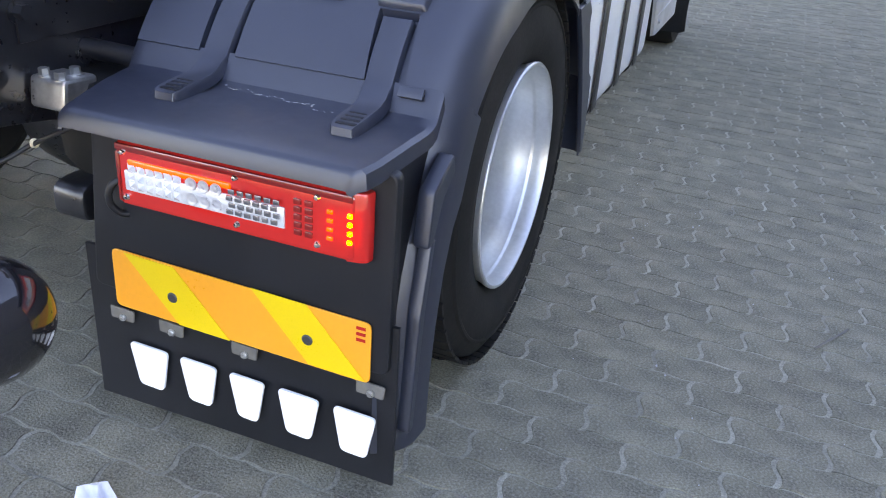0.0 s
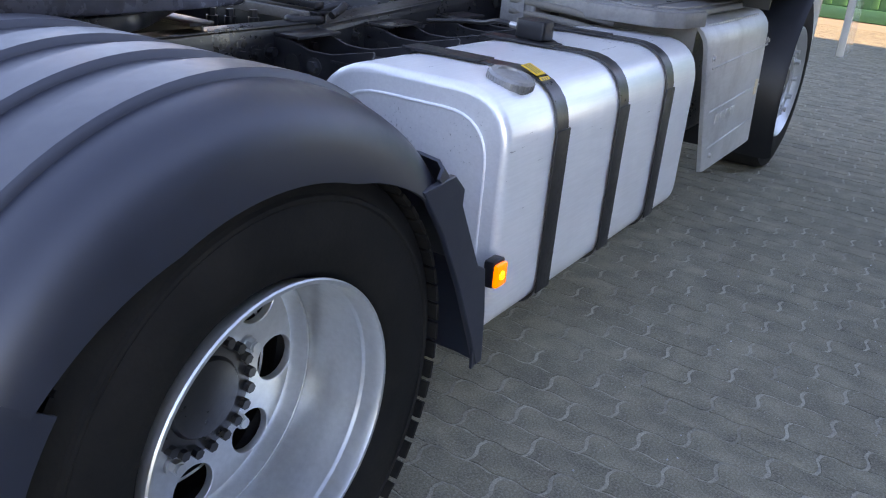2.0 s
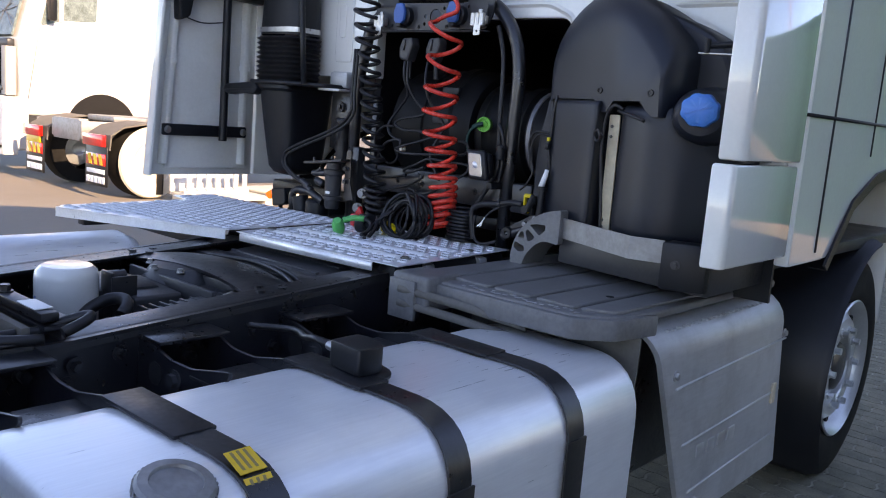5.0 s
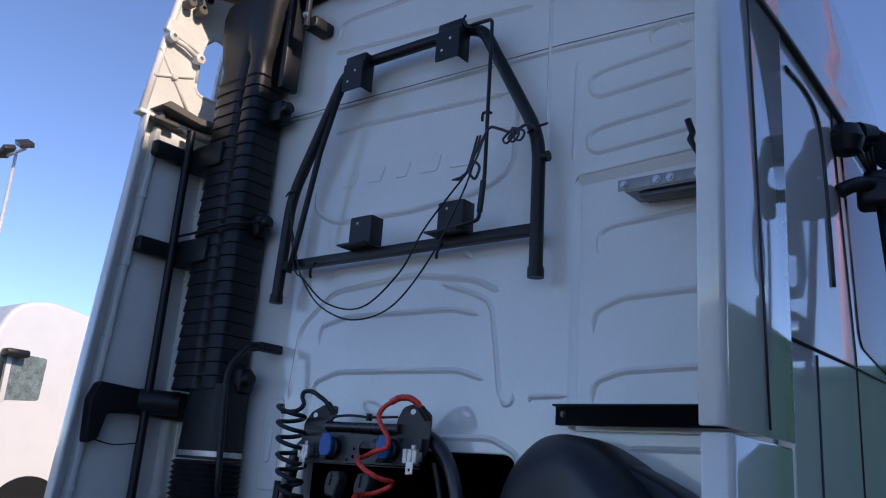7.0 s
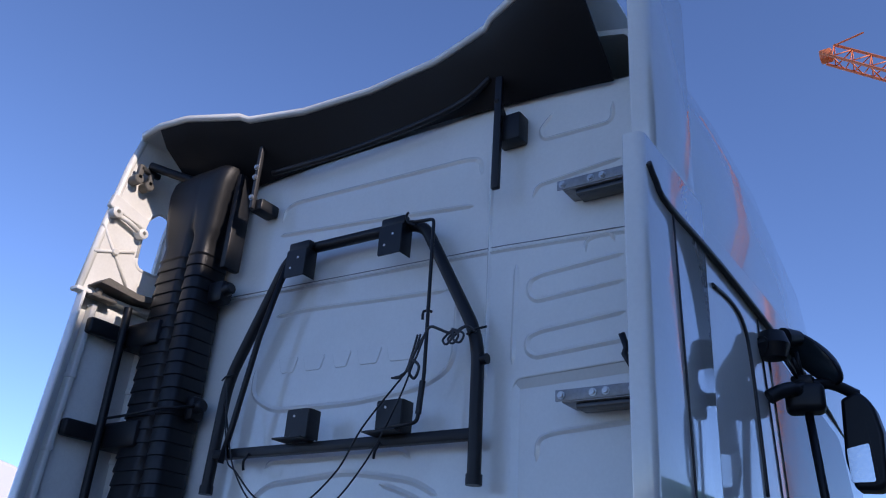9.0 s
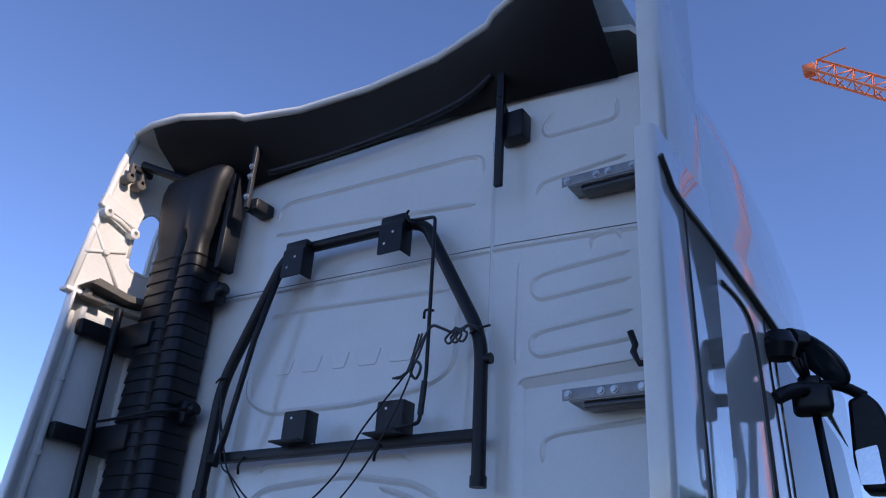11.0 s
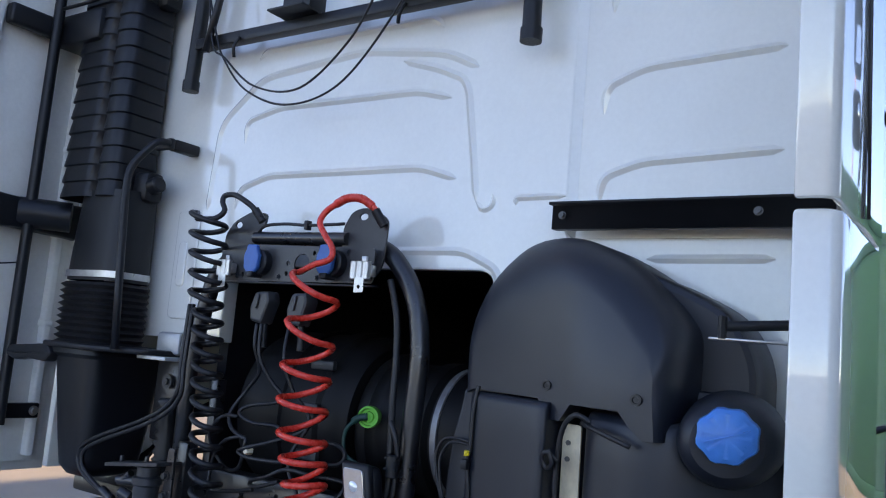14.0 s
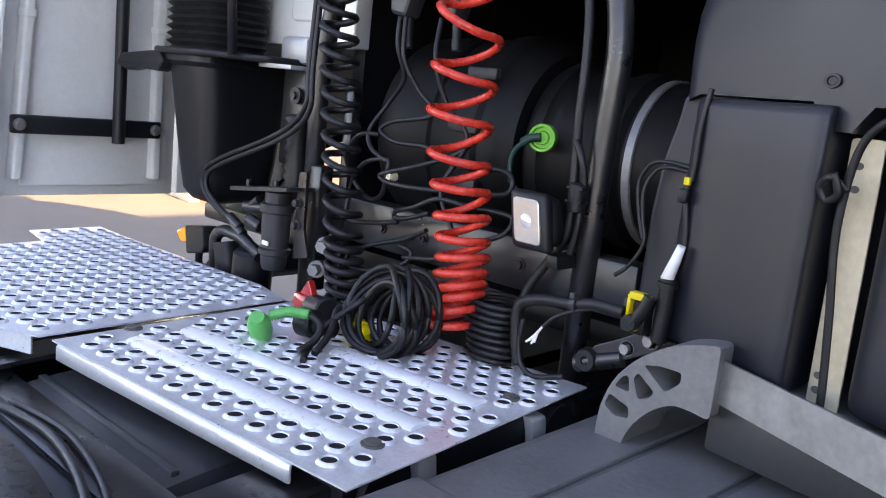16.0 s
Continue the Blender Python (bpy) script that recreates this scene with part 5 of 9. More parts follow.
    bead([(0.92, 3.085), (0.92, 3.12), (0.94, 3.13), (1.01, 3.135), (1.02, 3.10)], 0.006)
    bead([(1.05, 2.965), (0.74, 2.945), (0.713, 2.975), (0.715, 3.02), (0.76, 3.035), (1.05, 3.055)], 0.008)
    bead([(1.05, 2.775), (0.74, 2.755), (0.71, 2.78), (0.712, 2.825), (0.76, 2.84), (1.05, 2.862)], 0.008)
    # plain raised blocks in place of the pressed word
    for x0, x1 in ((-0.405, -0.30), (-0.275, -0.16), (-0.125, -0.03), (-0.005, 0.115), (0.135, 0.265)):
        part("raised_block", prism(rpoly([(x0, 2.875 - 0.03 * x0), (x1, 2.875 - 0.03 * x1), (x1 - 0.02, 2.815 - 0.03 * x1), (x0 + 0.02, 2.815 - 0.03 * x0)], 0.01), "y", WALL - 0.0035, WALL + 0.004, 0.0025), GLOSSW, wall)
    # cab floor edge and engine bay behind the opening
    for lining in (box(open_l - 0.06, open_l - 0.02, WALL + 0.055, 4.6, 0.9, 1.9, 0), box(open_r + 0.02, open_r + 0.06, WALL + 0.055, 4.6, 0.9, 1.9, 0), box(open_l - 0.06, open_r + 0.06, WALL + 0.055, 4.6, 1.86, 1.9, 0), box(open_l - 0.06, open_r + 0.06, 4.56, 4.6, 0.6, 1.9, 0)):
        part("bay_lining", lining, BLACK, truck)
    part("wheel_housing", box(0.57, 1.24, WALL + 0.055, WALL + 0.07, 1.0, 1.75, 0), BLACK, truck)
    part("cab_floor", box(-1.15, 1.15, WALL + 0.06, 5.1, 1.06, 1.11, 0.01), BLACK, truck)
    # sides with the front wheel arch
    side = [(WALL + 0.02, 1.12), (3.42, 1.12), (3.50, 1.17), (3.62, 1.29), (3.85, 1.375), (4.25, 1.42), (4.65, 1.40), (4.95, 1.25), (5.06, 1.0), (5.10, 0.62), (5.40, 0.62), (5.40, 1.6), (5.34, 2.2), (5.12, 3.12), (WALL + 0.02, 3.12)]
    for s in (1, -1):
        sd = part("cab_side", prism(side, "x", s * 1.25, s * 1.294, 0.006), GLOSSW, truck, "glossy white cab side with door")
        part("door_seam", tube([(s * 1.2955, 2.86, 2.139), (s * 1.2955, 3.70, 2.169), (s * 1.2955, 4.35, 2.185)], 0.005, 6), BLACK, sd)
        if s > 0:
            part("corner_seam", tube([(1.3055, 2.785, 3.01), (1.3045, 2.82, 2.60), (1.3045, 2.85, 2.14), (1.3055, 2.86, 1.90)], 0.003, 6), GREYFRAME, sd)
        part("panel_seam", tube([(s * 1.2955, 3.30, 1.15), (s * 1.2955, 3.30, 2.14)], 0.004, 6), GREYFRAME, sd)
        part("lower_seam", tube([(s * 1.2955, 3.03, 1.555), (s * 1.2955, 3.9, 1.56), (s * 1.2955, 4.8, 1.57)], 0.006, 6), BLACK, sd)
        rail = [(1.303, 2.62, 3.075), (1.304, 2.66, 3.045), (1.304, 2.75, 3.012), (1.304, 3.18, 3.014), (1.304, 3.77, 2.987), (1.300, 4.4, 2.94), (1.285, 5.0, 2.86)][0 if s > 0 else 3:]
        part("drip_rail", tube([(s * x, y, z) for x, y, z in rail], 0.011, 8, 4), GREYFRAME, sd, "grey roof drip rail")
        part("door_line", tube([(s * 1.2955, 3.75, 1.45), (s * 1.2955, 3.74, 2.2), (s * 1.2955, 3.60, 2.98)], 0.0032, 6), GREYFRAME, sd)
        part("side_window", prism(rpoly([(3.80, 2.25), (4.95, 2.12), (5.02, 2.50), (4.80, 2.83), (3.70, 2.93)], 0.06), "x", s * 1.2915, s * 1.2985, 0.002), GLASS, sd, "dark tinted door window")
        part("panel_line", tube([(s * 1.2955, 3.12, 2.925), (s * 1.2955, 3.30, 2.935), (s * 1.2955, 3.42, 2.90), (s * 1.2955, 3.47, 2.78), (s * 1.2955, 3.50, 2.55), (s * 1.2955, 3.515, 2.38)], 0.008, 6, 4), GREYFRAME, sd)
        part("wheel_arch_trim", grid([[(s * 1.24, y, z), (s * 1.300, y, z), (s * 1.304, 4.3 + (y - 4.3) * 1.05, 0.72 + (z - 0.72) * 1.06)] for y, z in [(3.44, 1.08), (3.52, 1.16), (3.64, 1.27), (3.87, 1.355), (4.25, 1.40), (4.65, 1.38), (4.93, 1.24)]], 0.008), BLACK, sd)
    # roof shell
    rows = []
    for y, w, zs, zr in ((2.98, 1.285, 3.12, 3.93), (3.2, 1.290, 3.12, 3.96), (3.6, 1.290, 3.11, 3.97), (4.1, 1.285, 3.10, 3.92), (4.6, 1.270, 3.06, 3.74), (5.0, 1.17, 3.0, 3.45), (5.2, 1.08, 2.95, 3.2), (5.28, 0.95, 2.9, 3.0)):
        h = zr - zs
        half = [(w, zs), (w - 0.01, zs + 0.25 * h), (w - 0.035, zs + 0.55 * h), (w - 0.075, zs + 0.75 * h), (w - 0.17, zs + 0.90 * h), (w - 0.4, zs + 0.98 * h), (0, zr)]
        rows.append([(x, y, z) for x, z in half] + [(-x, y, z) for x, z in half[-2::-1]])
    part("roof", grid(rows, 0.02), GLOSSW, truck, "white high roof shell")
    part("roof_seam", tube([(1.287, 2.97, 3.17), (1.283, 2.97, 3.4), (1.25, 2.97, 3.62)], 0.006, 6), GREYFRAME, truck)
    part("cab_front", prism(rpoly([(-1.12, 5.1), (1.12, 5.1), (1.0, 5.42), (-1.0, 5.42)], 0.1), "z", 0.62, 3.0, 0.02), WHITE, truck)
    part("windscreen", grid([[(x, 5.43, 2.0), (x, 5.28, 3.0)] for x in np.linspace(-1.1, 1.1, 6)], 0.01), GLASS, truck)
    # roof spoiler overhanging the rear wall
    edge = [(-1.235, 2.765, 3.985), (-1.20, 2.738, 3.995), (-1.06, 2.72, 3.99), (-0.90, 2.745, 3.995), (-0.66, 2.84, 3.985), (-0.62, 2.865, 3.97), (-0.35, 2.93, 3.965), (0, 2.955, 3.965), (0.35, 2.93, 3.965), (0.62, 2.865, 3.97), (0.66, 2.84, 3.985), (0.90, 2.745, 3.995), (1.06, 2.72, 3.975)]
    top = [[p for p in edge], [(x * 1.02, y + 0.02, z + 0.03) for x, y, z in edge], [(x * 1.0, 3.35, 4.02 + 0.03 * (1 - x * x)) for x, y, z in edge], [(x * 0.97, 3.9, 4.0) for x, y, z in edge], [(x * 0.93, 4.4, 3.85) for x, y, z in edge]]
    part("roof_spoiler", grid(top, 0.008), WHITE, truck, "white roof spoiler with curved rear edge")
    part("spoiler_rim", tube(edge, 0.016, 10), WHITE, truck)
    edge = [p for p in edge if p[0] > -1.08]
    part("spoiler_underside", grid([[(x, y + 0.008, z - 0.016) for x, y, z in edge], [(x * 0.99, y + 0.05, z - 0.09) for x, y, z in edge], [(x * 0.98, 3.045, 3.77 - 0.06 * x * x) for x, y, z in edge]], 0.006), DEEPBLACK, truck, "dirty black spoiler underside")


def fairing(s):
    """Side fairing beside the rear wall, in stacked pieces."""
    def piece(name, y_rear, x_out, z0, z1, y_front=3.06, mat=WHITE, fl=0.085, dz=0.0):
        sec = rpoly([(s * x_out, y_front), (s * x_out, y_rear), (s * (x_out - fl), y_rear), (s * (x_out - fl), y_rear + 0.014), (s * (x_out - 0.014), y_rear + 0.016), (s * (x_out - 0.014), y_front)], [0, 0.035, 0.012, 0.004, 0.02, 0], 6)
        if s < 0:
            sec = sec[::-1]
        return part(name, prism(sec, "z", z0, z1, 0.005), mat, truck, "white fibreglass side fairing")
    if s > 0:
        a = piece("side_fairing", 2.595, 1.302, 1.885, 3.165, mat=GLOSSW, fl=0.058)
        part("lower_fairing", prism(rpoly([(1.304, 3.03), (1.304, 2.625), (1.238, 2.62), (1.238, 2.635), (1.288, 2.65), (1.288, 3.03)], [0, 0.03, 0.01, 0.004, 0.02, 0], 6), "z", 1.42, 1.875, 0.008), GLOSSW, a)
        part("bottom_fairing", prism(rpoly([(1.30, 3.03), (1.30, 2.585), (1.242, 2.58), (1.242, 2.595), (1.284, 2.61), (1.284, 3.03)], [0, 0.02, 0.008, 0.004, 0.02, 0], 6), "z", 1.155, 1.412, 0.008), GLOSSW, a)
        part("upper_fairing", prism(rpoly([(1.296, 3.02), (1.296, 2.69), (1.234, 2.685), (1.234, 2.70), (1.28, 2.715), (1.28, 3.02)], [0, 0.03, 0.01, 0.004, 0.02, 0], 6), "z", 3.175, 3.90, 0.008), GLOSSW, a)
        # bare hinges and hook between wall and fairing
        for z in (3.292, 2.590):
            h = part("fairing_hinge", box(0.86, 1.235, 2.972, 2.976, z - 0.012, z + 0.022, 0.001), GALV, truck, "scuffed zinc hinge plate")
            part("hinge_ledge", box(0.88, 1.235, 2.976, 3.074, z - 0.016, z - 0.011, 0.001), GALV, h)
            part("hinge_bar", box(0.92, 1.235, 2.985, 3.05, z - 0.034, z - 0.017, 0.004), FRAME, h)
            for x in (0.88, 0.98, 1.02, 1.10):
                part("hinge_bolt", bolt((x, 2.972, z + 0.005), (0, -1, 0), 0.008, 0.006), STEEL, h)
        part("door_hook", tube([(1.23, 2.99, 2.66), (1.09, 2.985, 2.665), (1.075, 2.98, 2.70), (1.08, 2.985, 2.72), (1.07, 2.975, 2.76)], 0.010, 8), BLACK, truck)
    else:
        a = piece("side_fairing", 2.632, 1.255, 1.12, 3.165, fl=0.07)
        part("inner_panel", box(-1.236, -1.228, 2.73, 3.03, 1.15, 3.14, 0.004), WHITE_IN, a)
        for y, w in ((2.715, 0.02), (2.985, 0.022)):
            part("inner_rib", prism(rpoly([(-1.24, y - w), (-1.205, y - w * 0.6), (-1.205, y + w * 0.6), (-1.24, y + w)], 0.008), "z", 1.17, 3.13, 0.004), WHITE_IN, a)
            for zz in np.arange(1.3, 3.1, 0.3):
                part("rib_collar", prism(rpoly([(-1.24, y - w * 1.2), (-1.200, y - w * 0.8), (-1.200, y + w * 0.8), (-1.24, y + w * 1.2)], 0.008), "z", zz, zz + 0.02, 0.003), WHITE_IN, a)
        # upper piece with an oval window
        up = [(2.63, 3.175), (2.675, 3.50), (2.722, 3.815), (2.765, 3.985), (3.04, 3.99), (3.04, 3.175)]
        ex = rpoly([(2.86, 3.36), (3.0, 3.36), (3.0, 3.66), (2.93, 3.68), (2.86, 3.60)], 0.05, 5)
        bm = bmesh.new()
        o = [bm.verts.new((-1.235, y, z)) for y, z in up]
        i = [bm.verts.new((-1.235, y, z)) for y, z in ex]
        oe = [bm.edges.new((o[k], o[(k + 1) % len(o)])) for k in range(len(o))]
        ie = [bm.edges.new((i[k], i[(k + 1) % len(i)])) for k in range(len(i))]
        bmesh.ops.triangle_fill(bm, use_beauty=True, edges=oe + ie)
        bmesh.ops.solidify(bm, geom=list(bm.faces), thickness=0.012)
        part("upper_fairing", bm, WHITE_IN, a, "sunlit cream fibreglass upper fairing")
        part("upper_rim", tube([(-1.235, y, z) for y, z in up[:4]], 0.018, 8), WHITE, a)
        part("joint_flange", box(-1.245, -1.19, 2.60, 3.0, 3.160, 3.178, 0.004), WHITE_IN, a)
        part("corner_piece", grid([[(-1.237, 2.757, 3.95), (-1.237, 2.88, 3.955), (-1.237, 3.04, 3.96)], [(-1.233, 2.763, 3.99), (-1.233, 2.88, 3.998), (-1.233, 3.04, 4.0)], [(-1.16, 2.735, 4.004), (-1.16, 2.88, 4.015), (-1.16, 3.04, 4.02)], [(-1.05, 2.722, 4.0), (-1.05, 2.88, 4.02), (-1.05, 3.04, 4.03)]], 0.012), WHITE, a)
        for p0, p1 in (((2.66, 3.50), (2.84, 3.26)), ((2.65, 3.36), (2.84, 3.43))):
            part("brace_rib", tube([(-1.222, *p0), (-1.222, *p1)], 0.0075, 6), WHITE_IN, a)
        part("brace_hub", cyl((-1.23, 2.745, 3.392), (-1.205, 2.745, 3.392), 0.016, 14, 0.003), WHITE_IN, a)
        part("joint_shelf", prism(rpoly([(2.655, 3.585), (2.86, 3.545), (2.87, 3.600), (2.67, 3.655)], 0.012), "x", -1.232, -1.200, 0.006), WHITE_IN, a)
        part("brace_bar", tube([(-1.205, 2.685, 3.560), (-1.195, 2.76, 3.545), (-1.20, 2.845, 3.515)], 0.012, 8), WHITE_IN, a)
        for y, z in ((2.69, 3.56), (2.84, 3.517)):
            part("brace_boss", lathe([(0.010, 0.0), (0.022, 0.0), (0.024, 0.045), (0.010, 0.05), (0.010, 0.0)], "x", (-1.225, y, z), 14), WHITE_IN, a)
        part("window_rim", tube([(-1.228, y, z) for y, z in ex + ex[:1]], 0.010, 8), WHITE_IN, a)
        part("spoiler_arm", tube([(-1.17, 2.79, 3.845), (-1.10, 2.83, 3.815), (-0.97, 2.90, 3.765), (-0.88, 2.95, 3.74)], 0.020, 10), BLACK, truck, "black spoiler strut")
        for y, z in ((2.745, 3.755), (2.805, 3.745)):
            part("arm_knuckle", join(cyl((-1.23, y, z), (-1.165, y, z), 0.024, 14, 0.004), box(-1.19, -1.165, y - 0.012, y + 0.012, z, z + 0.075, 0.004)), BROWN, truck)
        part("arm_link", box(-1.19, -1.165, 2.74, 2.85, 3.80, 3.826, 0.005), BLACK, truck)
        part("fairing_bracket", prism(rpoly([(2.66, 3.20), (2.70, 3.235), (2.86, 3.215), (2.98, 3.23), (2.98, 3.20), (2.86, 3.185), (2.70, 3.20)], 0.006), "x", -1.228, -1.13, 0.003), BROWN, a)
        part("fairing_handle", join(box(-1.22, -1.16, 2.66, 2.78, 3.145, 3.16, 0.004), cyl((-1.19, 2.70, 3.15), (-1.19, 2.70, 3.19), 0.018, 12)), BROWN, a)
        for ob in (a, *a.children):
            for v in ob.data.vertices:
                if v.co.y < 2.75 and v.co.z < 3.17:
                    v.co.y -= (3.17 - v.co.z) * 0.066
        # latch post and arms
        part("latch_post", cyl((-1.16, 2.84, 1.28), (-1.16, 2.84, 3.15), 0.018, 14), BLACK, truck, "black latch post of the fairing")
        for z in (3.03, 2.60):
            part("fairing_arm", join(box(-1.215, -1.17, 2.69, 3.05, z - 0.035, z + 0.035, 0.012, 3), box(-1.20, -0.95, 2.86, 3.05, z - 0.06, z + 0.05, 0.015)), BLACK, truck, "black plastic fairing arm")
        part("fairing_arm", join(prism(rpoly([(2.60, 1.95), (2.63, 2.02), (2.80, 2.01), (3.04, 2.02), (3.04, 1.90), (2.80, 1.91), (2.68, 1.90), (2.66, 1.80), (2.61, 1.78)], 0.015), "x", -1.215, -1.16, 0.008), cyl((-1.19, 2.82, 1.965), (-1.10, 2.95, 1.965), 0.05, 20)), BLACK, truck, "black cast fairing arm")
        arm = part("fairing_arm", box(-1.205, -1.185, 2.56, 2.985, 1.295, 1.345, 0.006), BLACK, truck, "black flat fairing stay")
        for y in (2.58, 2.965):
            part("arm_bolt", bolt((-1.185, y, 1.32), (1, 0, 0), 0.011, 0.008), STEEL, arm)
        part("snorkel_rod", tube([(-1.16, 2.84, 2.66), (-1.05, 2.85, 2.665), (-0.80, 2.86, 2.68), (-0.73, 2.95, 2.70)], 0.006, 8), BLACK, truck)
        part("thin_cable", tube([(-1.20, 2.66, 1.80), (-1.19, 2.74, 1.785), (-1.17, 2.84, 1.80)], 0.003, 6, 4), HOSE, truck)


def cab_mirrors():
    """Mirror arms on the cab side: a main head, a wide-angle head above it and a small one below."""
    m = part("mirror_arm", join(tube([(1.309, 3.6, 2.709), (1.337, 3.62, 2.728), (1.368, 3.68, 2.751), (1.39, 3.74, 2.732)], 0.024, 12, 4), tube([(1.368, 3.68, 2.751), (1.455, 3.8, 2.793), (1.531, 3.86, 2.761)], 0.019, 12, 4)), BLACK, truck, "black mirror arm with a square knuckle")
    part("arm_knuckle", xf(box(-0.062, 0.062, -0.05, 0.05, -0.05, 0.045, 0.022, 4), Matrix.Translation((1.39, 3.74, 2.732)) @ Matrix.Rotation(radians(12), 4, "Z")), BLACK, m)
    part("knuckle_cap", box(1.355, 1.425, 3.710, 3.770, 2.772, 2.807, 0.008), BLACK, m)
    for p, q in [((1.358, 3.66, 2.847), (1.38, 3.72, 2.792)), ((1.377, 3.68, 2.858), (1.387, 3.73, 2.795)), ((1.383, 3.72, 2.89), (1.388, 3.75, 2.803))]:
        part("stay_rod", tube([p, q], 0.0065, 8), BLACK, m)
    part("door_stay", tube([(1.396, 3.74, 2.681), (1.416, 3.74, 2.39), (1.446, 3.7600000000000002, 2.1)], 0.014, 10), BLACK, m, "black stay down the door pillar")
    part("upper_stalk", join(tube([(1.307, 3.58, 2.881), (1.333, 3.62, 2.887)], 0.030, 12), lathe([(0, -0.055), (0.04, -0.045), (0.056, 0.0), (0.04, 0.045), (0, 0.055)], "z", (1.333, 3.62, 2.887), 20), tube([(1.355, 3.68, 2.93), (1.388, 3.74, 2.943)], lambda t: 0.036 - 0.008 * t, 12)), BLACK, m)
    shell = lathe([(0, -0.062), (0.35, -0.055), (0.75, -0.032), (0.97, 0.0), (1.0, 0.012), (0.96, 0.020), (0.0, 0.020)], "y", (0, 0, 0), 32)
    xf(shell, Matrix.Diagonal((0.128, 1, 0.052, 1)))
    wide = part("wide_mirror", xf(shell, Matrix.Translation((1.422, 3.8, 2.891)) @ Matrix.Rotation(radians(50), 4, "Y") @ Matrix.Rotation(radians(28), 4, "X") @ Matrix.Rotation(math.pi, 4, "Z")), BLACK, m, "black wide-angle mirror head")
    glass = lathe([(0.90, 0.0205), (0.6, 0.026), (0.0, 0.029)], "y", (0, 0, 0), 32)
    xf(glass, Matrix.Diagonal((0.128, 1, 0.052, 1)))
    part("mirror_glass", xf(glass, Matrix.Translation((1.422, 3.8, 2.891)) @ Matrix.Rotation(radians(50), 4, "Y") @ Matrix.Rotation(radians(28), 4, "X") @ Matrix.Rotation(math.pi, 4, "Z")), GLASS, wide)
    main = part("main_mirror", prism(rpoly([(1.481, 2.746), (1.535, 2.772), (1.577, 2.726), (1.596, 2.627), (1.588, 2.464), (1.564, 2.445), (1.491, 2.449), (1.471, 2.543)], [0.01, 0.02, 0.04, 0.02, 0.015, 0.02, 0.015, 0.02]), "y", 3.83, 3.93, 0.014, 3), BLACK, m, "black main mirror head")
    part("mirror_glass", prism(rpoly([(1.483, 2.469), (1.555, 2.469), (1.55, 2.593), (1.481, 2.579)], 0.008), "y", 3.824, 3.8295, 0.001), CHROME, main)
    small = part("small_mirror", prism(rpoly([(1.463, 2.364), (1.489, 2.375), (1.572, 2.375), (1.568, 2.213), (1.474, 2.214), (1.459, 2.238)], 0.018), "y", 3.77, 3.86, 0.014, 3), BLACK, m, "black close-range mirror head")
    part("mirror_glass", box(1.467, 1.493, 3.764, 3.7695, 2.298, 2.338, 0.001), CHROME, small)


cab()
fairing(1)
fairing(-1)
cab_mirrors()


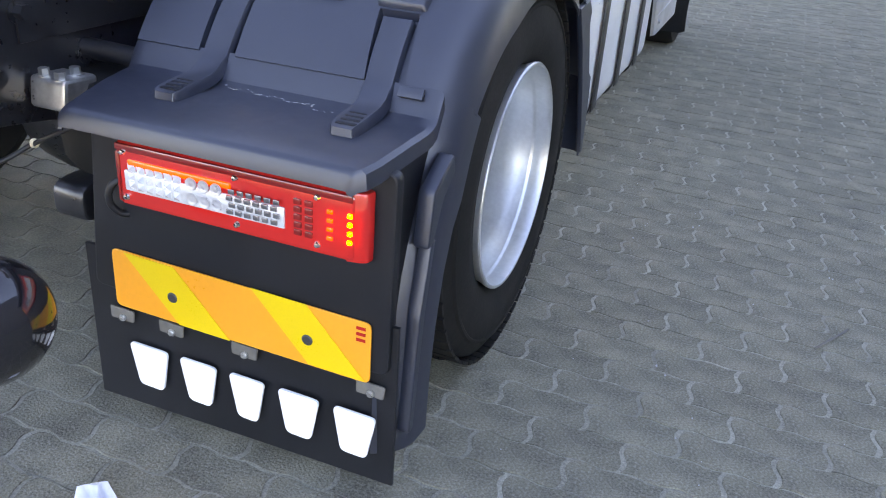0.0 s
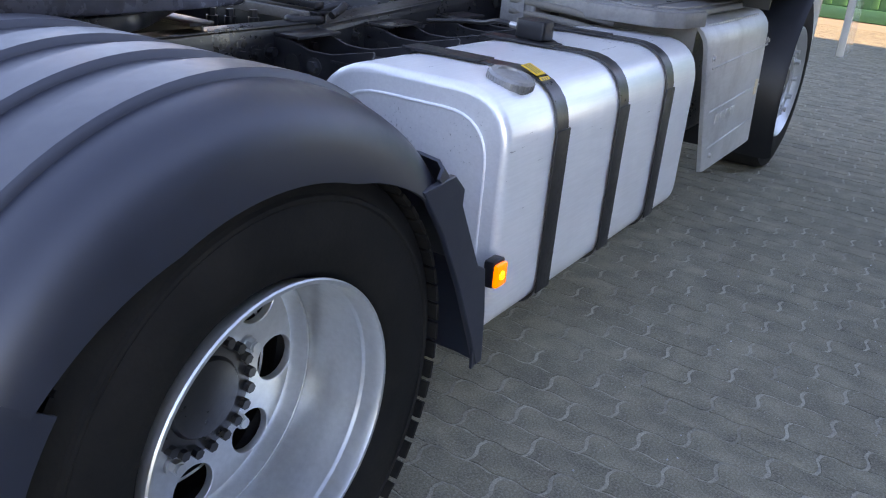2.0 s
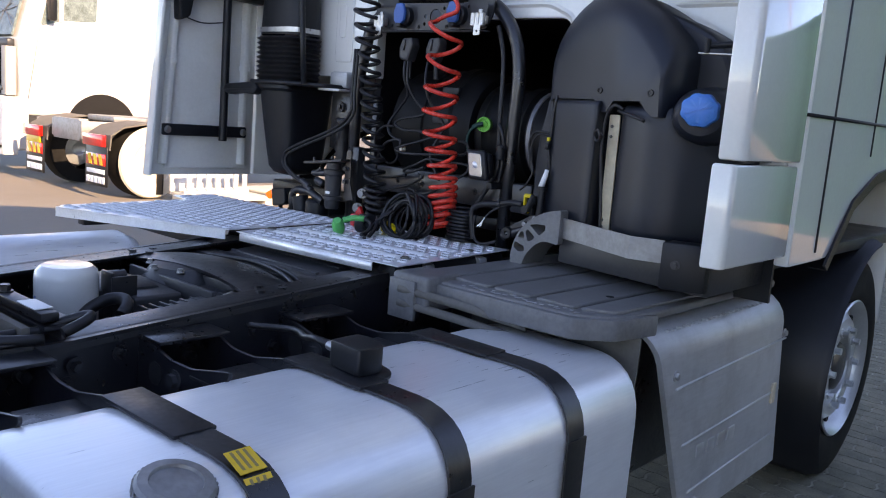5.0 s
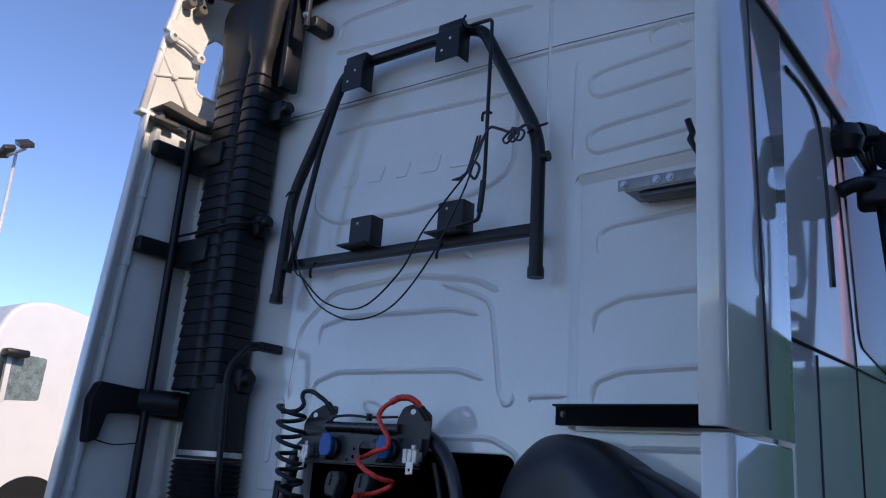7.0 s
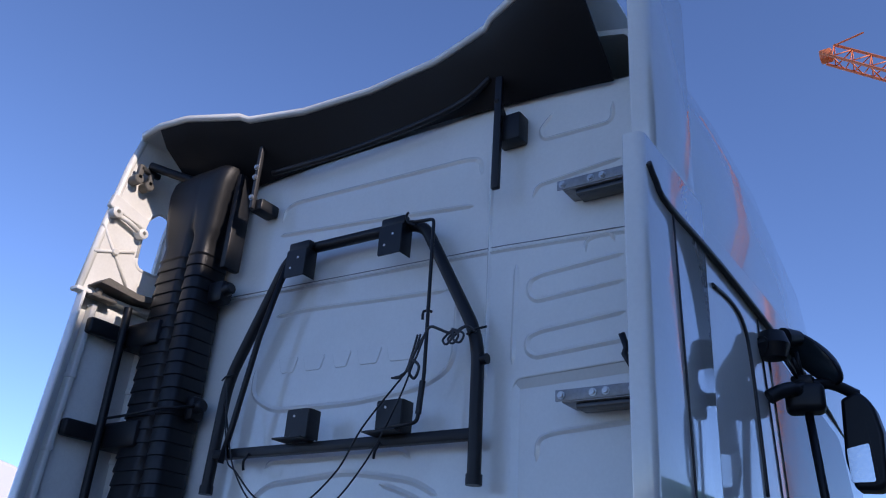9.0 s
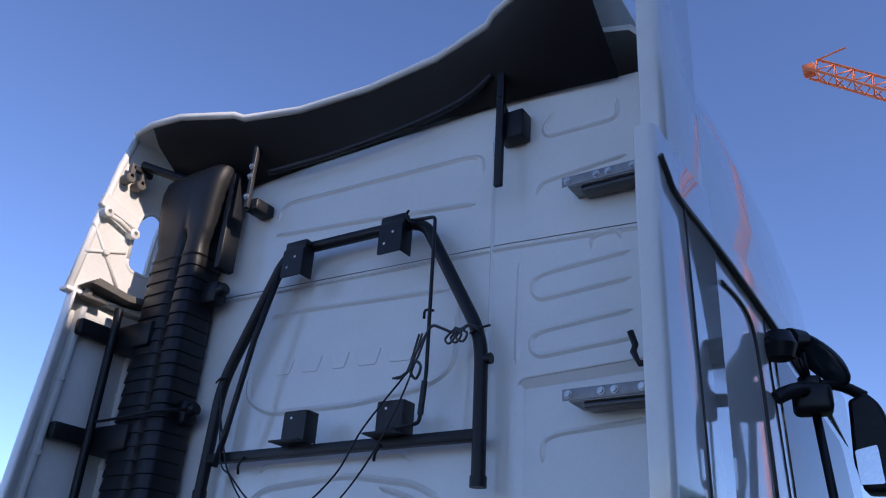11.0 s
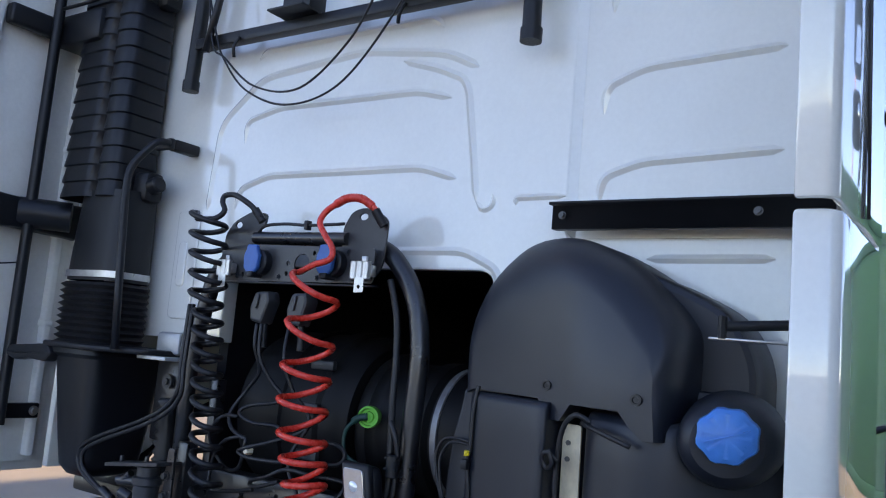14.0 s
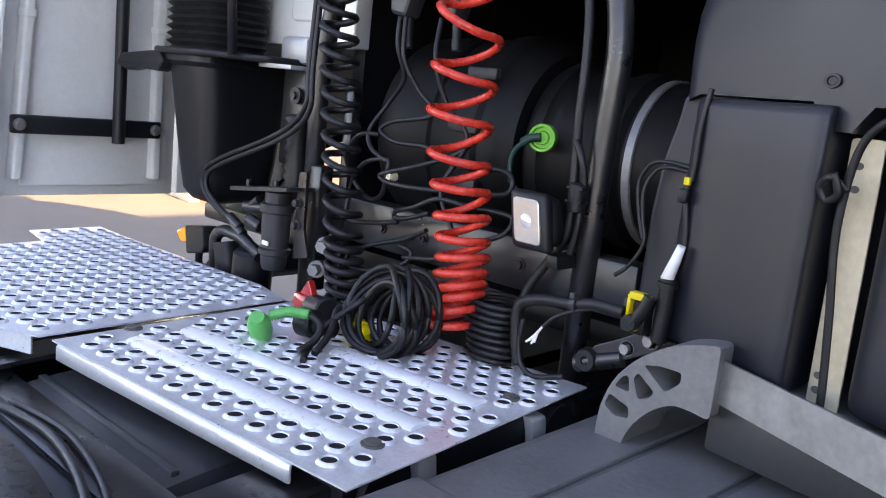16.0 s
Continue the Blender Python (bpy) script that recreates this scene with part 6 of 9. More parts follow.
# ---- fittings on the rear wall ----
def wall_fittings():
    b = part("wall_rail", prism([(2.995, 1.915), (2.995, 1.966), (2.975, 1.966), (2.975, 1.972), (3.074, 1.972), (3.074, 1.967), (3.0, 1.967), (3.0, 1.920), (3.02, 1.920), (3.02, 1.915)], "x", 0.665, 1.235), BLACK, truck, "black steel channel rail")
    for x in (0.69, 1.10):
        part("rail_bolt", bolt((x, 2.995, 1.945), (0, -1, 0), 0.006, 0.005), FRAME, b)
    # carrier frame
    Y = 2.99
    r = 0.022
    f = part("carrier_frame", join(
        tube(rpoly([(-0.618, Y, 2.375), (-0.600, Y, 2.80), (-0.37, Y, 3.27), (-0.30, Y, 3.31), (0.26, Y, 3.30), (0.325, Y, 3.27), (0.572, Y, 2.82), (0.580, Y, 2.365)], 0.09, 6, closed=False), r, 14),
        box(-0.60, 0.58, Y - 0.018, Y + 0.018, 2.49, 2.525, 0.004)), BLACK, truck, "black tubular carrier frame bolted to the rear wall")
    for p in ((-0.618, Y, 2.375), (0.580, Y, 2.365)):
        part("tube_cap", cyl((p[0], p[1], p[2] - 0.012), (p[0], p[1], p[2] + 0.02), 0.026, 14), BLACK, f)
    for x, z in ((-0.135, 2.53), (0.275, 2.525), (-0.265, 3.295), (0.205, 3.295)):
        low = z < 3
        h0, h1 = (z, z + 0.105) if low else (z - 0.125, z - 0.008)
        face = prism(rpoly([(x - 0.052, h0), (x + 0.052, h0), (x + 0.052, h1), (x - 0.052, h1)], 0.008, 3), "y", Y - 0.058, Y - 0.053, 0.001)
        flange = box(x + 0.047, x + 0.052, Y - 0.053, Y + 0.005, h0, h1, 0.001)
        lip = box(x - 0.085, x + 0.05, Y - 0.085, Y - 0.01, z - 0.004, z + 0.002, 0.001) if low else box(x - 0.055, x + 0.055, Y - 0.05, Y - 0.015, z - 0.01, z + 0.03, 0.008)
        pl = part("angle_plate", join(face, flange, lip), BLACK, f, "black steel angle plate")
        for k in range(2 if not low else 1):
            zh, xh = (z + 0.08, x - 0.015) if low else (z - 0.045 - 0.04 * k, x + 0.012 - 0.035 * k)
            part("plate_hole", cyl((xh, Y - 0.0595, zh), (xh, Y - 0.052, zh), 0.005, 8), WHITEPRINT, pl)
    part("inner_strut", tube([(-0.53, Y - 0.03, 2.47), (-0.50, Y - 0.03, 2.60), (-0.43, Y - 0.03, 2.95), (-0.345, Y - 0.02, 3.26)], 0.012, 8), BLACK, f)
    part("inner_rod", tube(rpoly([(0.24, Y - 0.06, 2.53), (0.395, Y - 0.06, 2.545), (0.405, Y - 0.055, 2.70), (0.40, Y - 0.06, 3.265), (0.30, Y - 0.04, 3.285)], 0.018, 4, closed=False), 0.0065, 8), BLACK, f)
    part("rod_grip", cyl((0.397, Y - 0.06, 2.57), (0.403, Y - 0.057, 2.68), 0.010, 10, 0.002), HOSE, f)
    for pts in ([(0.30, Y - 0.03, 3.275), (0.27, Y - 0.04, 3.29), (0.262, Y - 0.045, 3.315), (0.275, Y - 0.05, 3.325)], [(0.37, Y - 0.04, 2.90), (0.38, Y - 0.05, 2.925), (0.41, Y - 0.045, 2.92)], [(-0.41, Y - 0.02, 2.44), (-0.405, Y - 0.03, 2.47), (-0.395, Y - 0.02, 2.50)], [(0.20, Y - 0.02, 2.45), (0.21, Y - 0.03, 2.47), (0.22, Y - 0.02, 2.50)]):
        part("wire_hook", tube(pts, 0.005, 6, 3), BLACK, f)
    part("side_stub", cyl((0.585, Y, 2.745), (0.61, Y, 2.745), 0.018, 12), BLACK, f)
    # rope and loose leads
    part("rope_tie", tube([(0.58, Y - 0.03, 2.83), (0.55, Y - 0.04, 2.85), (0.50, Y - 0.05, 2.83), (0.46, Y - 0.06, 2.845), (0.42, Y - 0.06, 2.86), (0.395, Y - 0.06, 2.83), (0.36, Y - 0.06, 2.77), (0.345, Y - 0.06, 2.72), (0.37, Y - 0.06, 2.69), (0.385, Y - 0.06, 2.73), (0.35, Y - 0.06, 2.76)], 0.005, 6, 5), GREYFRAME, f, "grey cord knotted to the frame")
    for k in range(3):
        part("rope_loop", tube([(0.50 + 0.02 * k, Y - 0.05, 2.84), (0.47 + 0.02 * k, Y - 0.055, 2.81), (0.49 + 0.025 * k, Y - 0.06, 2.79), (0.51 + 0.02 * k, Y - 0.055, 2.82), (0.50, Y - 0.05, 2.845)], 0.004, 6, 4), GREYFRAME, f)
    for off in (0.0, 0.018, 0.03):
        part("rope_tail", tube([(0.40 - off, Y - 0.06, 2.84), (0.36 - off, Y - 0.06, 2.74 - off), (0.31 - off, Y - 0.065, 2.70)], 0.004, 6, 4), GREYFRAME, f)
    part("loose_lead", tube([(0.36, Y - 0.06, 2.74), (0.33, Y - 0.08, 2.62), (0.22, Y - 0.08, 2.43), (0.06, Y - 0.07, 2.285), (-0.13, Y - 0.06, 2.255), (-0.31, Y - 0.05, 2.32), (-0.43, Y - 0.04, 2.43), (-0.49, Y - 0.03, 2.52), (-0.56, Y - 0.03, 2.70)], 0.0032, 6, 8), HOSE, f, "thin black lead hanging in a loop")
    part("loose_lead", tube([(0.32, Y - 0.06, 2.70), (0.19, Y - 0.08, 2.54), (0.09, Y - 0.075, 2.40), (-0.08, Y - 0.065, 2.295), (-0.27, Y - 0.055, 2.325), (-0.42, Y - 0.045, 2.43), (-0.50, Y - 0.035, 2.50), (-0.57, Y - 0.03, 2.78)], 0.0032, 6, 8), HOSE, f)
    for p in ((-0.585, 2.80), (0.57, 2.83)):
        part("cable_tie", tube([(p[0] - 0.03, Y - 0.02, p[1]), (p[0], Y - 0.032, p[1] + 0.008), (p[0] + 0.05, Y - 0.03, p[1] + 0.012)], 0.004, 6), BLACK, f)
    # spoiler stays
    part("spoiler_stay", join(box(0.605, 0.635, 2.965, 2.985, 3.35, 3.94, 0.004), box(0.60, 0.70, 2.99, 3.058, 3.55, 3.66, 0.008), tube([(0.615, 2.97, 3.72), (0.63, 3.02, 3.62)], 0.014, 8)), BLACK, truck, "black steel spoiler stay")
    lt = part("spoiler_stay", box(-0.600, -0.580, 2.93, 2.95, 3.55, 3.96, 0.004), GREYFRAME, truck, "scuffed dark steel spoiler stay")
    for z in (3.93, 3.88, 3.75, 3.70, 3.60):
        part("stay_bolt", bolt((-0.59, 2.93, z), (0, -1, 0), 0.009, 0.008), STEEL, lt)
    part("stay_foot", box(-0.615, -0.545, 2.95, 3.058, 3.545, 3.60, 0.01), BLACK, lt)
    part("spoiler_hose", tube([(-0.55, 2.99, 3.74), (-0.2, 3.0, 3.735), (0.2, 3.0, 3.75), (0.45, 2.99, 3.78), (0.58, 2.97, 3.83)], 0.013, 8, 6), HOSE, truck)


wall_fittings()


# ---- air intake stack ----
def intake():
    def ring(z, x0, x1, y0, y1, groove=0.035):
        m = (x0 + x1) / 2
        pts = rpoly([(x0, y1), (x0, y0), (m + 0.025, y0), (m + 0.045, y0 + groove), (m + 0.065, y0), (x1, y0), (x1, y1)], [0.03, 0.06, 0.02, 0.01, 0.02, 0.06, 0.03], 4)
        return [(x, y, z) for x, y in pts]
    rows = []
    def add(z, g=0.0, x0=-1.09, x1=-0.795, y0=2.885, y1=3.04):
        rows.append(ring(z, x0 - g, x1 + g, y0 - g, y1))
    z = 2.02
    while z < 3.34:
        add(z, 0.010)
        add(z + 0.048, 0.004)
        add(z + 0.052, 0.010)
        z += 0.054
    # smooth head, leaning forwards
    add(3.36, 0.006)
    add(3.44, 0.0)
    head = [(3.47, -1.10, -0.78, 2.882), (3.50, -1.105, -0.775, 2.88), (3.60, -1.11, -0.755, 2.868), (3.70, -1.11, -0.735, 2.862), (3.755, -1.10, -0.722, 2.868), (3.785, -1.075, -0.725, 2.885), (3.797, -1.03, -0.76, 2.92), (3.80, -0.99, -0.82, 2.96)]
    for zz, a, b, c in head:
        rows.append(ring(zz, a, b, c, 3.04, 0.03 if zz < 3.5 else 0.001))
    for r in rows:
        r.append(r[0])
    bm = grid(rows)
    st = part("air_intake", bm, BLACK, truck, "ribbed black plastic air intake stack", 50)
    part("stack_cap", prism([(p[0], p[1]) for p in rows[-1][:-1]], "z", 3.794, 3.801), BLACK, st)
    # bellows and band
    def rr(z, g):
        return [(x, y, z) for x, y in rpoly([(-1.0 - g, 3.04), (-1.0 - g, 2.88 - g), (-0.73 + g, 2.88 - g), (-0.73 + g, 3.04)], 0.06, 4)]
    rows2, z, k = [], 1.55, 0
    while z < 1.76:
        rows2.append(rr(z, 0.012 if k % 2 else 0.0))
        z += 0.010
        k += 1
    for r in rows2:
        r.append(r[0])
    part("bellows", grid(rows2), HOSE, st, "black rubber bellows", 60)
    rows3 = [rr(1.755, 0.0), rr(1.90, -0.005), rr(2.04, -0.012)]
    for r in rows3:
        r.append(r[0])
    part("stack_neck", grid(rows3), BLACK, st)
    bnd = [rr(1.765, 0.005), rr(1.785, 0.005)]
    for r in bnd:
        r.append(r[0])
    part("clamp_band", grid(bnd, 0.003), STEEL, st, "bright steel clamp band")
    # funnel below
    def fr(z, x0, x1, y0, y1, r=0.05):
        q = [(x, y, z) for x, y in rpoly([(x0, y1), (x0, y0), (x1, y0), (x1, y1)], r, 5)]
        return q + q[:1]
    fn = part("intake_funnel", grid([fr(1.548, -0.955, -0.72, 2.838, 3.13), fr(1.53, -0.957, -0.718, 2.836, 3.13), fr(1.518, -0.943, -0.728, 2.852, 3.12), fr(1.40, -0.925, -0.732, 2.86, 3.11), fr(1.28, -0.905, -0.738, 2.868, 3.10), fr(1.20, -0.892, -0.746, 2.876, 3.09), fr(1.175, -0.875, -0.76, 2.892, 3.07), fr(1.165, -0.84, -0.79, 2.93, 3.03, 0.02)]), BLACK, truck, "black plastic tapered intake box", 45)
    part("funnel_shelf", prism(rpoly([(-0.97, 2.825), (-0.72, 2.82), (-0.58, 2.92), (-0.55, 3.05), (-0.97, 3.13)], 0.03), "z", 1.545, 1.562, 0.006), BLACK, fn)
    part("latch_arm", prism(rpoly([(-1.165, 1.506), (-1.14, 1.535), (-0.93, 1.552), (-0.90, 1.525), (-0.93, 1.496), (-1.03, 1.500), (-1.10, 1.49)], 0.010), "y", 2.825, 2.865, 0.006), BLACK, fn)
    part("stack_pipe", tube(rpoly([(-0.632, 2.855, 1.555), (-0.658, 2.855, 1.79), (-0.681, 2.855, 2.02), (-0.684, 2.86, 2.10), (-0.640, 2.91, 2.185), (-0.63, 2.95, 2.19)], 0.06, 6, closed=False), 0.0115, 12), BLACK, truck, "black pipe stay beside the stack")
    part("pipe_bracket", box(-0.70, -0.62, 2.945, 2.965, 2.17, 2.205, 0.006), BLACK, truck)
    part("pipe_bracket", box(-0.655, -0.62, 2.965, 3.058, 2.17, 2.205, 0.006), BLACK, truck)
    for z, x in ((3.20, -0.70), (2.70, -0.74), (2.06, -0.72)):
        part("stack_clip", join(box(-0.80, x, 2.95, 3.02, z - 0.05, z + 0.05, 0.02), cyl((x - 0.01, 2.975, z), (x + 0.035, 2.975, z + 0.01), 0.026, 14, 0.006)), BLACK, st)
    part("stack_flange", box(-0.735, -0.70, 2.94, 3.03, 3.30, 3.76, 0.010), BLACK, st)


intake()


# ---- black moulded tank behind the cab ----
def moulded(x0, x1, z0, z1, y0, y1, r=0.035, chamfer=0.0):
    """A moulded block with a soft rim; chamfer: how far the upper right corner falls back."""
    def marks(a, b):
        e = [a + r * f for f in (0, 0.08, 0.25, 0.55, 1.0)]
        return e + list(np.linspace(a + r, b - r, 7)[1:-1]) + [b - (q - a) for q in reversed(e)]
    fall = lambda d: r * (1 - math.sqrt(max(0.0, 1 - (1 - min(1.0, d / r)) ** 2)))
    rows = []
    xs, zs = marks(x0, x1), marks(z0, z1)
    for j, z in enumerate([zs[0]] + zs + [zs[-1]]):
        row = []
        for i, x in enumerate([xs[0]] + xs + [xs[-1]]):
            rim = j in (0, len(zs) + 1) or i in (0, len(xs) + 1)
            y = y0 + fall(min(x - x0, x1 - x)) + fall(min(z - z0, z1 - z)) + chamfer * max(0.0, (x - x0) / (x1 - x0) - 0.45)
            row.append((x, y1 if rim else min(y, y1), z))
        rows.append(row)
    return grid(rows)


def moulded_tank():
    # upper hood: flat slanted front, facets falling back to the cab
    face = lambda x: 2.723 + 0.47 * (1 - x)
    front = [(0.533, 1.557), (0.534, 1.635), (0.600, 1.672), (0.690, 1.717), (0.795, 1.757), (0.838, 1.769), (0.905, 1.733), (0.962, 1.679), (1.007, 1.630), (1.012, 1.58), (1.020, 1.513)]
    outer = [(0.490, 3.0, 1.54), (0.485, 3.01, 1.69), (0.530, 3.0, 1.795), (0.625, 2.97, 1.868), (0.725, 2.94, 1.886), (0.818, 2.909, 1.869), (0.925, 2.858, 1.815), (0.985, 2.83, 1.765), (1.036, 2.806, 1.705), (1.042, 2.806, 1.634), (1.037, 2.81, 1.513)]
    low = [(0.995, 1.512), (0.966, 1.531), (0.941, 1.554), (0.826, 1.553), (0.800, 1.520), (0.760, 1.520), (0.738, 1.556)]
    fl, ol = spline([(x, face(x), z) for x, z in front], 4), spline(outer, 4)
    bm, rings = bmesh.new(), []
    for k in range(8):
        u, ring = k / 7, []
        for f, o in zip(fl, ol):
            f, o = Vector(f), Vector(o)
            c = f.lerp(o, 0.80)
            c.y = f.y + 0.15 * (o.y - f.y)
            ring.append(bm.verts.new((1 - u) ** 2 * f + 2 * u * (1 - u) * c + u * u * o))
        rings.append(ring)
    rings.append([bm.verts.new((o[0], 3.05, o[2])) for o in ol])
    rl = [bm.verts.new((x, face(x), z)) for x, z in low]
    rf = rings[0]
    under = [rf[-1]] + rl + [rf[0]]
    rings_low = [bm.verts.new((v.co.x, v.co.y + 0.06, v.co.z)) for v in under]
    for ra, rc in list(zip(rings, rings[1:])) + [(under, rings_low)]:
        for q in range(len(ra) - 1):
            bm.faces.new((ra[q], ra[q + 1], rc[q + 1], rc[q]))
    bm.faces.new(rf + rl)
    bmesh.ops.recalc_face_normals(bm, faces=bm.faces)
    bmesh.ops.triangulate(bm, faces=[f for f in bm.faces if len(f.verts) > 4])
    t = part("additive_tank", bm, TANKBLACK, truck, "black moulded plastic tank with a blue cap")
    shoulder = part("tank_shoulder", prism(rpoly([(0.86, 1.20), (0.862, 1.836), (0.99, 1.79), (1.09, 1.74), (1.138, 1.66), (1.138, 1.20)], [0.03, 0.03, 0.1, 0.09, 0.09, 0.02]), "y", 2.885, 3.04, 0.015), TANKBLACK, t)
    # lower halves with the strap gap between them
    part("tank_half", moulded(0.653, 0.832, 1.17, 1.552, 2.680, 3.0, 0.016), TANKBLACK, t)
    part("tank_half", moulded(0.890, 1.195, 1.17, 1.545, 2.713, 3.0, 0.030, 0.26), TANKBLACK, t)
    part("tank_back", box(0.70, 1.12, 2.80, 3.02, 1.18, 1.60, 0.01), TANKBLACK, t)
    for x, z in ((0.820, 1.583), (0.985, 1.577)):
        part("hood_screw", join(lathe([(0.0105, 0.002), (0.0095, -0.004), (0.006, -0.004), (0.005, -0.002), (0, -0.002)], "y", (x, 2.706, z), 16)), BLACK, t)
    part("cap_boss", lathe([(0.082, 0.10), (0.074, 0.0), (0.064, -0.030), (0.052, -0.044), (0.04, -0.046), (0.0, -0.046)], "y", (0, 0, 0), 32), TANKBLACK, t).data.transform(Matrix.Translation((1.125, 2.715, 1.525)) @ Matrix.Rotation(radians(10), 4, "Z"))
    cap = lathe([(0.042, 0.0), (0.044, -0.012), (0.042, -0.03), (0.034, -0.036), (0, -0.036)], "y", (0, 0, 0), 36)
    for v in cap.verts:
        r = math.hypot(v.co.x, v.co.z)
        if r > 0.037:
            k = 1 + 0.045 * math.cos(8 * math.atan2(v.co.z, v.co.x))
            v.co.x *= k
            v.co.z *= k
    cap = join(cap, box(-0.033, 0.033, -0.0385, -0.034, -0.0012, 0.0012, 0.0004))
    cp = part("tank_cap", cap, BLUEP, t, "bright blue screw cap")
    cp.data.transform(Matrix.Translation((1.134, 2.672, 1.538)) @ Matrix.Rotation(radians(10), 4, "Z") @ Matrix.Rotation(radians(-20), 4, "Y"))
    # strap in the gap with its lead
    part("tank_strap", prism(rpoly([(0.846, 1.155), (0.882, 1.155), (0.878, 1.515), (0.842, 1.515)], 0.006), "y", 2.742, 2.748, 0.001), CREAM, t, "cream painted steel strap with rust marks")
    for z in (1.48, 1.45, 1.20, 1.18):
        part("strap_hole", cyl((0.855, 2.7395, z), (0.855, 2.743, z), 0.005, 8), BROWN, t)
    part("tank_lead", tube([(0.92, 2.68, 1.53), (0.895, 2.67, 1.538), (0.868, 2.68, 1.50), (0.858, 2.69, 1.40), (0.866, 2.70, 1.28), (0.872, 2.705, 1.17), (0.868, 2.69, 1.135), (0.850, 2.68, 1.14), (0.846, 2.69, 1.155)], 0.0048, 8, 7), HOSE, t)
    part("lead_knot", tube([(0.862, 2.685, 1.45), (0.848, 2.67, 1.465), (0.836, 2.675, 1.452), (0.843, 2.68, 1.435), (0.856, 2.675, 1.445), (0.85, 2.67, 1.47)], 0.0045, 8, 5), HOSE, t)
    part("lead_tail", tube([(0.90, 2.69, 1.525), (0.94, 2.68, 1.515), (0.985, 2.69, 1.50)], 0.0045, 8, 4), HOSE, t)
    part("side_stay", join(cyl((1.10, 2.76, 1.712), (1.24, 2.76, 1.725), 0.009, 10), cyl((1.10, 2.745, 1.690), (1.10, 2.745, 1.728), 0.007, 8)), BLACK, t)
    part("stay_plate", box(1.08, 1.24, 2.742, 2.772, 1.688, 1.692, 0.001), STEEL, t)
    # bracket below
    br = part("tank_bracket", join(box(0.752, 1.0, 2.655, 2.661, 1.128, 1.190, 0), box(1.0, 1.09, 2.655, 2.661, 1.128, 1.190, 0), box(0.752, 1.0, 2.661, 3.0, 1.155, 1.162, 0.001)), GALV, truck, "dull galvanised tank bracket")
    part("bracket_front", box(1.09, 1.205, 2.640, 2.70, 1.06, 1.19, 0.008), BLACK, br)
    part("bracket_end", box(1.175, 1.21, 2.66, 3.05, 1.05, 1.19, 0.01), GREYFRAME, br)
    part("bracket_bolt", bolt((1.13, 2.640, 1.13), (0, -1, 0), 0.008, 0.006), GREYFRAME, br)
    part("bracket_beam", box(0.756, 1.20, 2.662, 3.02, 1.050, 1.127, 0.006), GREYFRAME, br)
    # the tank's back slants away from the cab corner
    for ob in (br, *t.children, *br.children):
        if ob == shoulder:
            continue
        for v in ob.data.vertices:
            if v.co.x < 1.0:
                v.co.x = 1.0 + (v.co.x - 1.0) * 1.33
                v.co.y += (1.0 - v.co.x) * 0.47
            elif v.co.x > 1.02 and not ob.name.startswith("tank_half"):
                v.co.y += (v.co.x - 1.02) * 0.35
            v.co.y += 0.018
    part("tank_flank", prism(rpoly([(0.62, 1.564), (0.515, 1.564), (0.494, 1.555), (0.488, 1.514), (0.472, 1.445), (0.464, 1.356), (0.463, 1.16), (0.62, 1.16)], 0.012), "y", 2.965, 3.03, 0.008), TANKBLACK, t)
    # grey wing end with cut-outs
    rim = rpoly([(0.519, 0.96), (0.515, 1.033), (0.519, 1.078), (0.537, 1.124), (0.573, 1.165), (0.618, 1.194), (0.66, 1.208), (0.692, 1.214), (0.692, 1.105), (0.66, 1.110), (0.634, 1.110), (0.603, 1.092), (0.575, 1.058), (0.562, 1.027), (0.556, 0.96)], [0.004, 0.05, 0.05, 0.05, 0.05, 0.05, 0.05, 0.01, 0.01, 0.03, 0.03, 0.03, 0.03, 0.03, 0.004], 3)
    cuts = [rpoly(q, 0.005, 3) for q in ([(0.525, 1.074), (0.531, 1.094), (0.566, 1.083), (0.569, 1.066), (0.545, 1.062)], [(0.538, 1.108), (0.549, 1.127), (0.559, 1.131), (0.564, 1.106)], [(0.567, 1.130), (0.574, 1.140), (0.603, 1.119), (0.598, 1.108), (0.579, 1.100)], [(0.581, 1.154), (0.606, 1.160), (0.641, 1.160), (0.641, 1.144), (0.620, 1.124)])]
    part("wing_end", holed(rim, cuts, 2.80, 0.12), PLATFORM, truck, "grey plastic wing end with cut-outs")


moulded_tank()

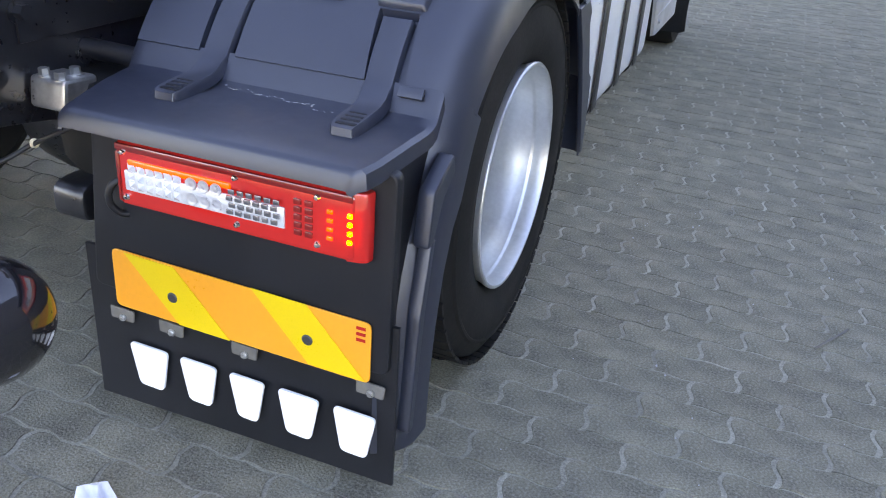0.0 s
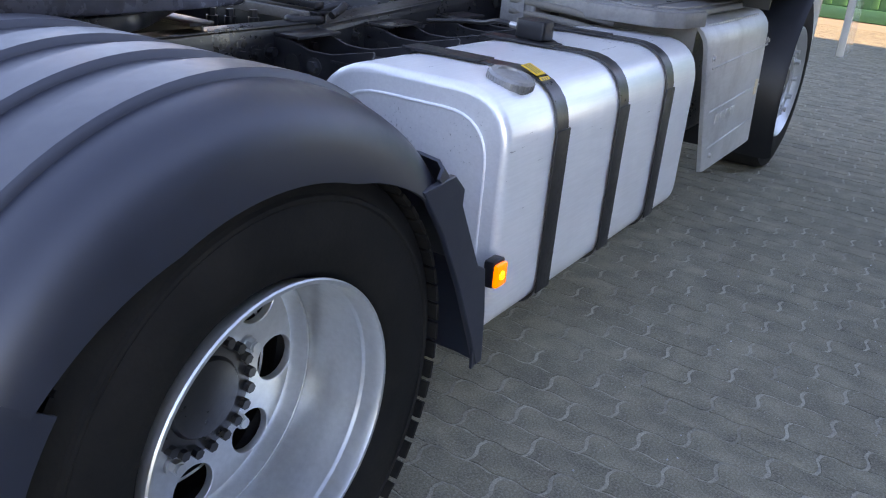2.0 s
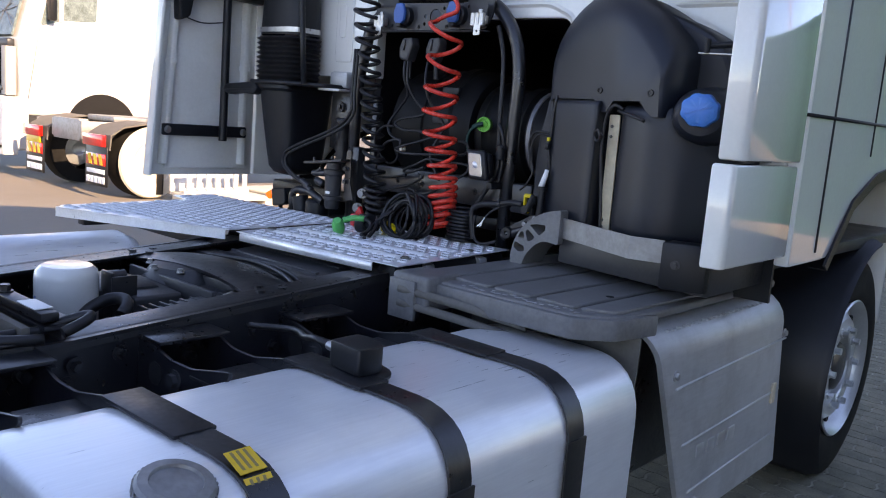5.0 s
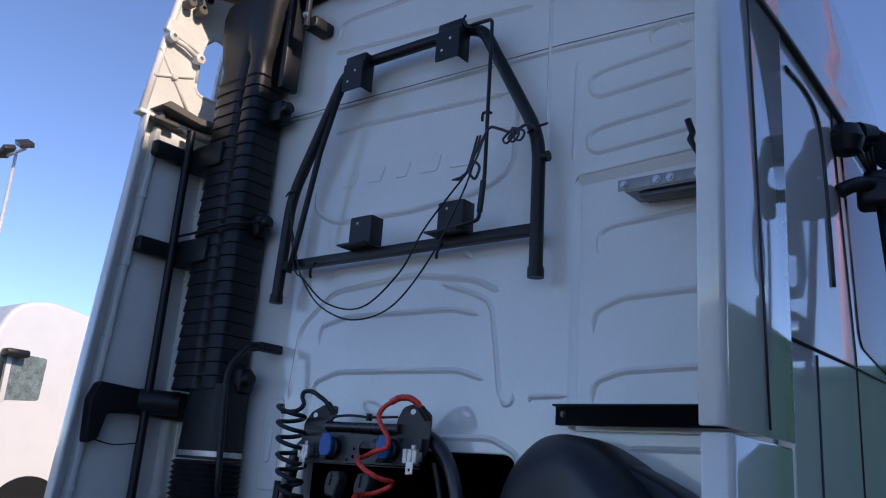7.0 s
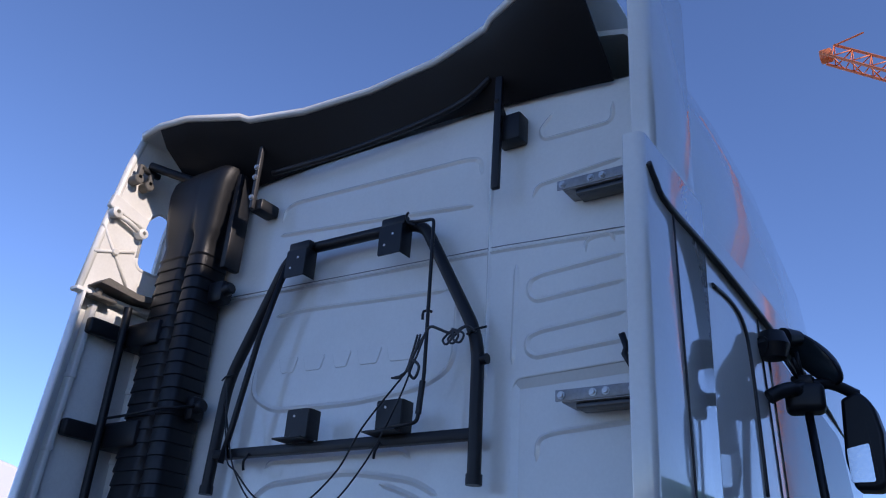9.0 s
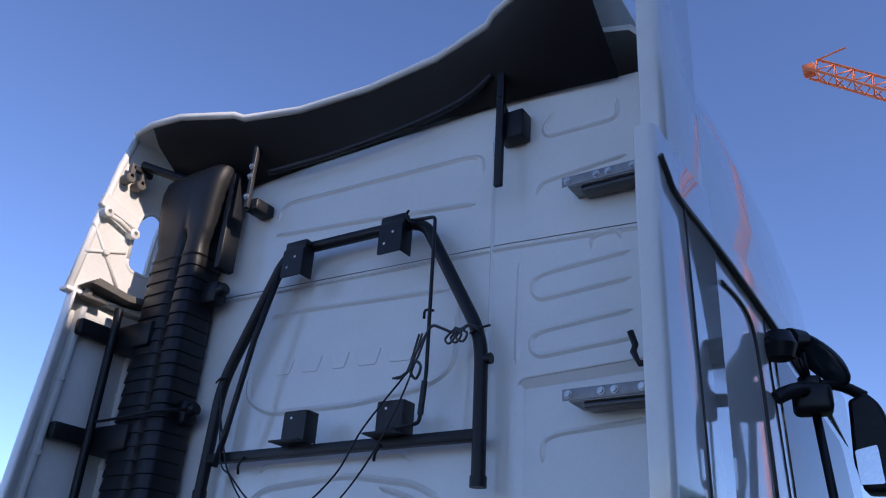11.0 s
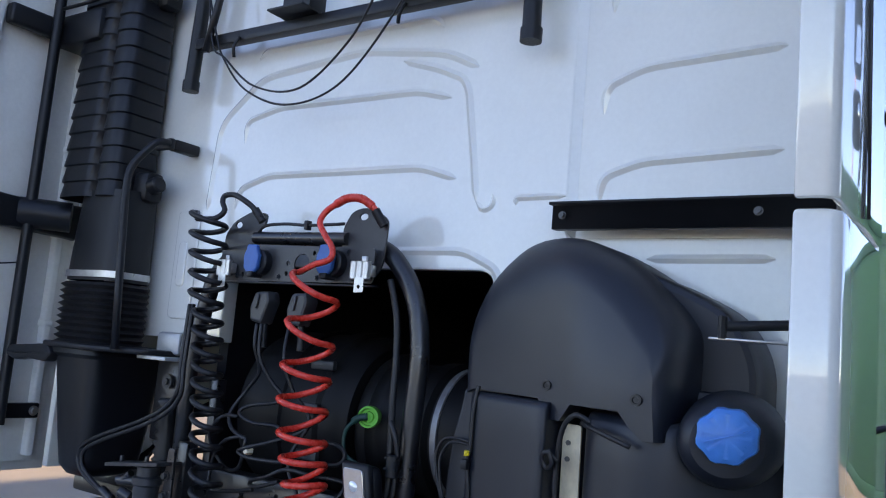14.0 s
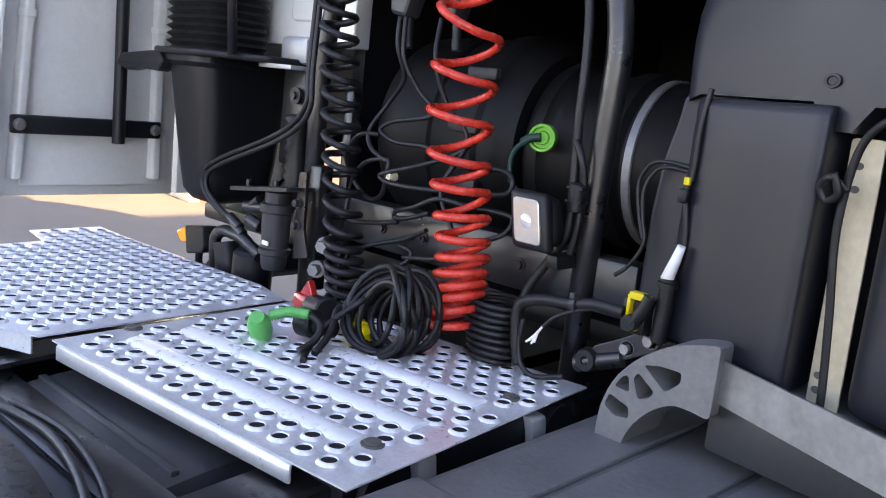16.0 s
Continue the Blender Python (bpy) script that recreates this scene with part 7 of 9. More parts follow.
# ---- gantry with couplings and coils ----
def gantry():
    Y = 3.0
    fr = part("hose_gantry", tube(rpoly([(-0.44, Y - 0.02, 1.0), (-0.45, Y - 0.02, 1.55), (-0.40, Y - 0.01, 1.80), (-0.31, Y, 1.87), (0.15, Y, 1.885), (0.235, Y - 0.01, 1.86), (0.325, Y - 0.015, 1.76), (0.357, Y - 0.02, 1.63), (0.346, Y - 0.02, 1.42), (0.345, Y - 0.02, 1.0)], 0.09, 6, closed=False), 0.0235, 16), FRAME, truck, "dark grey tubular hose gantry")
    # end plates with a round hole, folded over the sheet panel
    for rim, hole in (([(-0.325, 1.772), (-0.331, 1.853), (-0.328, 1.904), (-0.297, 1.940), (-0.236, 1.966), (-0.172, 1.960), (-0.174, 1.933), (-0.198, 1.909), (-0.215, 1.872), (-0.222, 1.772)], (-0.280, 1.930)),
                      ([(0.110, 1.785), (0.105, 1.917), (0.129, 1.957), (0.164, 1.967), (0.205, 1.962), (0.246, 1.935), (0.246, 1.905), (0.240, 1.822), (0.212, 1.785)], (0.168, 1.944))):
        ring = [(hole[0] + 0.014 * math.cos(a), hole[1] + 0.009 * math.sin(a)) for a in np.linspace(0, 2 * math.pi, 17)[:-1]]
        part("coupling_plate", holed(rpoly(rim, 0.014, 4), [ring], Y - 0.05, 0.006), GREYFRAME, fr)
    ring = [(-0.004 + 0.027 * math.cos(a), 1.820 + 0.027 * math.sin(a)) for a in np.linspace(0, 2 * math.pi, 21)[:-1]]
    drilled = [[(x + 0.006 * math.cos(a), z + 0.007 * math.sin(a)) for a in np.linspace(0, 2 * math.pi, 9)[:-1]] for x, z in ((-0.053, 1.822), (-0.056, 1.795), (0.036, 1.848), (0.034, 1.822), (-0.218, 1.790), (0.150, 1.852))]
    part("socket_panel", holed(rpoly([(-0.31, 1.772), (0.232, 1.776), (0.232, 1.862), (-0.20, 1.872), (-0.31, 1.860)], 0.008, 3), [ring] + drilled, Y - 0.072, 0.004), GREYFRAME, fr, "dark grey sheet panel with sockets")
    part("panel_lip", box(-0.31, 0.232, Y - 0.072, Y - 0.045, 1.768, 1.772, 0.001), GREYFRAME, fr)
    part("panel_bar", cyl((-0.205, Y - 0.052, 1.893), (0.125, Y - 0.052, 1.888), 0.0165, 14), FRAME, fr)
    part("top_hose", tube([(-0.19, Y - 0.055, 1.908), (-0.165, Y - 0.06, 1.924), (-0.094, Y - 0.055, 1.929), (-0.012, Y - 0.055, 1.924), (0.11, Y - 0.055, 1.926)], 0.0045, 8, 4), HOSE, fr)
    part("hose_tie", box(-0.02, -0.008, Y - 0.064, Y - 0.046, 1.912, 1.936, 0.002), BLACK, fr)
    for x in (-0.150, 0.108):
        part("socket_base", join(lathe([(0.0, 0), (0.034, 0), (0.034, -0.022), (0.029, -0.026), (0, -0.026)], "y", (x + 0.006, Y - 0.072, 1.822), 24), box(x - 0.012, x + 0.012, Y - 0.115, Y - 0.075, 1.780, 1.796, 0.005)), BLACK, fr)
        part("socket_cover", prism(rpoly([(x - 0.020, 1.866), (x + 0.016, 1.866), (x + 0.018, 1.855), (x + 0.027, 1.838), (x + 0.023, 1.803), (x + 0.008, 1.790), (x - 0.012, 1.790), (x - 0.026, 1.803), (x - 0.029, 1.838), (x - 0.020, 1.855)], 0.006), "y", Y - 0.112, Y - 0.098, 0.004), BLUED, fr, "blue flap of a socket")
    for x in (-0.24, -0.085, 0.05, 0.17):
        part("panel_bolt", bolt((x, Y - 0.072, 1.786), (0, -1, 0), 0.005, 0.004), GREYFRAME, fr)
    for x, w in ((0.216, 0.031), (-0.262, 0.026)):
        part("release_clip", join(*[cyl((x + q * w * 0.62, Y - 0.10, 1.782), (x + q * w * 0.62, Y - 0.10, 1.826), w * 0.36, 12, 0.002) for q in (-1, 0, 1)], box(x - w, x + w, Y - 0.096, Y - 0.078, 1.790, 1.818, 0.003), box(x - 0.002, x + 0.013, Y - 0.098, Y - 0.09, 1.822, 1.839, 0.002)), STEEL, fr, "bright spring clip")
        part("bright_tab", holed(rpoly([(x - 0.006, 1.750), (x + 0.022, 1.752), (x + 0.022, 1.786), (x - 0.006, 1.786)], 0.003, 3), [[(x + 0.008 + 0.005 * math.cos(a), 1.764 + 0.005 * math.sin(a)) for a in np.linspace(0, 2 * math.pi, 9)[:-1]]], Y - 0.112, 0.002), STEEL, fr)
    for x in (-0.140, -0.005):
        pg = part("hanging_plug", prism(rpoly([(x - 0.036, 1.705), (x - 0.031, 1.668), (x + 0.014, 1.660), (x + 0.036, 1.722), (x + 0.028, 1.748), (x - 0.020, 1.745)], 0.008), "y", Y - 0.075, Y - 0.03, 0.008), GREYFRAME, fr, "grey plug hanging from the panel")
        part("plug_rib", tube([(x - 0.006, Y - 0.077, 1.700), (x - 0.001, Y - 0.077, 1.738)], 0.0025, 6), FRAME, pg)
        part("plug_stem", cyl((x + 0.012, Y - 0.055, 1.60), (x + 0.004, Y - 0.052, 1.668), 0.010, 10), HOSE, pg)
    # thin leads tangled behind the coils
    W = Y - 0.07
    for pts in ([(-0.130, 1.660), (-0.123, 1.602), (-0.120, 1.539), (-0.172, 1.487), (-0.197, 1.427), (-0.176, 1.387), (-0.122, 1.365)],
                [(-0.116, 1.661), (-0.106, 1.579), (-0.077, 1.518), (-0.036, 1.483), (-0.058, 1.465), (-0.148, 1.447), (-0.169, 1.426), (-0.119, 1.407), (-0.050, 1.407), (-0.026, 1.398)],
                [(-0.168, 1.417), (-0.217, 1.412), (-0.257, 1.369), (-0.259, 1.317), (-0.212, 1.276), (-0.151, 1.290), (-0.119, 1.345), (-0.125, 1.369), (-0.185, 1.357), (-0.244, 1.319), (-0.277, 1.270), (-0.264, 1.219), (-0.192, 1.222), (-0.107, 1.239)],
                [(0.120, 1.460), (0.075, 1.429), (0.028, 1.396), (-0.044, 1.367), (-0.110, 1.346), (-0.142, 1.333), (-0.107, 1.322), (-0.015, 1.324), (0.099, 1.334), (0.167, 1.341), (0.182, 1.365), (0.160, 1.384), (0.102, 1.383), (0.031, 1.374)],
                [(0.152, 1.308), (0.103, 1.308), (0.030, 1.311), (-0.032, 1.285), (-0.099, 1.265), (-0.115, 1.250), (-0.074, 1.253), (0.013, 1.280)],
                [(-0.004, 1.241), (-0.090, 1.204), (-0.185, 1.172), (-0.226, 1.137), (-0.178, 1.121), (-0.083, 1.151), (-0.063, 1.180), (-0.100, 1.189)],
                [(-0.013, 1.154), (-0.103, 1.121), (-0.200, 1.090), (-0.235, 1.054)],
                [(0.152, 1.308), (0.201, 1.302), (0.196, 1.271), (0.152, 1.248), (0.087, 1.211), (0.005, 1.182), (-0.085, 1.167)],
                [(-0.03, 1.66), (-0.012, 1.58), (0.01, 1.50), (0.06, 1.43), (0.03, 1.33), (0.09, 1.24)]):
        part("bay_wire", tube([(x, W + 0.02 * math.sin(9 * x + 23 * z), z) for x, z in pts], 0.0052, 8, 7), HOSE, truck)
    # small cream stud painting a bright glint among the wires
    part("wire_end", lathe([(0, -0.012), (0.007, -0.012), (0.010, -0.004), (0.010, 0.008), (0, 0.008)], "y", (-0.112, W - 0.01, 1.336), 10), CREAM, truck)
    # red and black coils, pulled unevenly by their own weight
    red_top = [(0.238, 2.935, 1.932), (0.219, 2.92, 1.962), (0.189, 2.91, 1.981), (0.153, 2.90, 1.981), (0.119, 2.90, 1.968), (0.086, 2.90, 1.949), (0.079, 2.89, 1.920), (0.106, 2.885, 1.886), (0.138, 2.88, 1.853), (0.142, 2.87, 1.826), (0.104, 2.86, 1.812)]
    coil = uneven_coil([1.793, 1.728, 1.679, 1.622, 1.572, 1.540, 1.490, 1.468, 1.412, 1.395, 1.352, 1.347, 1.293, 1.301, 1.256, 1.258, 1.216, 1.230, 1.184, 1.202, 1.154, 1.180, 1.130, 1.160, 1.108, 1.132, 1.086, 1.098, 1.066],
                       lambda z: (0.104 + 0.044 * max(0.0, min(1.0, (1.45 - z) / 0.22)) - 0.018 * max(0.0, (1.16 - z) / 0.1), 2.87), lambda z: 0.058 - 0.012 * max(0.0, min(1.0, (1.45 - z) / 0.2)))
    part("air_coil", tube(spline(red_top, 5) + coil, 0.0078, 10), RED, truck, "red coiled air hose hanging from the gantry")
    part("coil_spring", corrugated(red_top[1:5], 0.0100, 0.0025, 0.006), RED, truck)
    part("coil_nut", cyl((0.243, 2.94, 1.918), (0.222, 2.925, 1.955), 0.012, 10), BLACK, truck)
    blk_top = [(-0.175, 2.93, 1.945), (-0.20, 2.92, 1.972), (-0.224, 2.91, 1.989), (-0.265, 2.91, 2.006), (-0.298, 2.905, 2.004), (-0.300, 2.90, 1.985), (-0.288, 2.90, 1.960), (-0.300, 2.88, 1.936), (-0.335, 2.85, 1.930)]
    halves, z = [1.955], 1.955
    while z > 1.05:
        step = 0.054 if z > 1.70 else 0.046 if z > 1.22 else 0.024
        halves += [z - step * 0.62, z - step]
        z -= step
    coil = uneven_coil(halves, lambda z: (-0.337 + 0.145 * (1.94 - z) / 0.9, 2.89), lambda z: 0.047 if z > 1.72 else 0.037, 7)
    part("air_coil", tube(spline(blk_top, 5) + coil, 0.0078, 8), HOSE, truck, "black coiled air hose hanging from the gantry")
    part("coil_nut", cyl((-0.172, 2.935, 1.935), (-0.195, 2.925, 1.967), 0.011, 10), BLACK, truck)
    coil = helix((0.205, Y - 0.09, 1.155), (0.215, Y - 0.10, 1.045), 0.05, 9, 0.006, 16, 1.0)
    part("cable_coil", tube(coil, 0.0055, 8), HOSE, truck, "black coiled electric cable")
    # corrugated harness by the right tube
    part("harness", corrugated([(0.262, Y - 0.04, 1.79), (0.292, Y - 0.04, 1.70), (0.305, Y - 0.045, 1.60), (0.310, Y - 0.05, 1.50), (0.316, Y - 0.05, 1.40), (0.318, Y - 0.05, 1.304), (0.294, Y - 0.05, 1.251), (0.254, Y - 0.06, 1.179), (0.248, Y - 0.07, 1.12)], 0.0085, 0.002, 0.006), HOSE, truck, "black corrugated cable harness")
    part("harness", corrugated([(0.316, Y - 0.06, 1.46), (0.338, Y - 0.065, 1.428), (0.346, Y - 0.06, 1.383), (0.344, Y - 0.06, 1.343), (0.343, Y - 0.06, 1.309), (0.335, Y - 0.06, 1.261)], 0.0065, 0.002, 0.006), HOSE, truck)
    part("harness_clamp", join(lathe([(0.013, -0.028), (0.016, -0.026), (0.016, 0.02), (0.011, 0.024)], "z", (0.336, Y - 0.062, 1.365), 14), box(0.318, 0.352, Y - 0.075, Y - 0.05, 1.352, 1.358, 0.002), box(0.318, 0.352, Y - 0.075, Y - 0.05, 1.376, 1.382, 0.002)), BLACK, truck)
    part("harness", corrugated([(0.303, 2.87, 1.06), (0.290, 2.87, 1.12), (0.292, 2.87, 1.165), (0.335, 2.87, 1.186), (0.392, 2.87, 1.193), (0.425, 2.87, 1.200)], 0.0105, 0.0025, 0.007), HOSE, truck)
    part("harness_tie", join(lathe([(0.012, -0.006), (0.014, -0.005), (0.014, 0.005), (0.012, 0.006)], "x", (0.405, 2.87, 1.196), 14), box(0.40, 0.41, 2.855, 2.868, 1.205, 1.216, 0.002)), GREYFRAME, truck)
    for pts, r in (([(0.415, 1.198), (0.45, 1.206), (0.50, 1.206)], 0.0095), ([(0.467, 1.205), (0.414, 1.187), (0.374, 1.166), (0.350, 1.142)], 0.0035), ([(0.307, 1.145), (0.304, 1.095), (0.318, 1.059), (0.349, 1.051), (0.405, 1.069)], 0.005)):
        part("low_lead", tube([(x, 2.865, z) for x, z in pts], r, 8, 5), HOSE, truck)
    part("wire_ends", join(*[tube([(0.350, 2.864, 1.142), (0.344 - 0.004 * k, 2.86 + 0.003 * k, 1.130 - 0.003 * k), (0.341 - 0.006 * k, 2.858, 1.112 - 0.004 * (k % 2))], 0.0022, 5) for k in range(4)]), WHITEPRINT, truck)
    for pts in ([(0.555, 1.439), (0.499, 1.446), (0.466, 1.438), (0.450, 1.405), (0.458, 1.356), (0.472, 1.314)], [(0.556, 1.433), (0.501, 1.438), (0.476, 1.427), (0.461, 1.394), (0.467, 1.345), (0.475, 1.309), (0.453, 1.266), (0.430, 1.245)]):
        part("side_lead", tube([(x, Y - 0.06, z) for x, z in pts], 0.0035, 8, 7), HOSE, truck)
    part("side_lead", corrugated([(0.567, 2.905, 1.565), (0.562, 2.90, 1.507), (0.562, 2.90, 1.45), (0.560, 2.90, 1.424)], 0.0048, 0.0015, 0.005), HOSE, truck)
    part("side_lead", tube([(0.560, 2.90, 1.424), (0.555, 2.90, 1.403), (0.566, 2.90, 1.33), (0.552, 2.90, 1.272), (0.530, 2.885, 1.21)], 0.005, 8, 5), HOSE, truck)
    part("lead_clip", box(0.552, 0.562, 2.89, 2.90, 1.418, 1.430, 0.002), YELLOWP, truck, "yellow locking tab")
    part("lead_joint", box(0.546, 0.562, 2.888, 2.905, 1.390, 1.412, 0.004), BLACK, truck)
    part("white_sleeve", tube([(0.569, 2.885, 1.326), (0.562, 2.885, 1.30), (0.553, 2.885, 1.270)], lambda t: 0.0065 + 0.004 * t, 12), WHITEPRINT, truck)
    part("sleeve_boot", join(tube([(0.556, 2.886, 1.272), (0.556, 2.886, 1.235), (0.554, 2.886, 1.17)], 0.0125, 12), lathe([(0.013, -0.005), (0.0165, -0.004), (0.0165, 0.004), (0.013, 0.005)], "z", (0.556, 2.886, 1.262), 14)), BLACK, truck)
    part("connector", join(box(0.488, 0.532, 2.875, 2.905, 1.172, 1.228, 0.006), tube([(0.515, 2.868, 1.19), (0.530, 2.868, 1.215), (0.538, 2.87, 1.24)], 0.011, 10), lathe([(0, -0.01), (0.013, -0.01), (0.015, 0), (0.013, 0.008), (0, 0.008)], "y", (0.512, 2.868, 1.192), 14)), BLACK, truck)
    part("yellow_connector", join(box(0.503, 0.509, 2.862, 2.878, 1.203, 1.238, 0.002), box(0.505, 0.531, 2.862, 2.878, 1.231, 1.243, 0.002), box(0.529, 0.540, 2.864, 2.878, 1.226, 1.240, 0.002), box(0.512, 0.523, 2.864, 2.875, 1.180, 1.188, 0.002)), YELLOWP, truck, "yellow connector lock")
    pl = part("bolt_plate", join(prism(rpoly([(0.424, 1.088), (0.475, 1.108), (0.548, 1.148), (0.556, 1.172), (0.535, 1.185), (0.478, 1.150), (0.43, 1.125)], 0.010), "y", 2.90, 2.908, 0.002), cyl((0.40, 2.905, 1.085), (0.49, 2.91, 1.12), 0.016, 14, 0.003)), FRAME, truck)
    for x, z in ((0.496, 1.140), (0.535, 1.163)):
        part("plate_bolt", join(bolt((x, 2.90, z), (0, -1, 0), 0.009, 0.010), cyl((x, 2.9, z), (x, 2.897, z), 0.0125, 14)), GALV, pl)
    part("rubber_bush", lathe([(0.008, -0.012), (0.018, -0.012), (0.021, -0.006), (0.021, 0.006), (0.018, 0.012), (0.008, 0.012), (0.008, -0.012)], "y", (0.426, 2.90, 1.100), 18), HOSE, pl)
    # work lamp
    wl = part("work_lamp", join(box(0.245, 0.327, 2.87, 2.895, 1.264, 1.366, 0.010, 3), box(0.253, 0.322, 2.895, 2.935, 1.272, 1.358, 0.016, 3), box(0.30, 0.325, 2.90, 2.98, 1.235, 1.26, 0.004)), BLACK, truck, "square black work lamp")
    part("lamp_lens", prism(rpoly([(0.257, 1.276), (0.314, 1.276), (0.314, 1.354), (0.257, 1.354)], 0.010), "y", 2.8655, 2.872, 0.002), LAMPGLASS, wl)
    part("lamp_bulb", lathe([(0, -0.004), (0.010, -0.002), (0.016, 0.002), (0.018, 0.004)], "y", (0.285, 2.866, 1.315), 16), CLEARLENS, wl)
    for ob in (wl, *wl.children):
        for v in ob.data.vertices:
            v.co.x -= (v.co.z - 1.315) * 0.19
    # green plug on the air cleaner
    gp = part("green_plug", lathe([(0, -0.006), (0.012, -0.006), (0.014, 0.0), (0.021, 0.0), (0.022, -0.010), (0.027, -0.010), (0.028, 0.0), (0.026, 0.022), (0, 0.022)], "y", (0, 0, 0), 24), GREENL, truck, "light green screw plug")
    gp.data.transform(Matrix.Translation((0.165, 3.05, 1.452)) @ Matrix.Rotation(radians(20), 4, "Z"))
    part("plug_boot", corrugated([(0.168, 3.04, 1.453), (0.150, 3.03, 1.449), (0.136, 3.025, 1.438)], 0.009, 0.002, 0.005), TEALP, gp)
    part("plug_lead", tube([(0.136, 3.025, 1.438), (0.122, 3.02, 1.420), (0.115, 3.02, 1.392), (0.125, 3.02, 1.356), (0.16, 3.03, 1.335)], 0.0052, 8, 5), TEALP, gp)


def engine_bay():
    ax = (0.0, 3.27, 1.42)
    drum = part("air_cleaner", lathe([(0, -0.32), (0.20, -0.32), (0.228, -0.30), (0.235, -0.27), (0.235, -0.16), (0.243, -0.155), (0.243, -0.13), (0.235, -0.125), (0.235, -0.05), (0.246, -0.045), (0.246, 0.0), (0.235, 0.01), (0.232, 0.06), (0.21, 0.085), (0, 0.09)], "x", ax, 48), DEEPBLACK, truck, "large round black air cleaner")
    part("cleaner_neck", lathe([(0.15, 0.08), (0.188, 0.095), (0.196, 0.11), (0.196, 0.135), (0.18, 0.145), (0.172, 0.16), (0.172, 0.25), (0.182, 0.26), (0.182, 0.30), (0.166, 0.31), (0.166, 0.46)], "x", ax, 44), DEEPBLACK, drum)
    part("bright_collar", lathe([(0.167, 0.318), (0.1715, 0.320), (0.1715, 0.336), (0.167, 0.338)], "x", ax, 40), GALV, drum, "bright steel hose collar")
    for a in (2.5, 3.0, 3.5):
        part("drum_clip", box(-0.06, 0.02, 3.27 + 0.246 * math.cos(a) - 0.012, 3.27 + 0.246 * math.cos(a) + 0.004, 1.42 + 0.246 * math.sin(a) - 0.012, 1.42 + 0.246 * math.sin(a) + 0.012, 0.003), GREYFRAME, drum)
    part("bay_beam", box(-0.42, 0.45, 2.98, 3.04, 1.16, 1.26, 0.006), FRAME, truck)
    for k in range(6):
        part("beam_bolt", bolt((-0.32 + 0.13 * k, 2.98, 1.21), (0, -1, 0), 0.009, 0.006), FRAME, truck)
    # cab mount beside the gantry
    part("mount_post", join(box(-0.425, -0.382, 2.95, 2.99, 1.02, 1.32, 0.006), box(-0.36, -0.33, 2.985, 3.02, 1.0, 1.5, 0.006)), FRAME, truck)
    for x, z in ((-0.347, 1.139), (-0.369, 1.078)):
        part("post_bolt", join(bolt((x, 2.95, z), (0.5, -1, 0), 0.014, 0.022), cyl((x - 0.02, 2.98, z), (x, 2.95, z), 0.018, 14, 0.002)), GALV, truck)
    part("mount_flange", prism(rpoly([(-0.402, 1.100), (-0.346, 1.112), (-0.368, 1.175), (-0.371, 1.308), (-0.398, 1.306), (-0.404, 1.20)], 0.006), "y", 2.90, 2.908, 0.002), FRAME, truck)
    for z in (1.233, 1.181):
        part("flange_bolt", bolt((-0.393, 2.90, z), (0, -1, 0), 0.009, 0.010), GREYFRAME, truck)
    part("cab_corner_fitting", join(box(-0.644, -0.537, 3.0, 3.055, 1.551, 1.618, 0.012), box(-0.63, -0.50, 2.93, 3.04, 1.535, 1.545, 0.001)), ALUBOX, truck, "grey cast cab mount")
    part("mount_plate", box(-0.62, -0.49, 3.0, 3.02, 1.30, 1.54, 0.006), FRAME, truck)
    part("mount_disc", lathe([(0.020, 0), (0.021, -0.010), (0.010, -0.010), (0.010, -0.018), (0, -0.018)], "y", (-0.553, 2.998, 1.474), 20), GREYFRAME, truck)
    # spring damper and pump by the chassis
    part("damper", corrugated([(-0.510, 2.97, 1.43), (-0.500, 2.97, 1.20)], 0.030, 0.010, 0.022, 16), HOSE, truck)
    pump = part("tilt_pump", lathe([(0, 1.066), (0.026, 1.066), (0.030, 1.075), (0.032, 1.10), (0.038, 1.104), (0.038, 1.115), (0.032, 1.119), (0.035, 1.20), (0.040, 1.205), (0.040, 1.222), (0.030, 1.226), (0.030, 1.25), (0, 1.25)], "z", (-0.452, 2.885, 0), 28), GREYFRAME, truck, "grey cab tilt pump")
    part("pump_plate", join(prism(rpoly([(-0.60, 1.233), (-0.376, 1.262), (-0.374, 1.272), (-0.600, 1.243)], 0.002), "y", 2.85, 2.93, 0.001), box(-0.585, -0.575, 2.885, 2.895, 1.24, 1.262, 0.002), box(-0.475, -0.465, 2.885, 2.895, 1.255, 1.275, 0.002)), GREYFRAME, pump)
    part("pump_valve", join(cyl((-0.56, 2.87, 1.200), (-0.49, 2.88, 1.205), 0.014, 12, 0.003), cyl((-0.535, 2.87, 1.205), (-0.505, 2.87, 1.225), 0.010, 10), cyl((-0.53, 2.86, 1.175), (-0.49, 2.87, 1.16), 0.016, 12, 0.003)), FRAME, pump)
    part("pump_label", box(-0.452, -0.428, 2.847, 2.850, 1.128, 1.138, 0.0005), WHITEPRINT, pump)
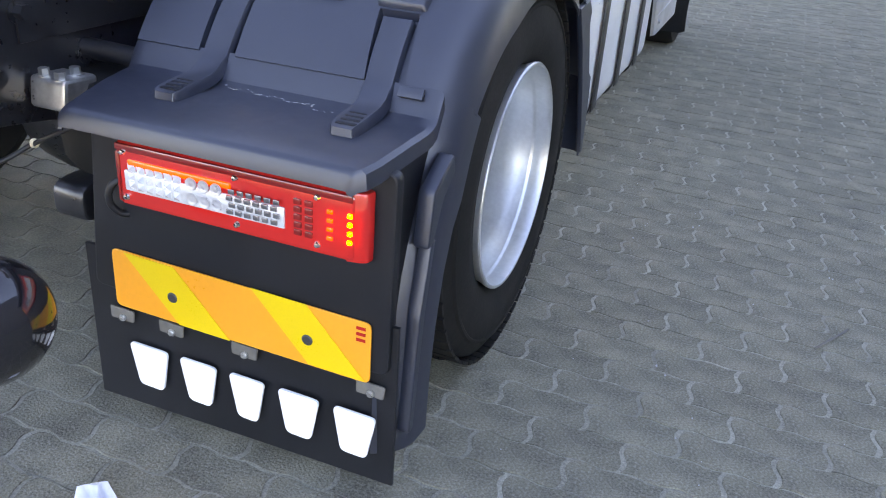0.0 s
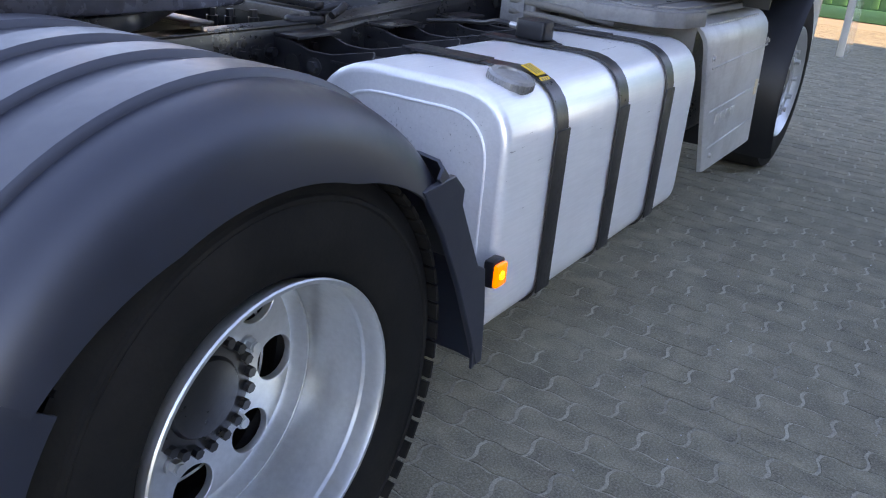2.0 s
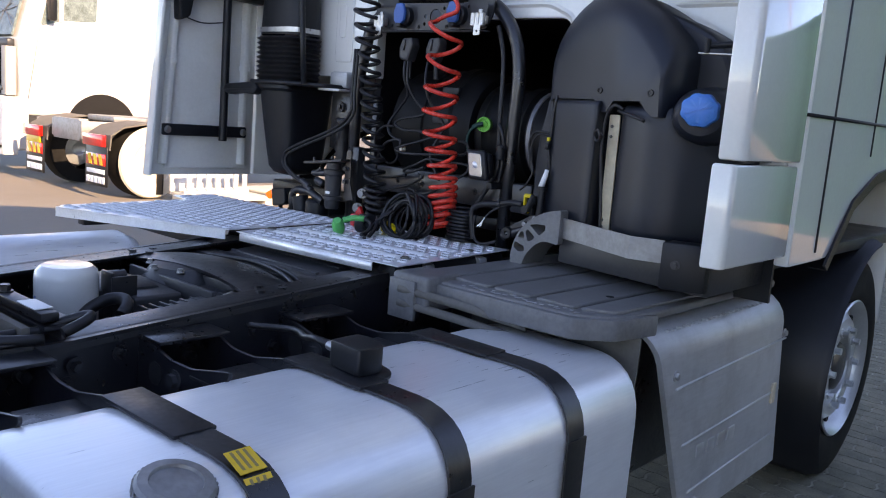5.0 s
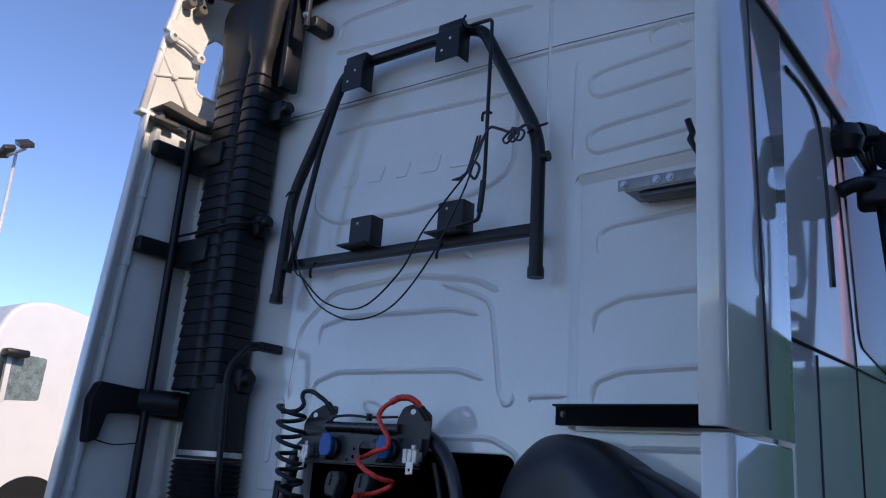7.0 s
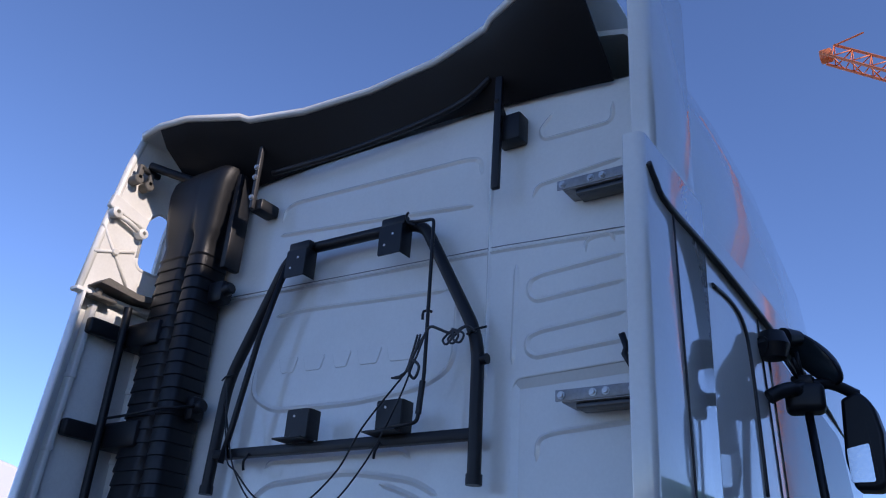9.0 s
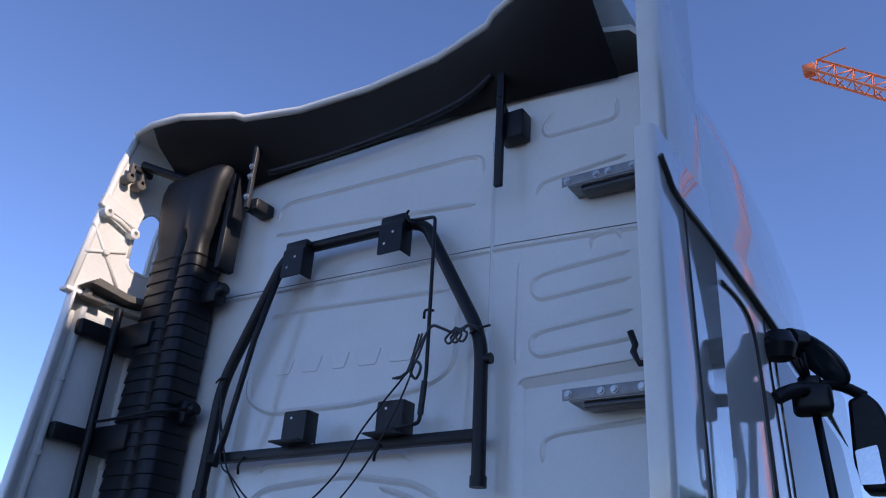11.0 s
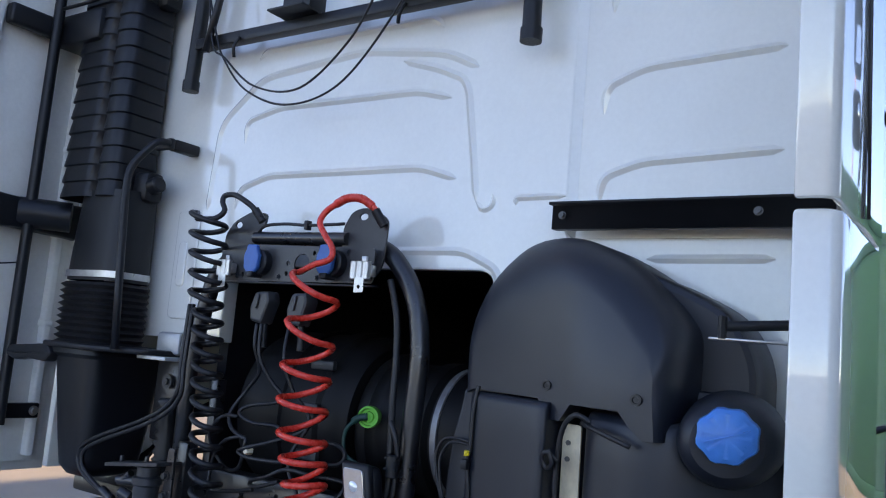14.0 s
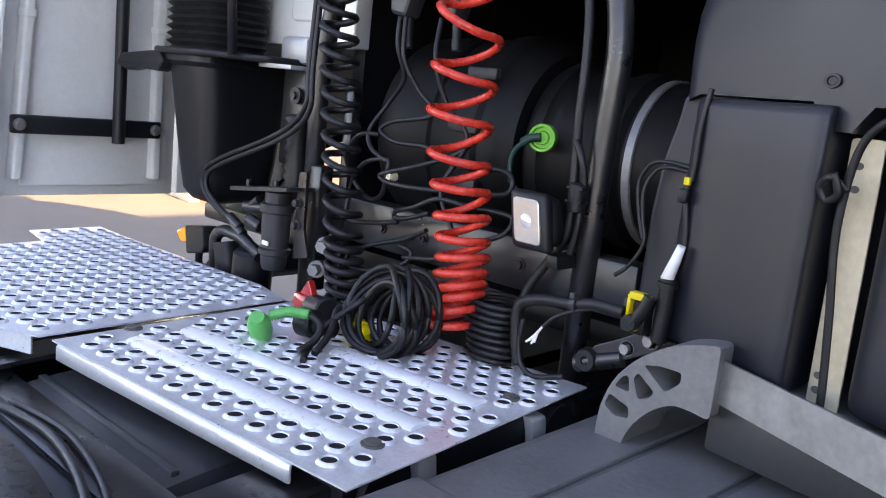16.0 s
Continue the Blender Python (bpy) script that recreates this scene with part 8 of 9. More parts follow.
    for dx, dz in ((0.0, 0.0), (0.014, -0.010)):
        part("pump_cable", tube([(-0.383 + dx, 2.90, 1.70), (-0.372 + dx, 2.885, 1.536), (-0.366 + dx, 2.88, 1.464 + dz), (-0.415 + dx, 2.88, 1.411 + dz), (-0.516 + dx, 2.88, 1.364 + dz), (-0.676 + dx, 2.88, 1.307 + dz), (-0.757 + dx, 2.88, 1.268 + dz), (-0.775 + dx * 1.6, 2.88, 1.228 + dz), (-0.736 + dx * 1.6, 2.88, 1.188), (-0.65 + dx, 2.88, 1.155), (-0.600 + dx, 2.88, 1.145)], 0.0062, 8, 7), HOSE, truck)
    part("cable_ferrule", join(cyl((-0.64, 2.88, 1.16), (-0.59, 2.88, 1.14), 0.013, 12, 0.002), cyl((-0.62, 2.88, 1.145), (-0.575, 2.88, 1.125), 0.013, 12, 0.002)), FRAME, truck)
    part("lever_fork", tube(rpoly([(-0.69, 2.88, 1.00), (-0.70, 2.88, 1.10), (-0.66, 2.88, 1.122), (-0.575, 2.88, 1.118), (-0.50, 2.88, 1.085)], 0.03, 5, closed=False), 0.016, 10), FRAME, truck)
    part("tilt_lever", join(tube([(-0.66, 2.89, 1.09), (-0.645, 2.89, 1.03), (-0.64, 2.89, 0.97)], 0.034, 14, 4), cyl((-0.56, 2.90, 0.95), (-0.555, 2.90, 1.09), 0.05, 18, 0.01)), BLACK, truck)
    # no lamp here: the amber material adds a faint glow to the reflector
    part("side_reflector", prism(rpoly([(-0.874, 1.079), (-0.828, 1.100), (-0.822, 1.060), (-0.850, 1.056)], 0.006), "y", 2.87, 2.90, 0.003), GLOWAMBER, truck, "orange reflector with an added glow, on a black arm")
    part("reflector_arm", join(prism(rpoly([(-0.826, 1.104), (-0.735, 1.116), (-0.726, 1.062), (-0.735, 1.046), (-0.812, 1.030)], 0.008), "y", 2.865, 2.91, 0.005), tube([(-0.785, 2.89, 1.045), (-0.783, 2.89, 1.005), (-0.735, 2.89, 1.000), (-0.69, 2.90, 0.985)], 0.010, 8, 3), prism(rpoly([(-0.735, 1.10), (-0.718, 1.09), (-0.664, 1.046), (-0.668, 0.985), (-0.70, 0.99), (-0.705, 1.04)], 0.006), "y", 2.88, 2.905, 0.003)), BLACK, truck)
    part("left_wing", grid([[(-0.62 - 0.30 * k / 6, y, 0.96 + 0.10 * math.cos((k - 2) * 0.5)) for k in range(7)] for y in (2.95, 3.3, 3.7)], 0.01), BLACK, truck)


gantry()
engine_bay()


# ---- leads lying on the tread plate ----
def loose_leads():
    D = Vector((0.04, 0.115, 0))
    c = thing("cable_bundle", (0.05, 2.66, 1.04), "coiled black trailer cable lying on the tread plate", "cable")
    rnd = random.Random(4)
    for k in range(13):
        r = 0.060 + 0.022 * rnd.random()
        tx, ty, tz = rnd.uniform(-0.3, 0.3), rnd.uniform(0.9, 1.4), rnd.uniform(-0.6, 0.6)
        m = Matrix.Translation((0.03 + rnd.uniform(-0.025, 0.03), 2.65 + rnd.uniform(-0.03, 0.04), 1.04 + r * 0.93)) @ Euler((tx + 1.35, 0, tz)).to_matrix().to_4x4()
        pts = [m @ Vector((r * math.cos(a), r * math.sin(a), 0.01 * math.sin(2 * a))) for a in np.linspace(0, 2 * math.pi, 26)]
        part("loop", tube(pts, 0.0058, 8), HOSE, c)
    part("lead_end", tube([(0.0, 2.62, 1.13), (-0.03, 2.56, 1.08), (-0.01, 2.50, 1.046), (0.03, 2.46, 1.044)], 0.0062, 8, 5), HOSE, c)
    part("lead_end", tube([(-0.08, 2.66, 1.06), (-0.05, 2.60, 1.10), (-0.01, 2.55, 1.07), (0.01, 2.50, 1.044)], 0.007, 8, 5), HOSE, c)
    g = thing("green_coupling", (-0.12, 2.60, 1.04), "green plastic coupling head with ribbed sleeve", "coupling")
    part("coupling_body", lathe([(0, -0.045), (0.022, -0.04), (0.03, -0.015), (0.03, 0.02), (0.02, 0.045), (0, 0.046)], "z", (-0.155, 2.545, 1.068), 24), GREENP, g).data.transform(Matrix.Translation((-0.155, 2.545, 1.07)) @ Matrix.Rotation(radians(35), 4, "X") @ Matrix.Rotation(radians(20), 4, "Y") @ Matrix.Translation((0.155, -2.545, -1.07)))
    part("sleeve", corrugated([(-0.145, 2.565, 1.10), (-0.11, 2.60, 1.115), (-0.065, 2.63, 1.115)], 0.014, 0.004, 0.008), GREENP, g)
    part("coupling_lead", tube([(-0.065, 2.63, 1.115), (-0.02, 2.63, 1.10), (0.0, 2.60, 1.07), (0.0, 2.55, 1.05)], 0.009, 8, 5), HOSE, g)
    r = thing("red_coupling", (-0.06, 2.70, 1.04), "red lever coupling head lying on the plate", "coupling")
    part("coupling_body", join(box(-0.09, -0.04, 2.68, 2.72, 1.04, 1.09, 0.012), prism(rpoly([(-0.075, 1.085), (-0.03, 1.085), (-0.05, 1.12)], 0.005), "y", 2.69, 2.705, 0.002)), REDLENS, r)
    part("coupling_collar", cyl((-0.04, 2.70, 1.065), (0.03, 2.68, 1.075), 0.027, 16, 0.004), BLACK, r)
    b = thing("black_plug", (-0.10, 2.59, 1.04), "black rubber plug with ribbed boot", "plug")
    part("plug_body", join(cyl((-0.09, 2.575, 1.065), (-0.05, 2.58, 1.068), 0.027, 16, 0.005)), BLACK, b)
    part("plug_boot", corrugated([(-0.05, 2.58, 1.068), (-0.0, 2.585, 1.07)], 0.014, 0.006, 0.01), BLACK, b)
    y = thing("yellow_coupling", (-0.02, 2.63, 1.04), "yellow plastic coupling half hidden under leads", "coupling")
    part("coupling_body", join(cyl((-0.05, 2.635, 1.06), (0.0, 2.61, 1.06), 0.022, 14, 0.004), box(-0.02, 0.015, 2.60, 2.63, 1.04, 1.075, 0.006)), YELLOWP, y)
    for root, d in ((c, D), (g, Vector((0.065, 0.03, 0))), (r, Vector((-0.1, 0.06, 0))), (b, Vector((0.02, 0.10, 0))), (y, Vector((0.03, 0.13, 0)))):
        root.location = root.location + d
    g.scale = (0.72, 0.72, 0.72)


loose_leads()


# ---- yard beyond ----
def far_truck_rear():
    t = thing("parked_truck", (-9.9, 8.0, 0), "white tractor unit seen from behind, in sunlight", "truck")
    xc, y0 = -9.85, 6.15
    part("frame", join(*[box(xc + s * 0.42 - 0.04, xc + s * 0.42 + 0.04, y0, y0 + 5.0, 0.75, 1.0, 0.01) for s in (1, -1)], box(xc - 0.4, xc + 0.4, y0, y0 + 0.06, 0.72, 1.02, 0.01), box(xc - 0.4, xc + 0.4, y0 + 0.5, y0 + 1.4, 1.0, 1.08, 0.02)), GALV, t)
    for s in (1, -1):
        part("mudguard", grid([[(xc + s * x, y, z) for x in (0.62, 1.25)] for y, z in ((y0, 0.66), (y0 + 0.02, 0.86), (y0 + 0.2, 0.98), (y0 + 0.6, 1.05), (y0 + 1.0, 0.98), (y0 + 1.2, 0.75))], 0.02), BROWN, t)
        part("mud_flap", box(xc + s * 0.95 - 0.30, xc + s * 0.95 + 0.30, y0 - 0.03, y0 - 0.01, 0.16, 0.70, 0.006), BLACK, t)
        part("tail_lamp", box(xc + s * 0.95 - 0.28, xc + s * 0.95 + 0.28, y0 - 0.09, y0 - 0.03, 0.70, 0.86, 0.012), REDLENS, t)
        pl = part("reflector_plate", box(xc + s * 0.95 - 0.27, xc + s * 0.95 + 0.27, y0 - 0.04, y0 - 0.032, 0.44, 0.60, 0.002), REDLENS, t)
        for k in range(3):
            x0 = xc + s * 0.95 - 0.22 + 0.15 * k
            part("yellow_stripe", prism([(x0, 0.59), (x0 + 0.08, 0.59), (x0 + 0.13, 0.45), (x0 + 0.05, 0.45)], "y", y0 - 0.044, y0 - 0.041), YELLOW, pl)
        for k in range(5):
            part("white_mark", box(xc + s * 0.95 - 0.26 + 0.105 * k, xc + s * 0.95 - 0.17 + 0.105 * k, y0 - 0.036, y0 - 0.031, 0.20, 0.29, 0.001), WHITEPRINT, t)
        part("print_bar", box(xc + s * 0.95 - 0.25, xc + s * 0.95 + 0.25, y0 - 0.036, y0 - 0.031, 0.33, 0.39, 0.001), WHITEPRINT, t)
        w = part("wheel", lathe([(0.29, s * 0.8), (0.5, s * 0.85), (0.51, s * 1.1), (0.45, s * 1.2), (0.30, s * 1.2)], "x", (xc, y0 + 0.65, 0.5), 40), RUBBER, t)
        part("rim", lathe([(0.30, s * 1.2), (0.27, s * 1.15), (0.24, s * 1.0), (0.1, s * 0.98), (0, s * 1.05)], "x", (xc, y0 + 0.65, 0.5), 32), RIM, w)
    part("number_plate", box(xc - 1.2, xc - 0.72, y0 - 0.05, y0 - 0.04, 0.60, 0.70, 0.002), YELLOW, t)
    part("cab", prism(rpoly([(y0 + 3.0, 1.0), (y0 + 5.3, 1.0), (y0 + 5.3, 2.6), (y0 + 4.9, 3.5), (y0 + 3.0, 3.7)], 0.2), "x", xc - 1.24, xc + 1.24, 0.05), WHITE_FAR, t)
    wc = part("wheel_cover", lathe([(0.5, 1.21), (0.48, 1.24), (0.3, 1.25), (0.28, 1.235), (0, 1.26)], "x", (xc, y0 + 0.65, 0.5), 40), WOODP, t, "pale dusty wheel trim")
    part("cover_stripe", box(xc + 1.248, xc + 1.268, y0 + 0.70, y0 + 0.80, 0.06, 0.94, 0.004), BLACK, wc)


def far_truck_front():
    t = thing("damaged_truck", (-12.85, 7.7, 0), "white truck cab with smashed windscreen and missing grille", "truck")
    x1, x0, y0 = -11.6, -14.1, 6.12
    part("cab", prism(rpoly([(y0 + 0.15, 0.95), (y0 + 2.35, 0.95), (y0 + 2.35, 3.95), (y0 + 1.2, 4.15), (y0 + 0.65, 3.98), (y0 + 0.42, 3.4), (y0 + 0.1, 2.15)], [0.05, 0.1, 0.3, 0.5, 0.3, 0.1, 0.05], 6), "x", x0, x1, 0.06, 3), WHITE_FAR, t)
    part("sun_visor", prism(rpoly([(y0 + 0.31, 3.25), (y0 + 0.26, 3.25), (y0 + 0.42, 3.62), (y0 + 0.48, 3.62)], 0.01), "x", x0 + 0.08, x1 - 0.08, 0.01), GLOSSBLACK, t)
    ws = part("windscreen", prism([(y0 + 0.05, 2.16), (y0 + 0.02, 2.18), (y0 + 0.30, 3.32), (y0 + 0.34, 3.30)], "x", x0 + 0.1, x1 - 0.1, 0.0), FARGLASS, t, "crazed broken windscreen")
    rnd = random.Random(7)
    cr = []
    for k in range(36):
        cx, cz = rnd.choice(((0.5, 0.5), (0.75, 0.75), (0.8, 0.35)))
        a = rnd.uniform(0, 6.28)
        l = rnd.uniform(0.08, 0.3)
        u0, v0 = cx, cz
        u1, v1 = min(0.98, max(0.02, cx + l * math.cos(a))), min(0.98, max(0.02, cz + l * math.sin(a)))
        p = [(x0 + 0.1 + u * (x1 - x0 - 0.2), y0 + 0.01 + 0.28 * v, 2.18 + 1.12 * v) for u, v in ((u0, v0), ((u0 + u1) / 2 + rnd.uniform(-0.02, 0.02), (v0 + v1) / 2 + rnd.uniform(-0.02, 0.02)), (u1, v1))]
        cr.append(tube(p, 0.006, 4))
    part("crack", join(*cr), GALV, ws)
    part("scuttle", box(x0 + 0.1, x1 - 0.15, y0 - 0.02, y0 + 0.1, 1.98, 2.12, 0.03), GREYFRAME, t)
    part("lower_front", box(x0 + 0.1, x1 - 0.05, y0 + 0.16, y0 + 0.4, 0.5, 1.1, 0.02), GREYFRAME, t)
    # near-black block painting the shade behind the missing grille
    part("engine_void", box(x0 + 0.2, x1 - 0.25, y0 + 0.03, y0 + 0.2, 0.8, 1.98, 0.01), SHADEBLACK, t)
    for k in range(40):
        xx, zz = rnd.uniform(x0 + 0.3, x1 - 0.4), rnd.uniform(1.15, 1.9)
        w, h = rnd.uniform(0.05, 0.25), rnd.uniform(0.03, 0.15)
        part("engine_piece", box(xx, xx + w, y0 - 0.02 - rnd.uniform(0, 0.1), y0 + 0.05, zz, zz + h, 0.01), rnd.choice((GREYFRAME, FRAME, GALV, BLACK)), t)
    for k in range(2):
        part("headlamp_bracket", lathe([(0.08, -0.1), (0.11, -0.1), (0.11, 0.0), (0.08, 0.0)], "y", (x1 - 0.9 + 0.3 * k, y0 - 0.03, 1.68), 20), GREYFRAME, t)
    for k in range(7):
        part("grille_bar", box(x0 + 0.3, x1 - 0.42, y0 - 0.12, y0 - 0.04, 0.55 + 0.085 * k, 0.60 + 0.085 * k, 0.015), GREYFRAME, t)
    part("bumper_corner", prism(rpoly([(x1 - 0.42, 0.40), (x1, 0.40), (x1 + 0.02, 1.2), (x1 - 0.2, 1.25), (x1 - 0.30, 0.9)], 0.06), "y", y0 - 0.14, y0 + 0.25, 0.03), WHITE_FAR, t)
    part("bumper", box(x0, x1, y0 - 0.14, y0 + 0.1, 0.32, 0.52, 0.04), WHITE_FAR, t)
    part("pillar", box(x1 - 0.28, x1 - 0.10, y0 - 0.06, y0 + 0.1, 1.25, 2.0, 0.01), CONCRETE, t)
    part("side_window", prism(rpoly([(y0 + 0.42, 2.36), (y0 + 0.80, 2.48), (y0 + 1.32, 2.52), (y0 + 1.34, 3.20), (y0 + 0.62, 3.22)], 0.06), "x", x1 - 0.005, x1 + 0.006, 0.002), FARGLASS, t)
    part("mirror", join(box(x1 + 0.02, x1 + 0.16, y0 + 0.50, y0 + 0.62, 2.45, 3.05, 0.03), box(x1, x1 + 0.25, y0 + 0.58, y0 + 0.95, 3.14, 3.26, 0.04)), BLACK, t)
    part("window_post", box(x1 + 0.004, x1 + 0.02, y0 + 0.70, y0 + 0.78, 2.45, 3.18, 0.004), WHITE_FAR, t)
    w = part("wheel", lathe([(0.3, 0.9), (0.51, 0.95), (0.51, 1.15), (0.3, 1.2), (0, 1.1)], "x", ((x0 + x1) / 2, y0 + 1.45, 0.5), 36), RUBBER, t)
    # closed disc, the shade under the arch painted as near-black
    part("wheel_arch", lathe([(0.62, 1.21), (0.62, 1.262), (0.0, 1.262)], "x", ((x0 + x1) / 2, y0 + 1.45, 0.75), 36), SHADEBLACK, t)
    part("beacon", lathe([(0.06, 0), (0.06, 0.14), (0.04, 0.17), (0, 0.17)], "z", (x0 + 0.6, y0 + 0.7, 4.0), 14), GLOWAMBER, t)


def pallets():
    def one():
        t = thing("pallet", (0, 0, 0), "pale plastic pallet lying on the ground", "pallet", "pallets in the yard")
        part("deck", box(-0.6, 0.6, -0.4, 0.4, 0.11, 0.15, 0.01), WOODP, t)
        for x in (-0.5, 0, 0.5):
            part("runner", box(x - 0.07, x + 0.07, -0.4, 0.4, 0.0, 0.11, 0.01), WOODP, t)
        return t
    t = one()
    t.matrix_world = pose(-7.85, 7.45, -0.012, 0, 0, 84)
    copy_thing(t, pose(-8.5, 8.9, -0.012, 0, 0, 95))
    w = thing("white_crate", (-7.95, 7.4, 0.138), "white slatted plastic crate standing on a pallet", "crate")
    for k in range(7):
        part("slat", box(-7.96, -7.92, 6.92 + 0.15 * k, 6.985 + 0.15 * k, 0.20, 0.47, 0.006), WHITE_FAR, w)
    part("crate_rail", box(-8.0, -7.96, 6.9, 7.95, 0.138, 0.22, 0.006), WHITE_FAR, w)
    part("crate_rail", box(-8.0, -7.96, 6.9, 7.95, 0.44, 0.50, 0.006), WHITE_FAR, w)
    part("crate_back", box(-8.35, -8.31, 6.9, 7.95, 0.138, 0.50, 0.006), WHITE_FAR, w)


def light_pole():
    az, d = radians(-68.3), 42.0
    x, y = 1.9 + d * math.sin(az), 0.9 + d * math.cos(az)
    p = thing("street_lamp", (x, y, 0), "tall grey yard light mast with two floodlights", "lamp")
    part("pole", tube([(x, y, -0.02), (x, y, 15.2)], lambda t: 0.14 - 0.07 * t, 14), GALVPOLE, p)
    part("cross_arm", box(x - 0.9, x + 0.9, y - 0.06, y + 0.06, 15.1, 15.22, 0.02), GALVPOLE, p)
    for s in (1, -1):
        f = box(-0.42, 0.42, -0.3, 0.3, -0.12, 0.12, 0.03)
        xf(f, Matrix.Translation((x + s * 0.95, y - 0.1, 15.35)) @ Matrix.Rotation(s * 0.45, 4, "Y") @ Matrix.Rotation(0.4, 4, "X"))
        part("floodlight", f, GREYFRAME, p)


def crane():
    c = thing("tower_crane", (10, 60, 0), "orange lattice crane jib against the sky", "crane")
    a, b = Vector((-5.3, 60.0, 45.1)), Vector((14.0, 60.0, 30.0))
    d = (b - a).normalized()
    up = Vector((-d.z, 0, d.x)).normalized()
    if up.z < 0:
        up = -up
    sd = Vector((0, 1, 0))
    h = 1.1
    chords = [(up * h * 0.9), (-up * h * 0.3 + sd * h * 0.7), (-up * h * 0.3 - sd * h * 0.7)]
    n = 16
    for k, o in enumerate(chords):
        part("chord", tube([a + o, b + o], 0.11, 6), CRANE, c)
    L = (b - a).length
    braces = []
    for k in range(n):
        p, q, r = a + d * (L * k / n), a + d * (L * (k + 0.5) / n), a + d * (L * (k + 1) / n)
        for i, j in ((0, 1), (0, 2), (1, 2)):
            braces.append(tube([p + chords[i], q + chords[j]], 0.055, 5))
            braces.append(tube([q + chords[j], r + chords[i]], 0.055, 5))
    part("brace", join(*braces), CRANE, c)
    part("head", join(box(a.x - 0.5, a.x + 0.4, 59.6, 60.4, a.z - 0.5, a.z + 0.4, 0.1), tube([a + up * 0.9, a + up * 2.6 + d * 1.5], 0.07, 6)), CRANE, c)
    part("mast", tube([(14.2, 60, 30), (14.2, 60, -0.02)], 0.3, 4), CRANE, c)


def green_trailer():
    t = thing("green_container", (3, 17, 0), "dark green box body with a red sign, in shade", "container")
    bm = [box(-1.6, 9.5, 15.2, 17.6, 0.0, 3.95, 0.03)]
    part("body", bm[0], GREENBOX, t)
    for k in range(46):
        part("side_rib", box(-1.5 + 0.24 * k, -1.38 + 0.24 * k, 15.165, 15.21, 0.22, 3.75, 0.012), GREENBOX, t)
    part("rail", join(box(-1.65, 9.55, 15.15, 15.2, 3.78, 3.97, 0.01), box(-1.65, 9.55, 15.15, 15.2, 0.0, 0.20, 0.01)), GREENBOX, t)
    part("sign", box(-1.0, 0.2, 15.12, 15.15, 2.35, 2.6, 0.005), REDSIGN, t)
    for k in range(4):
        part("sign_bar", box(-0.9 + 0.16 * k, -0.79 + 0.16 * k, 15.112, 15.119, 2.42, 2.53, 0.001), WHITEPRINT, t)


far_truck_rear()
far_truck_front()
pallets()
light_pole()
crane()
green_trailer()

scrap = solo("paper_scrap", grid([[(0.70 + 0.02 * i + 0.006 * ((i * j) % 3), -0.62 + 0.018 * j, 0.004 + 0.012 * ((i * 5 + j * 3) % 4)) for i in range(4)] for j in range(4)], 0.002), TRASH, "crumpled white scrap of foil on the paving", "litter")
stick = solo("twig", tube([(2.03, 0.70, 0.004), (2.10, 0.82, 0.005), (2.12, 0.86, 0.004)], 0.004, 6), BROWN, "thin dark twig lying on the paving", "litter")


# ---- paving blocks ----
def paver_mesh(name, seed):
    """One concrete block with wavy flanks and a worn rim."""
    rnd = random.Random(seed)
    L, W, top = 0.2005, 0.0998, 0.0
    pts = []
    n = 16
    def wave(t):
        return 0.0042 * math.sin(2 * math.pi * 2 * t)
    for k in range(n):
        pts.append((-L / 2 + L * k / n, -W / 2 + wave(k / n)))
    for k in range(6):
        pts.append((L / 2 + 0.0075 * math.sin(2 * math.pi * k / 6), -W / 2 + W * k / 6))
    for k in range(n):
        pts.append((L / 2 - L * k / n, W / 2 + wave(1 - k / n)))
    for k in range(6):
        pts.append((-L / 2 + 0.0075 * math.sin(2 * math.pi * (1 - k / 6)), W / 2 - W * k / 6))
    pts = [(x + rnd.uniform(-0.0012, 0.0012), y + rnd.uniform(-0.0012, 0.0012)) for x, y in pts]
    bm = bmesh.new()
    hi = [bm.verts.new((x, y, top)) for x, y in pts]
    lo = [bm.verts.new((x * 1.012, y * 1.02, top - 0.006)) for x, y in pts]
    bm.faces.new(hi)
    m = len(pts)
    for a, b in ((hi, lo),):
        for i in range(m):
            bm.faces.new((a[i], b[i], b[(i + 1) % m], a[(i + 1) % m]))
    bmesh.ops.recalc_face_normals(bm, faces=bm.faces)
    return bm


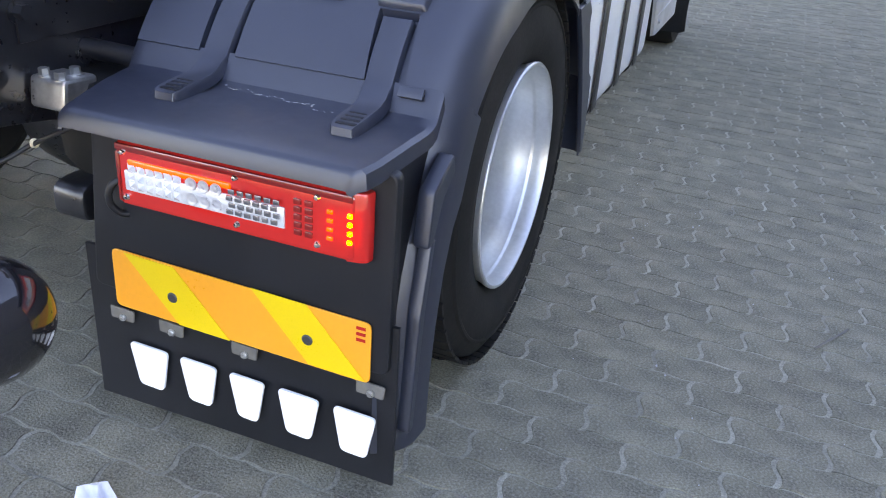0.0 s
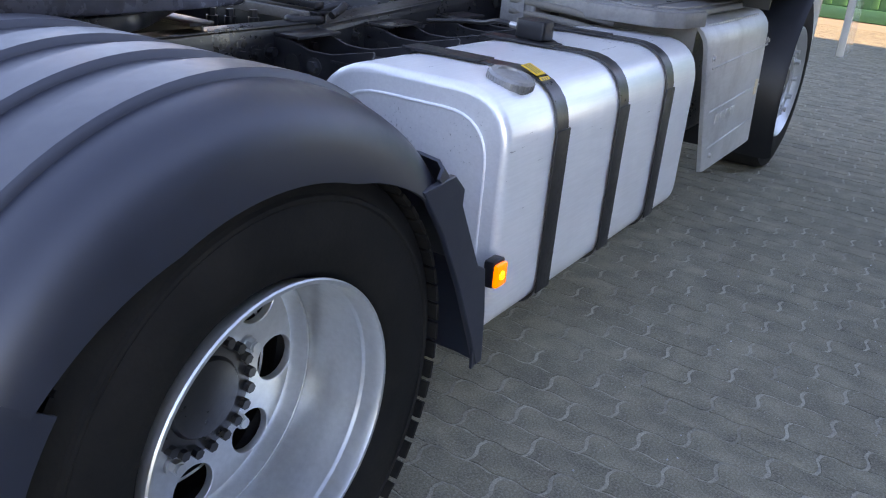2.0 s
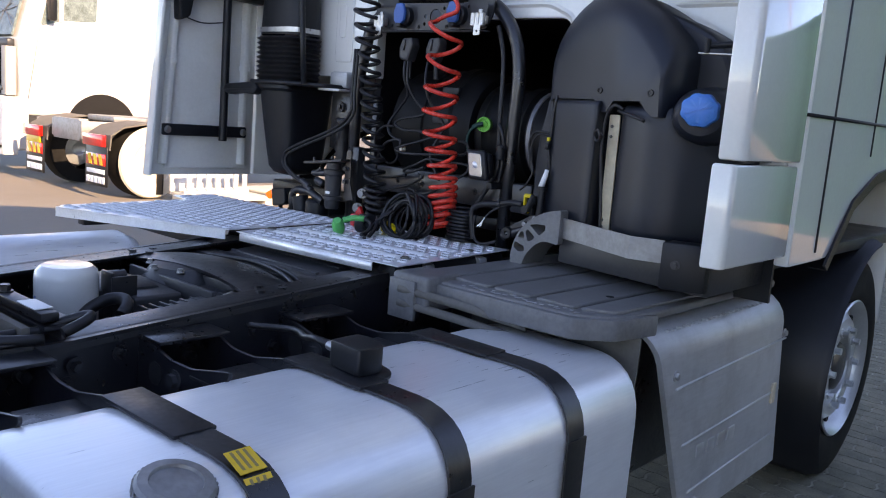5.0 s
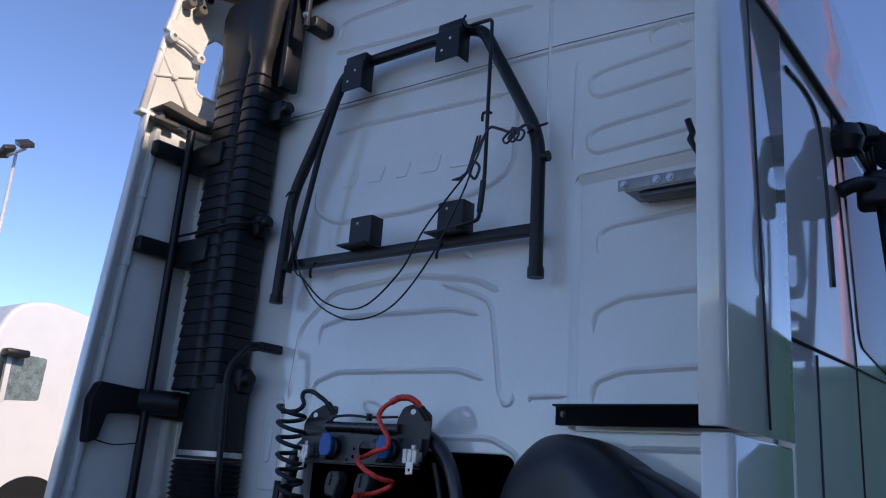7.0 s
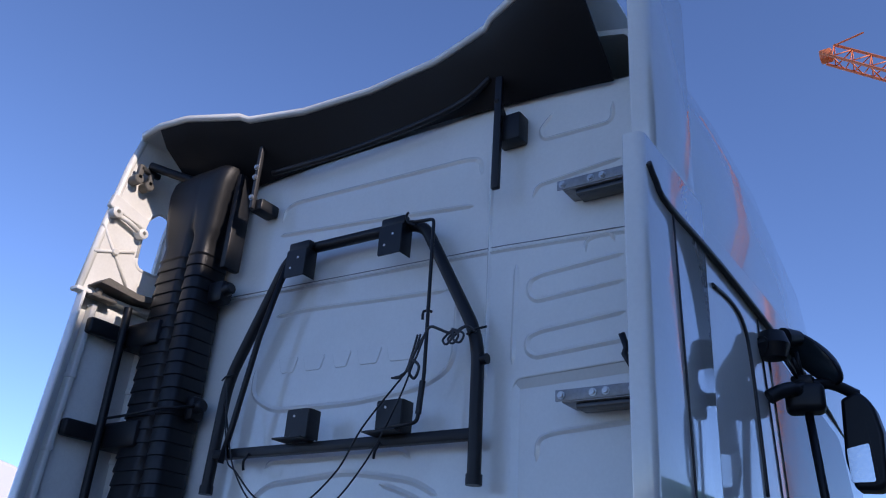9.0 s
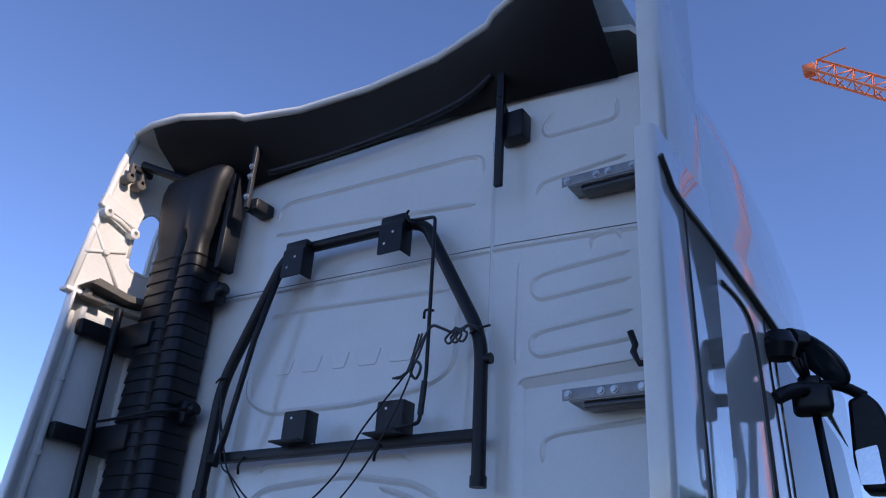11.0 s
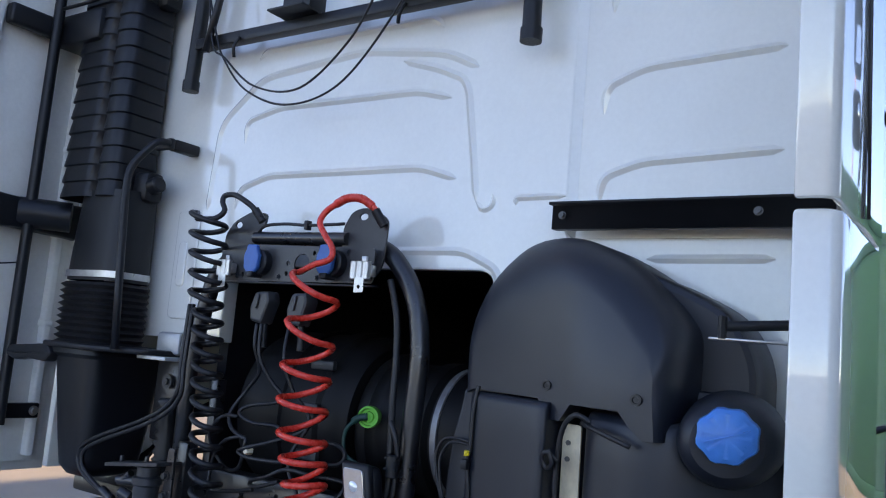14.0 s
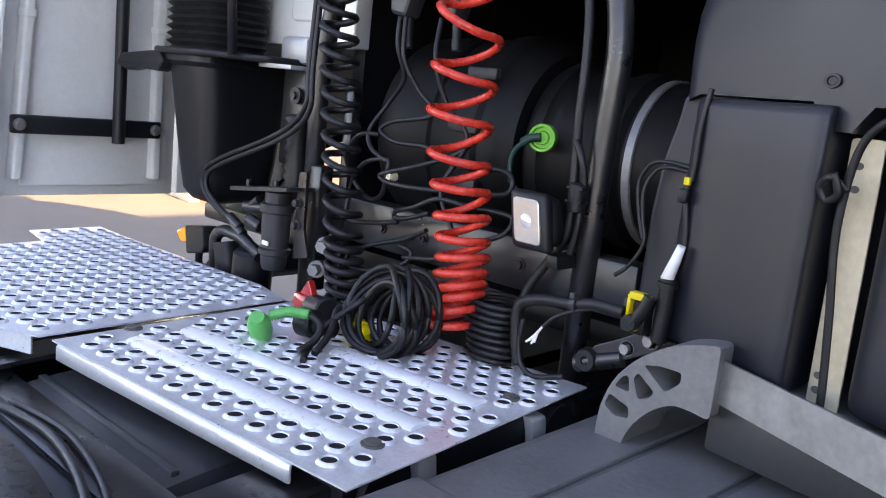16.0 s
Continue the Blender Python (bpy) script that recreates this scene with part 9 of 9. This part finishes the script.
def paving():
    PX, PY = 0.2125, 0.1075
    meshes, raws = [], []
    for k in range(5):
        bm = paver_mesh("paver", 20 + k)
        me = bpy.data.meshes.new("paver")
        bm.to_mesh(me)
        me.materials.append(PAVER)
        meshes.append(me)
        raws.append(([tuple(v.co) for v in bm.verts], [tuple(v.index for v in f.verts) for f in bm.faces]))
        bm.free()
    rnd = random.Random(5)
    verts, faces = [], []
    count = 0
    for j in range(-50, 122):
        for i in range(-12, 42):
            x = 1.422 + PX * (i + (0.5 if j % 2 else 0.0)) + PX / 2
            y = 1.515 + PY * j
            if not (-2.5 < x < 8.9 and -5.9 < y < 13.9):
                continue
            z = rnd.uniform(-0.0012, 0.0012)
            r = rnd.uniform(-0.012, 0.012)
            kx, ky = rnd.uniform(-0.006, 0.006), rnd.uniform(-0.006, 0.006)
            k = rnd.randrange(5)
            if 1.28 < x < 2.75 and -0.45 < y < 1.62 and count < 300:
                o = new("paver", meshes[k])
                o.parent = pavement
                o.location, o.rotation_euler = (x, y, z), (kx, ky, r)
                count += 1
            else:
                vs, fs = raws[k]
                b = len(verts)
                m = Matrix.Translation((x, y, z)) @ Euler((kx, ky, r)).to_matrix().to_4x4()
                verts.extend([tuple(m @ Vector(v)) for v in vs])
                faces.extend([tuple(b + q for q in f) for f in fs])
    me = bpy.data.meshes.new("paver_field")
    me.from_pydata(verts, [], faces)
    me.materials.append(PAVERFIELD)
    o = new("paver_field", me)
    o.parent = pavement
    tagged(o, "grey concrete paving blocks with wavy edges", kind="stuff")


paving()


def grit():
    """Pale stone chips lying on the paving."""
    rnd = random.Random(31)
    verts, faces = [], []
    for k in range(900):
        x, y = 1.3 + 4.8 * rnd.random() ** 1.3, rnd.uniform(-2.2, 8.0)
        r = rnd.uniform(0.0012, 0.0042)
        b, a0 = len(verts), rnd.uniform(0, 6.28)
        for j in range(4):
            a = a0 + j * math.pi / 2 + rnd.uniform(-0.4, 0.4)
            verts.append((x + r * math.cos(a), y + r * math.sin(a), -0.001))
        verts.append((x, y, r * rnd.uniform(0.6, 1.1)))
        faces += [(b, b + 1, b + 4), (b + 1, b + 2, b + 4), (b + 2, b + 3, b + 4), (b + 3, b, b + 4)]
    me = bpy.data.meshes.new("grit")
    me.from_pydata(verts, [], faces)
    me.materials.append(SCUFF)
    tagged(new("grit", me), "tiny pale stone chips scattered over the paving", "grit", kind="stuff")


grit()
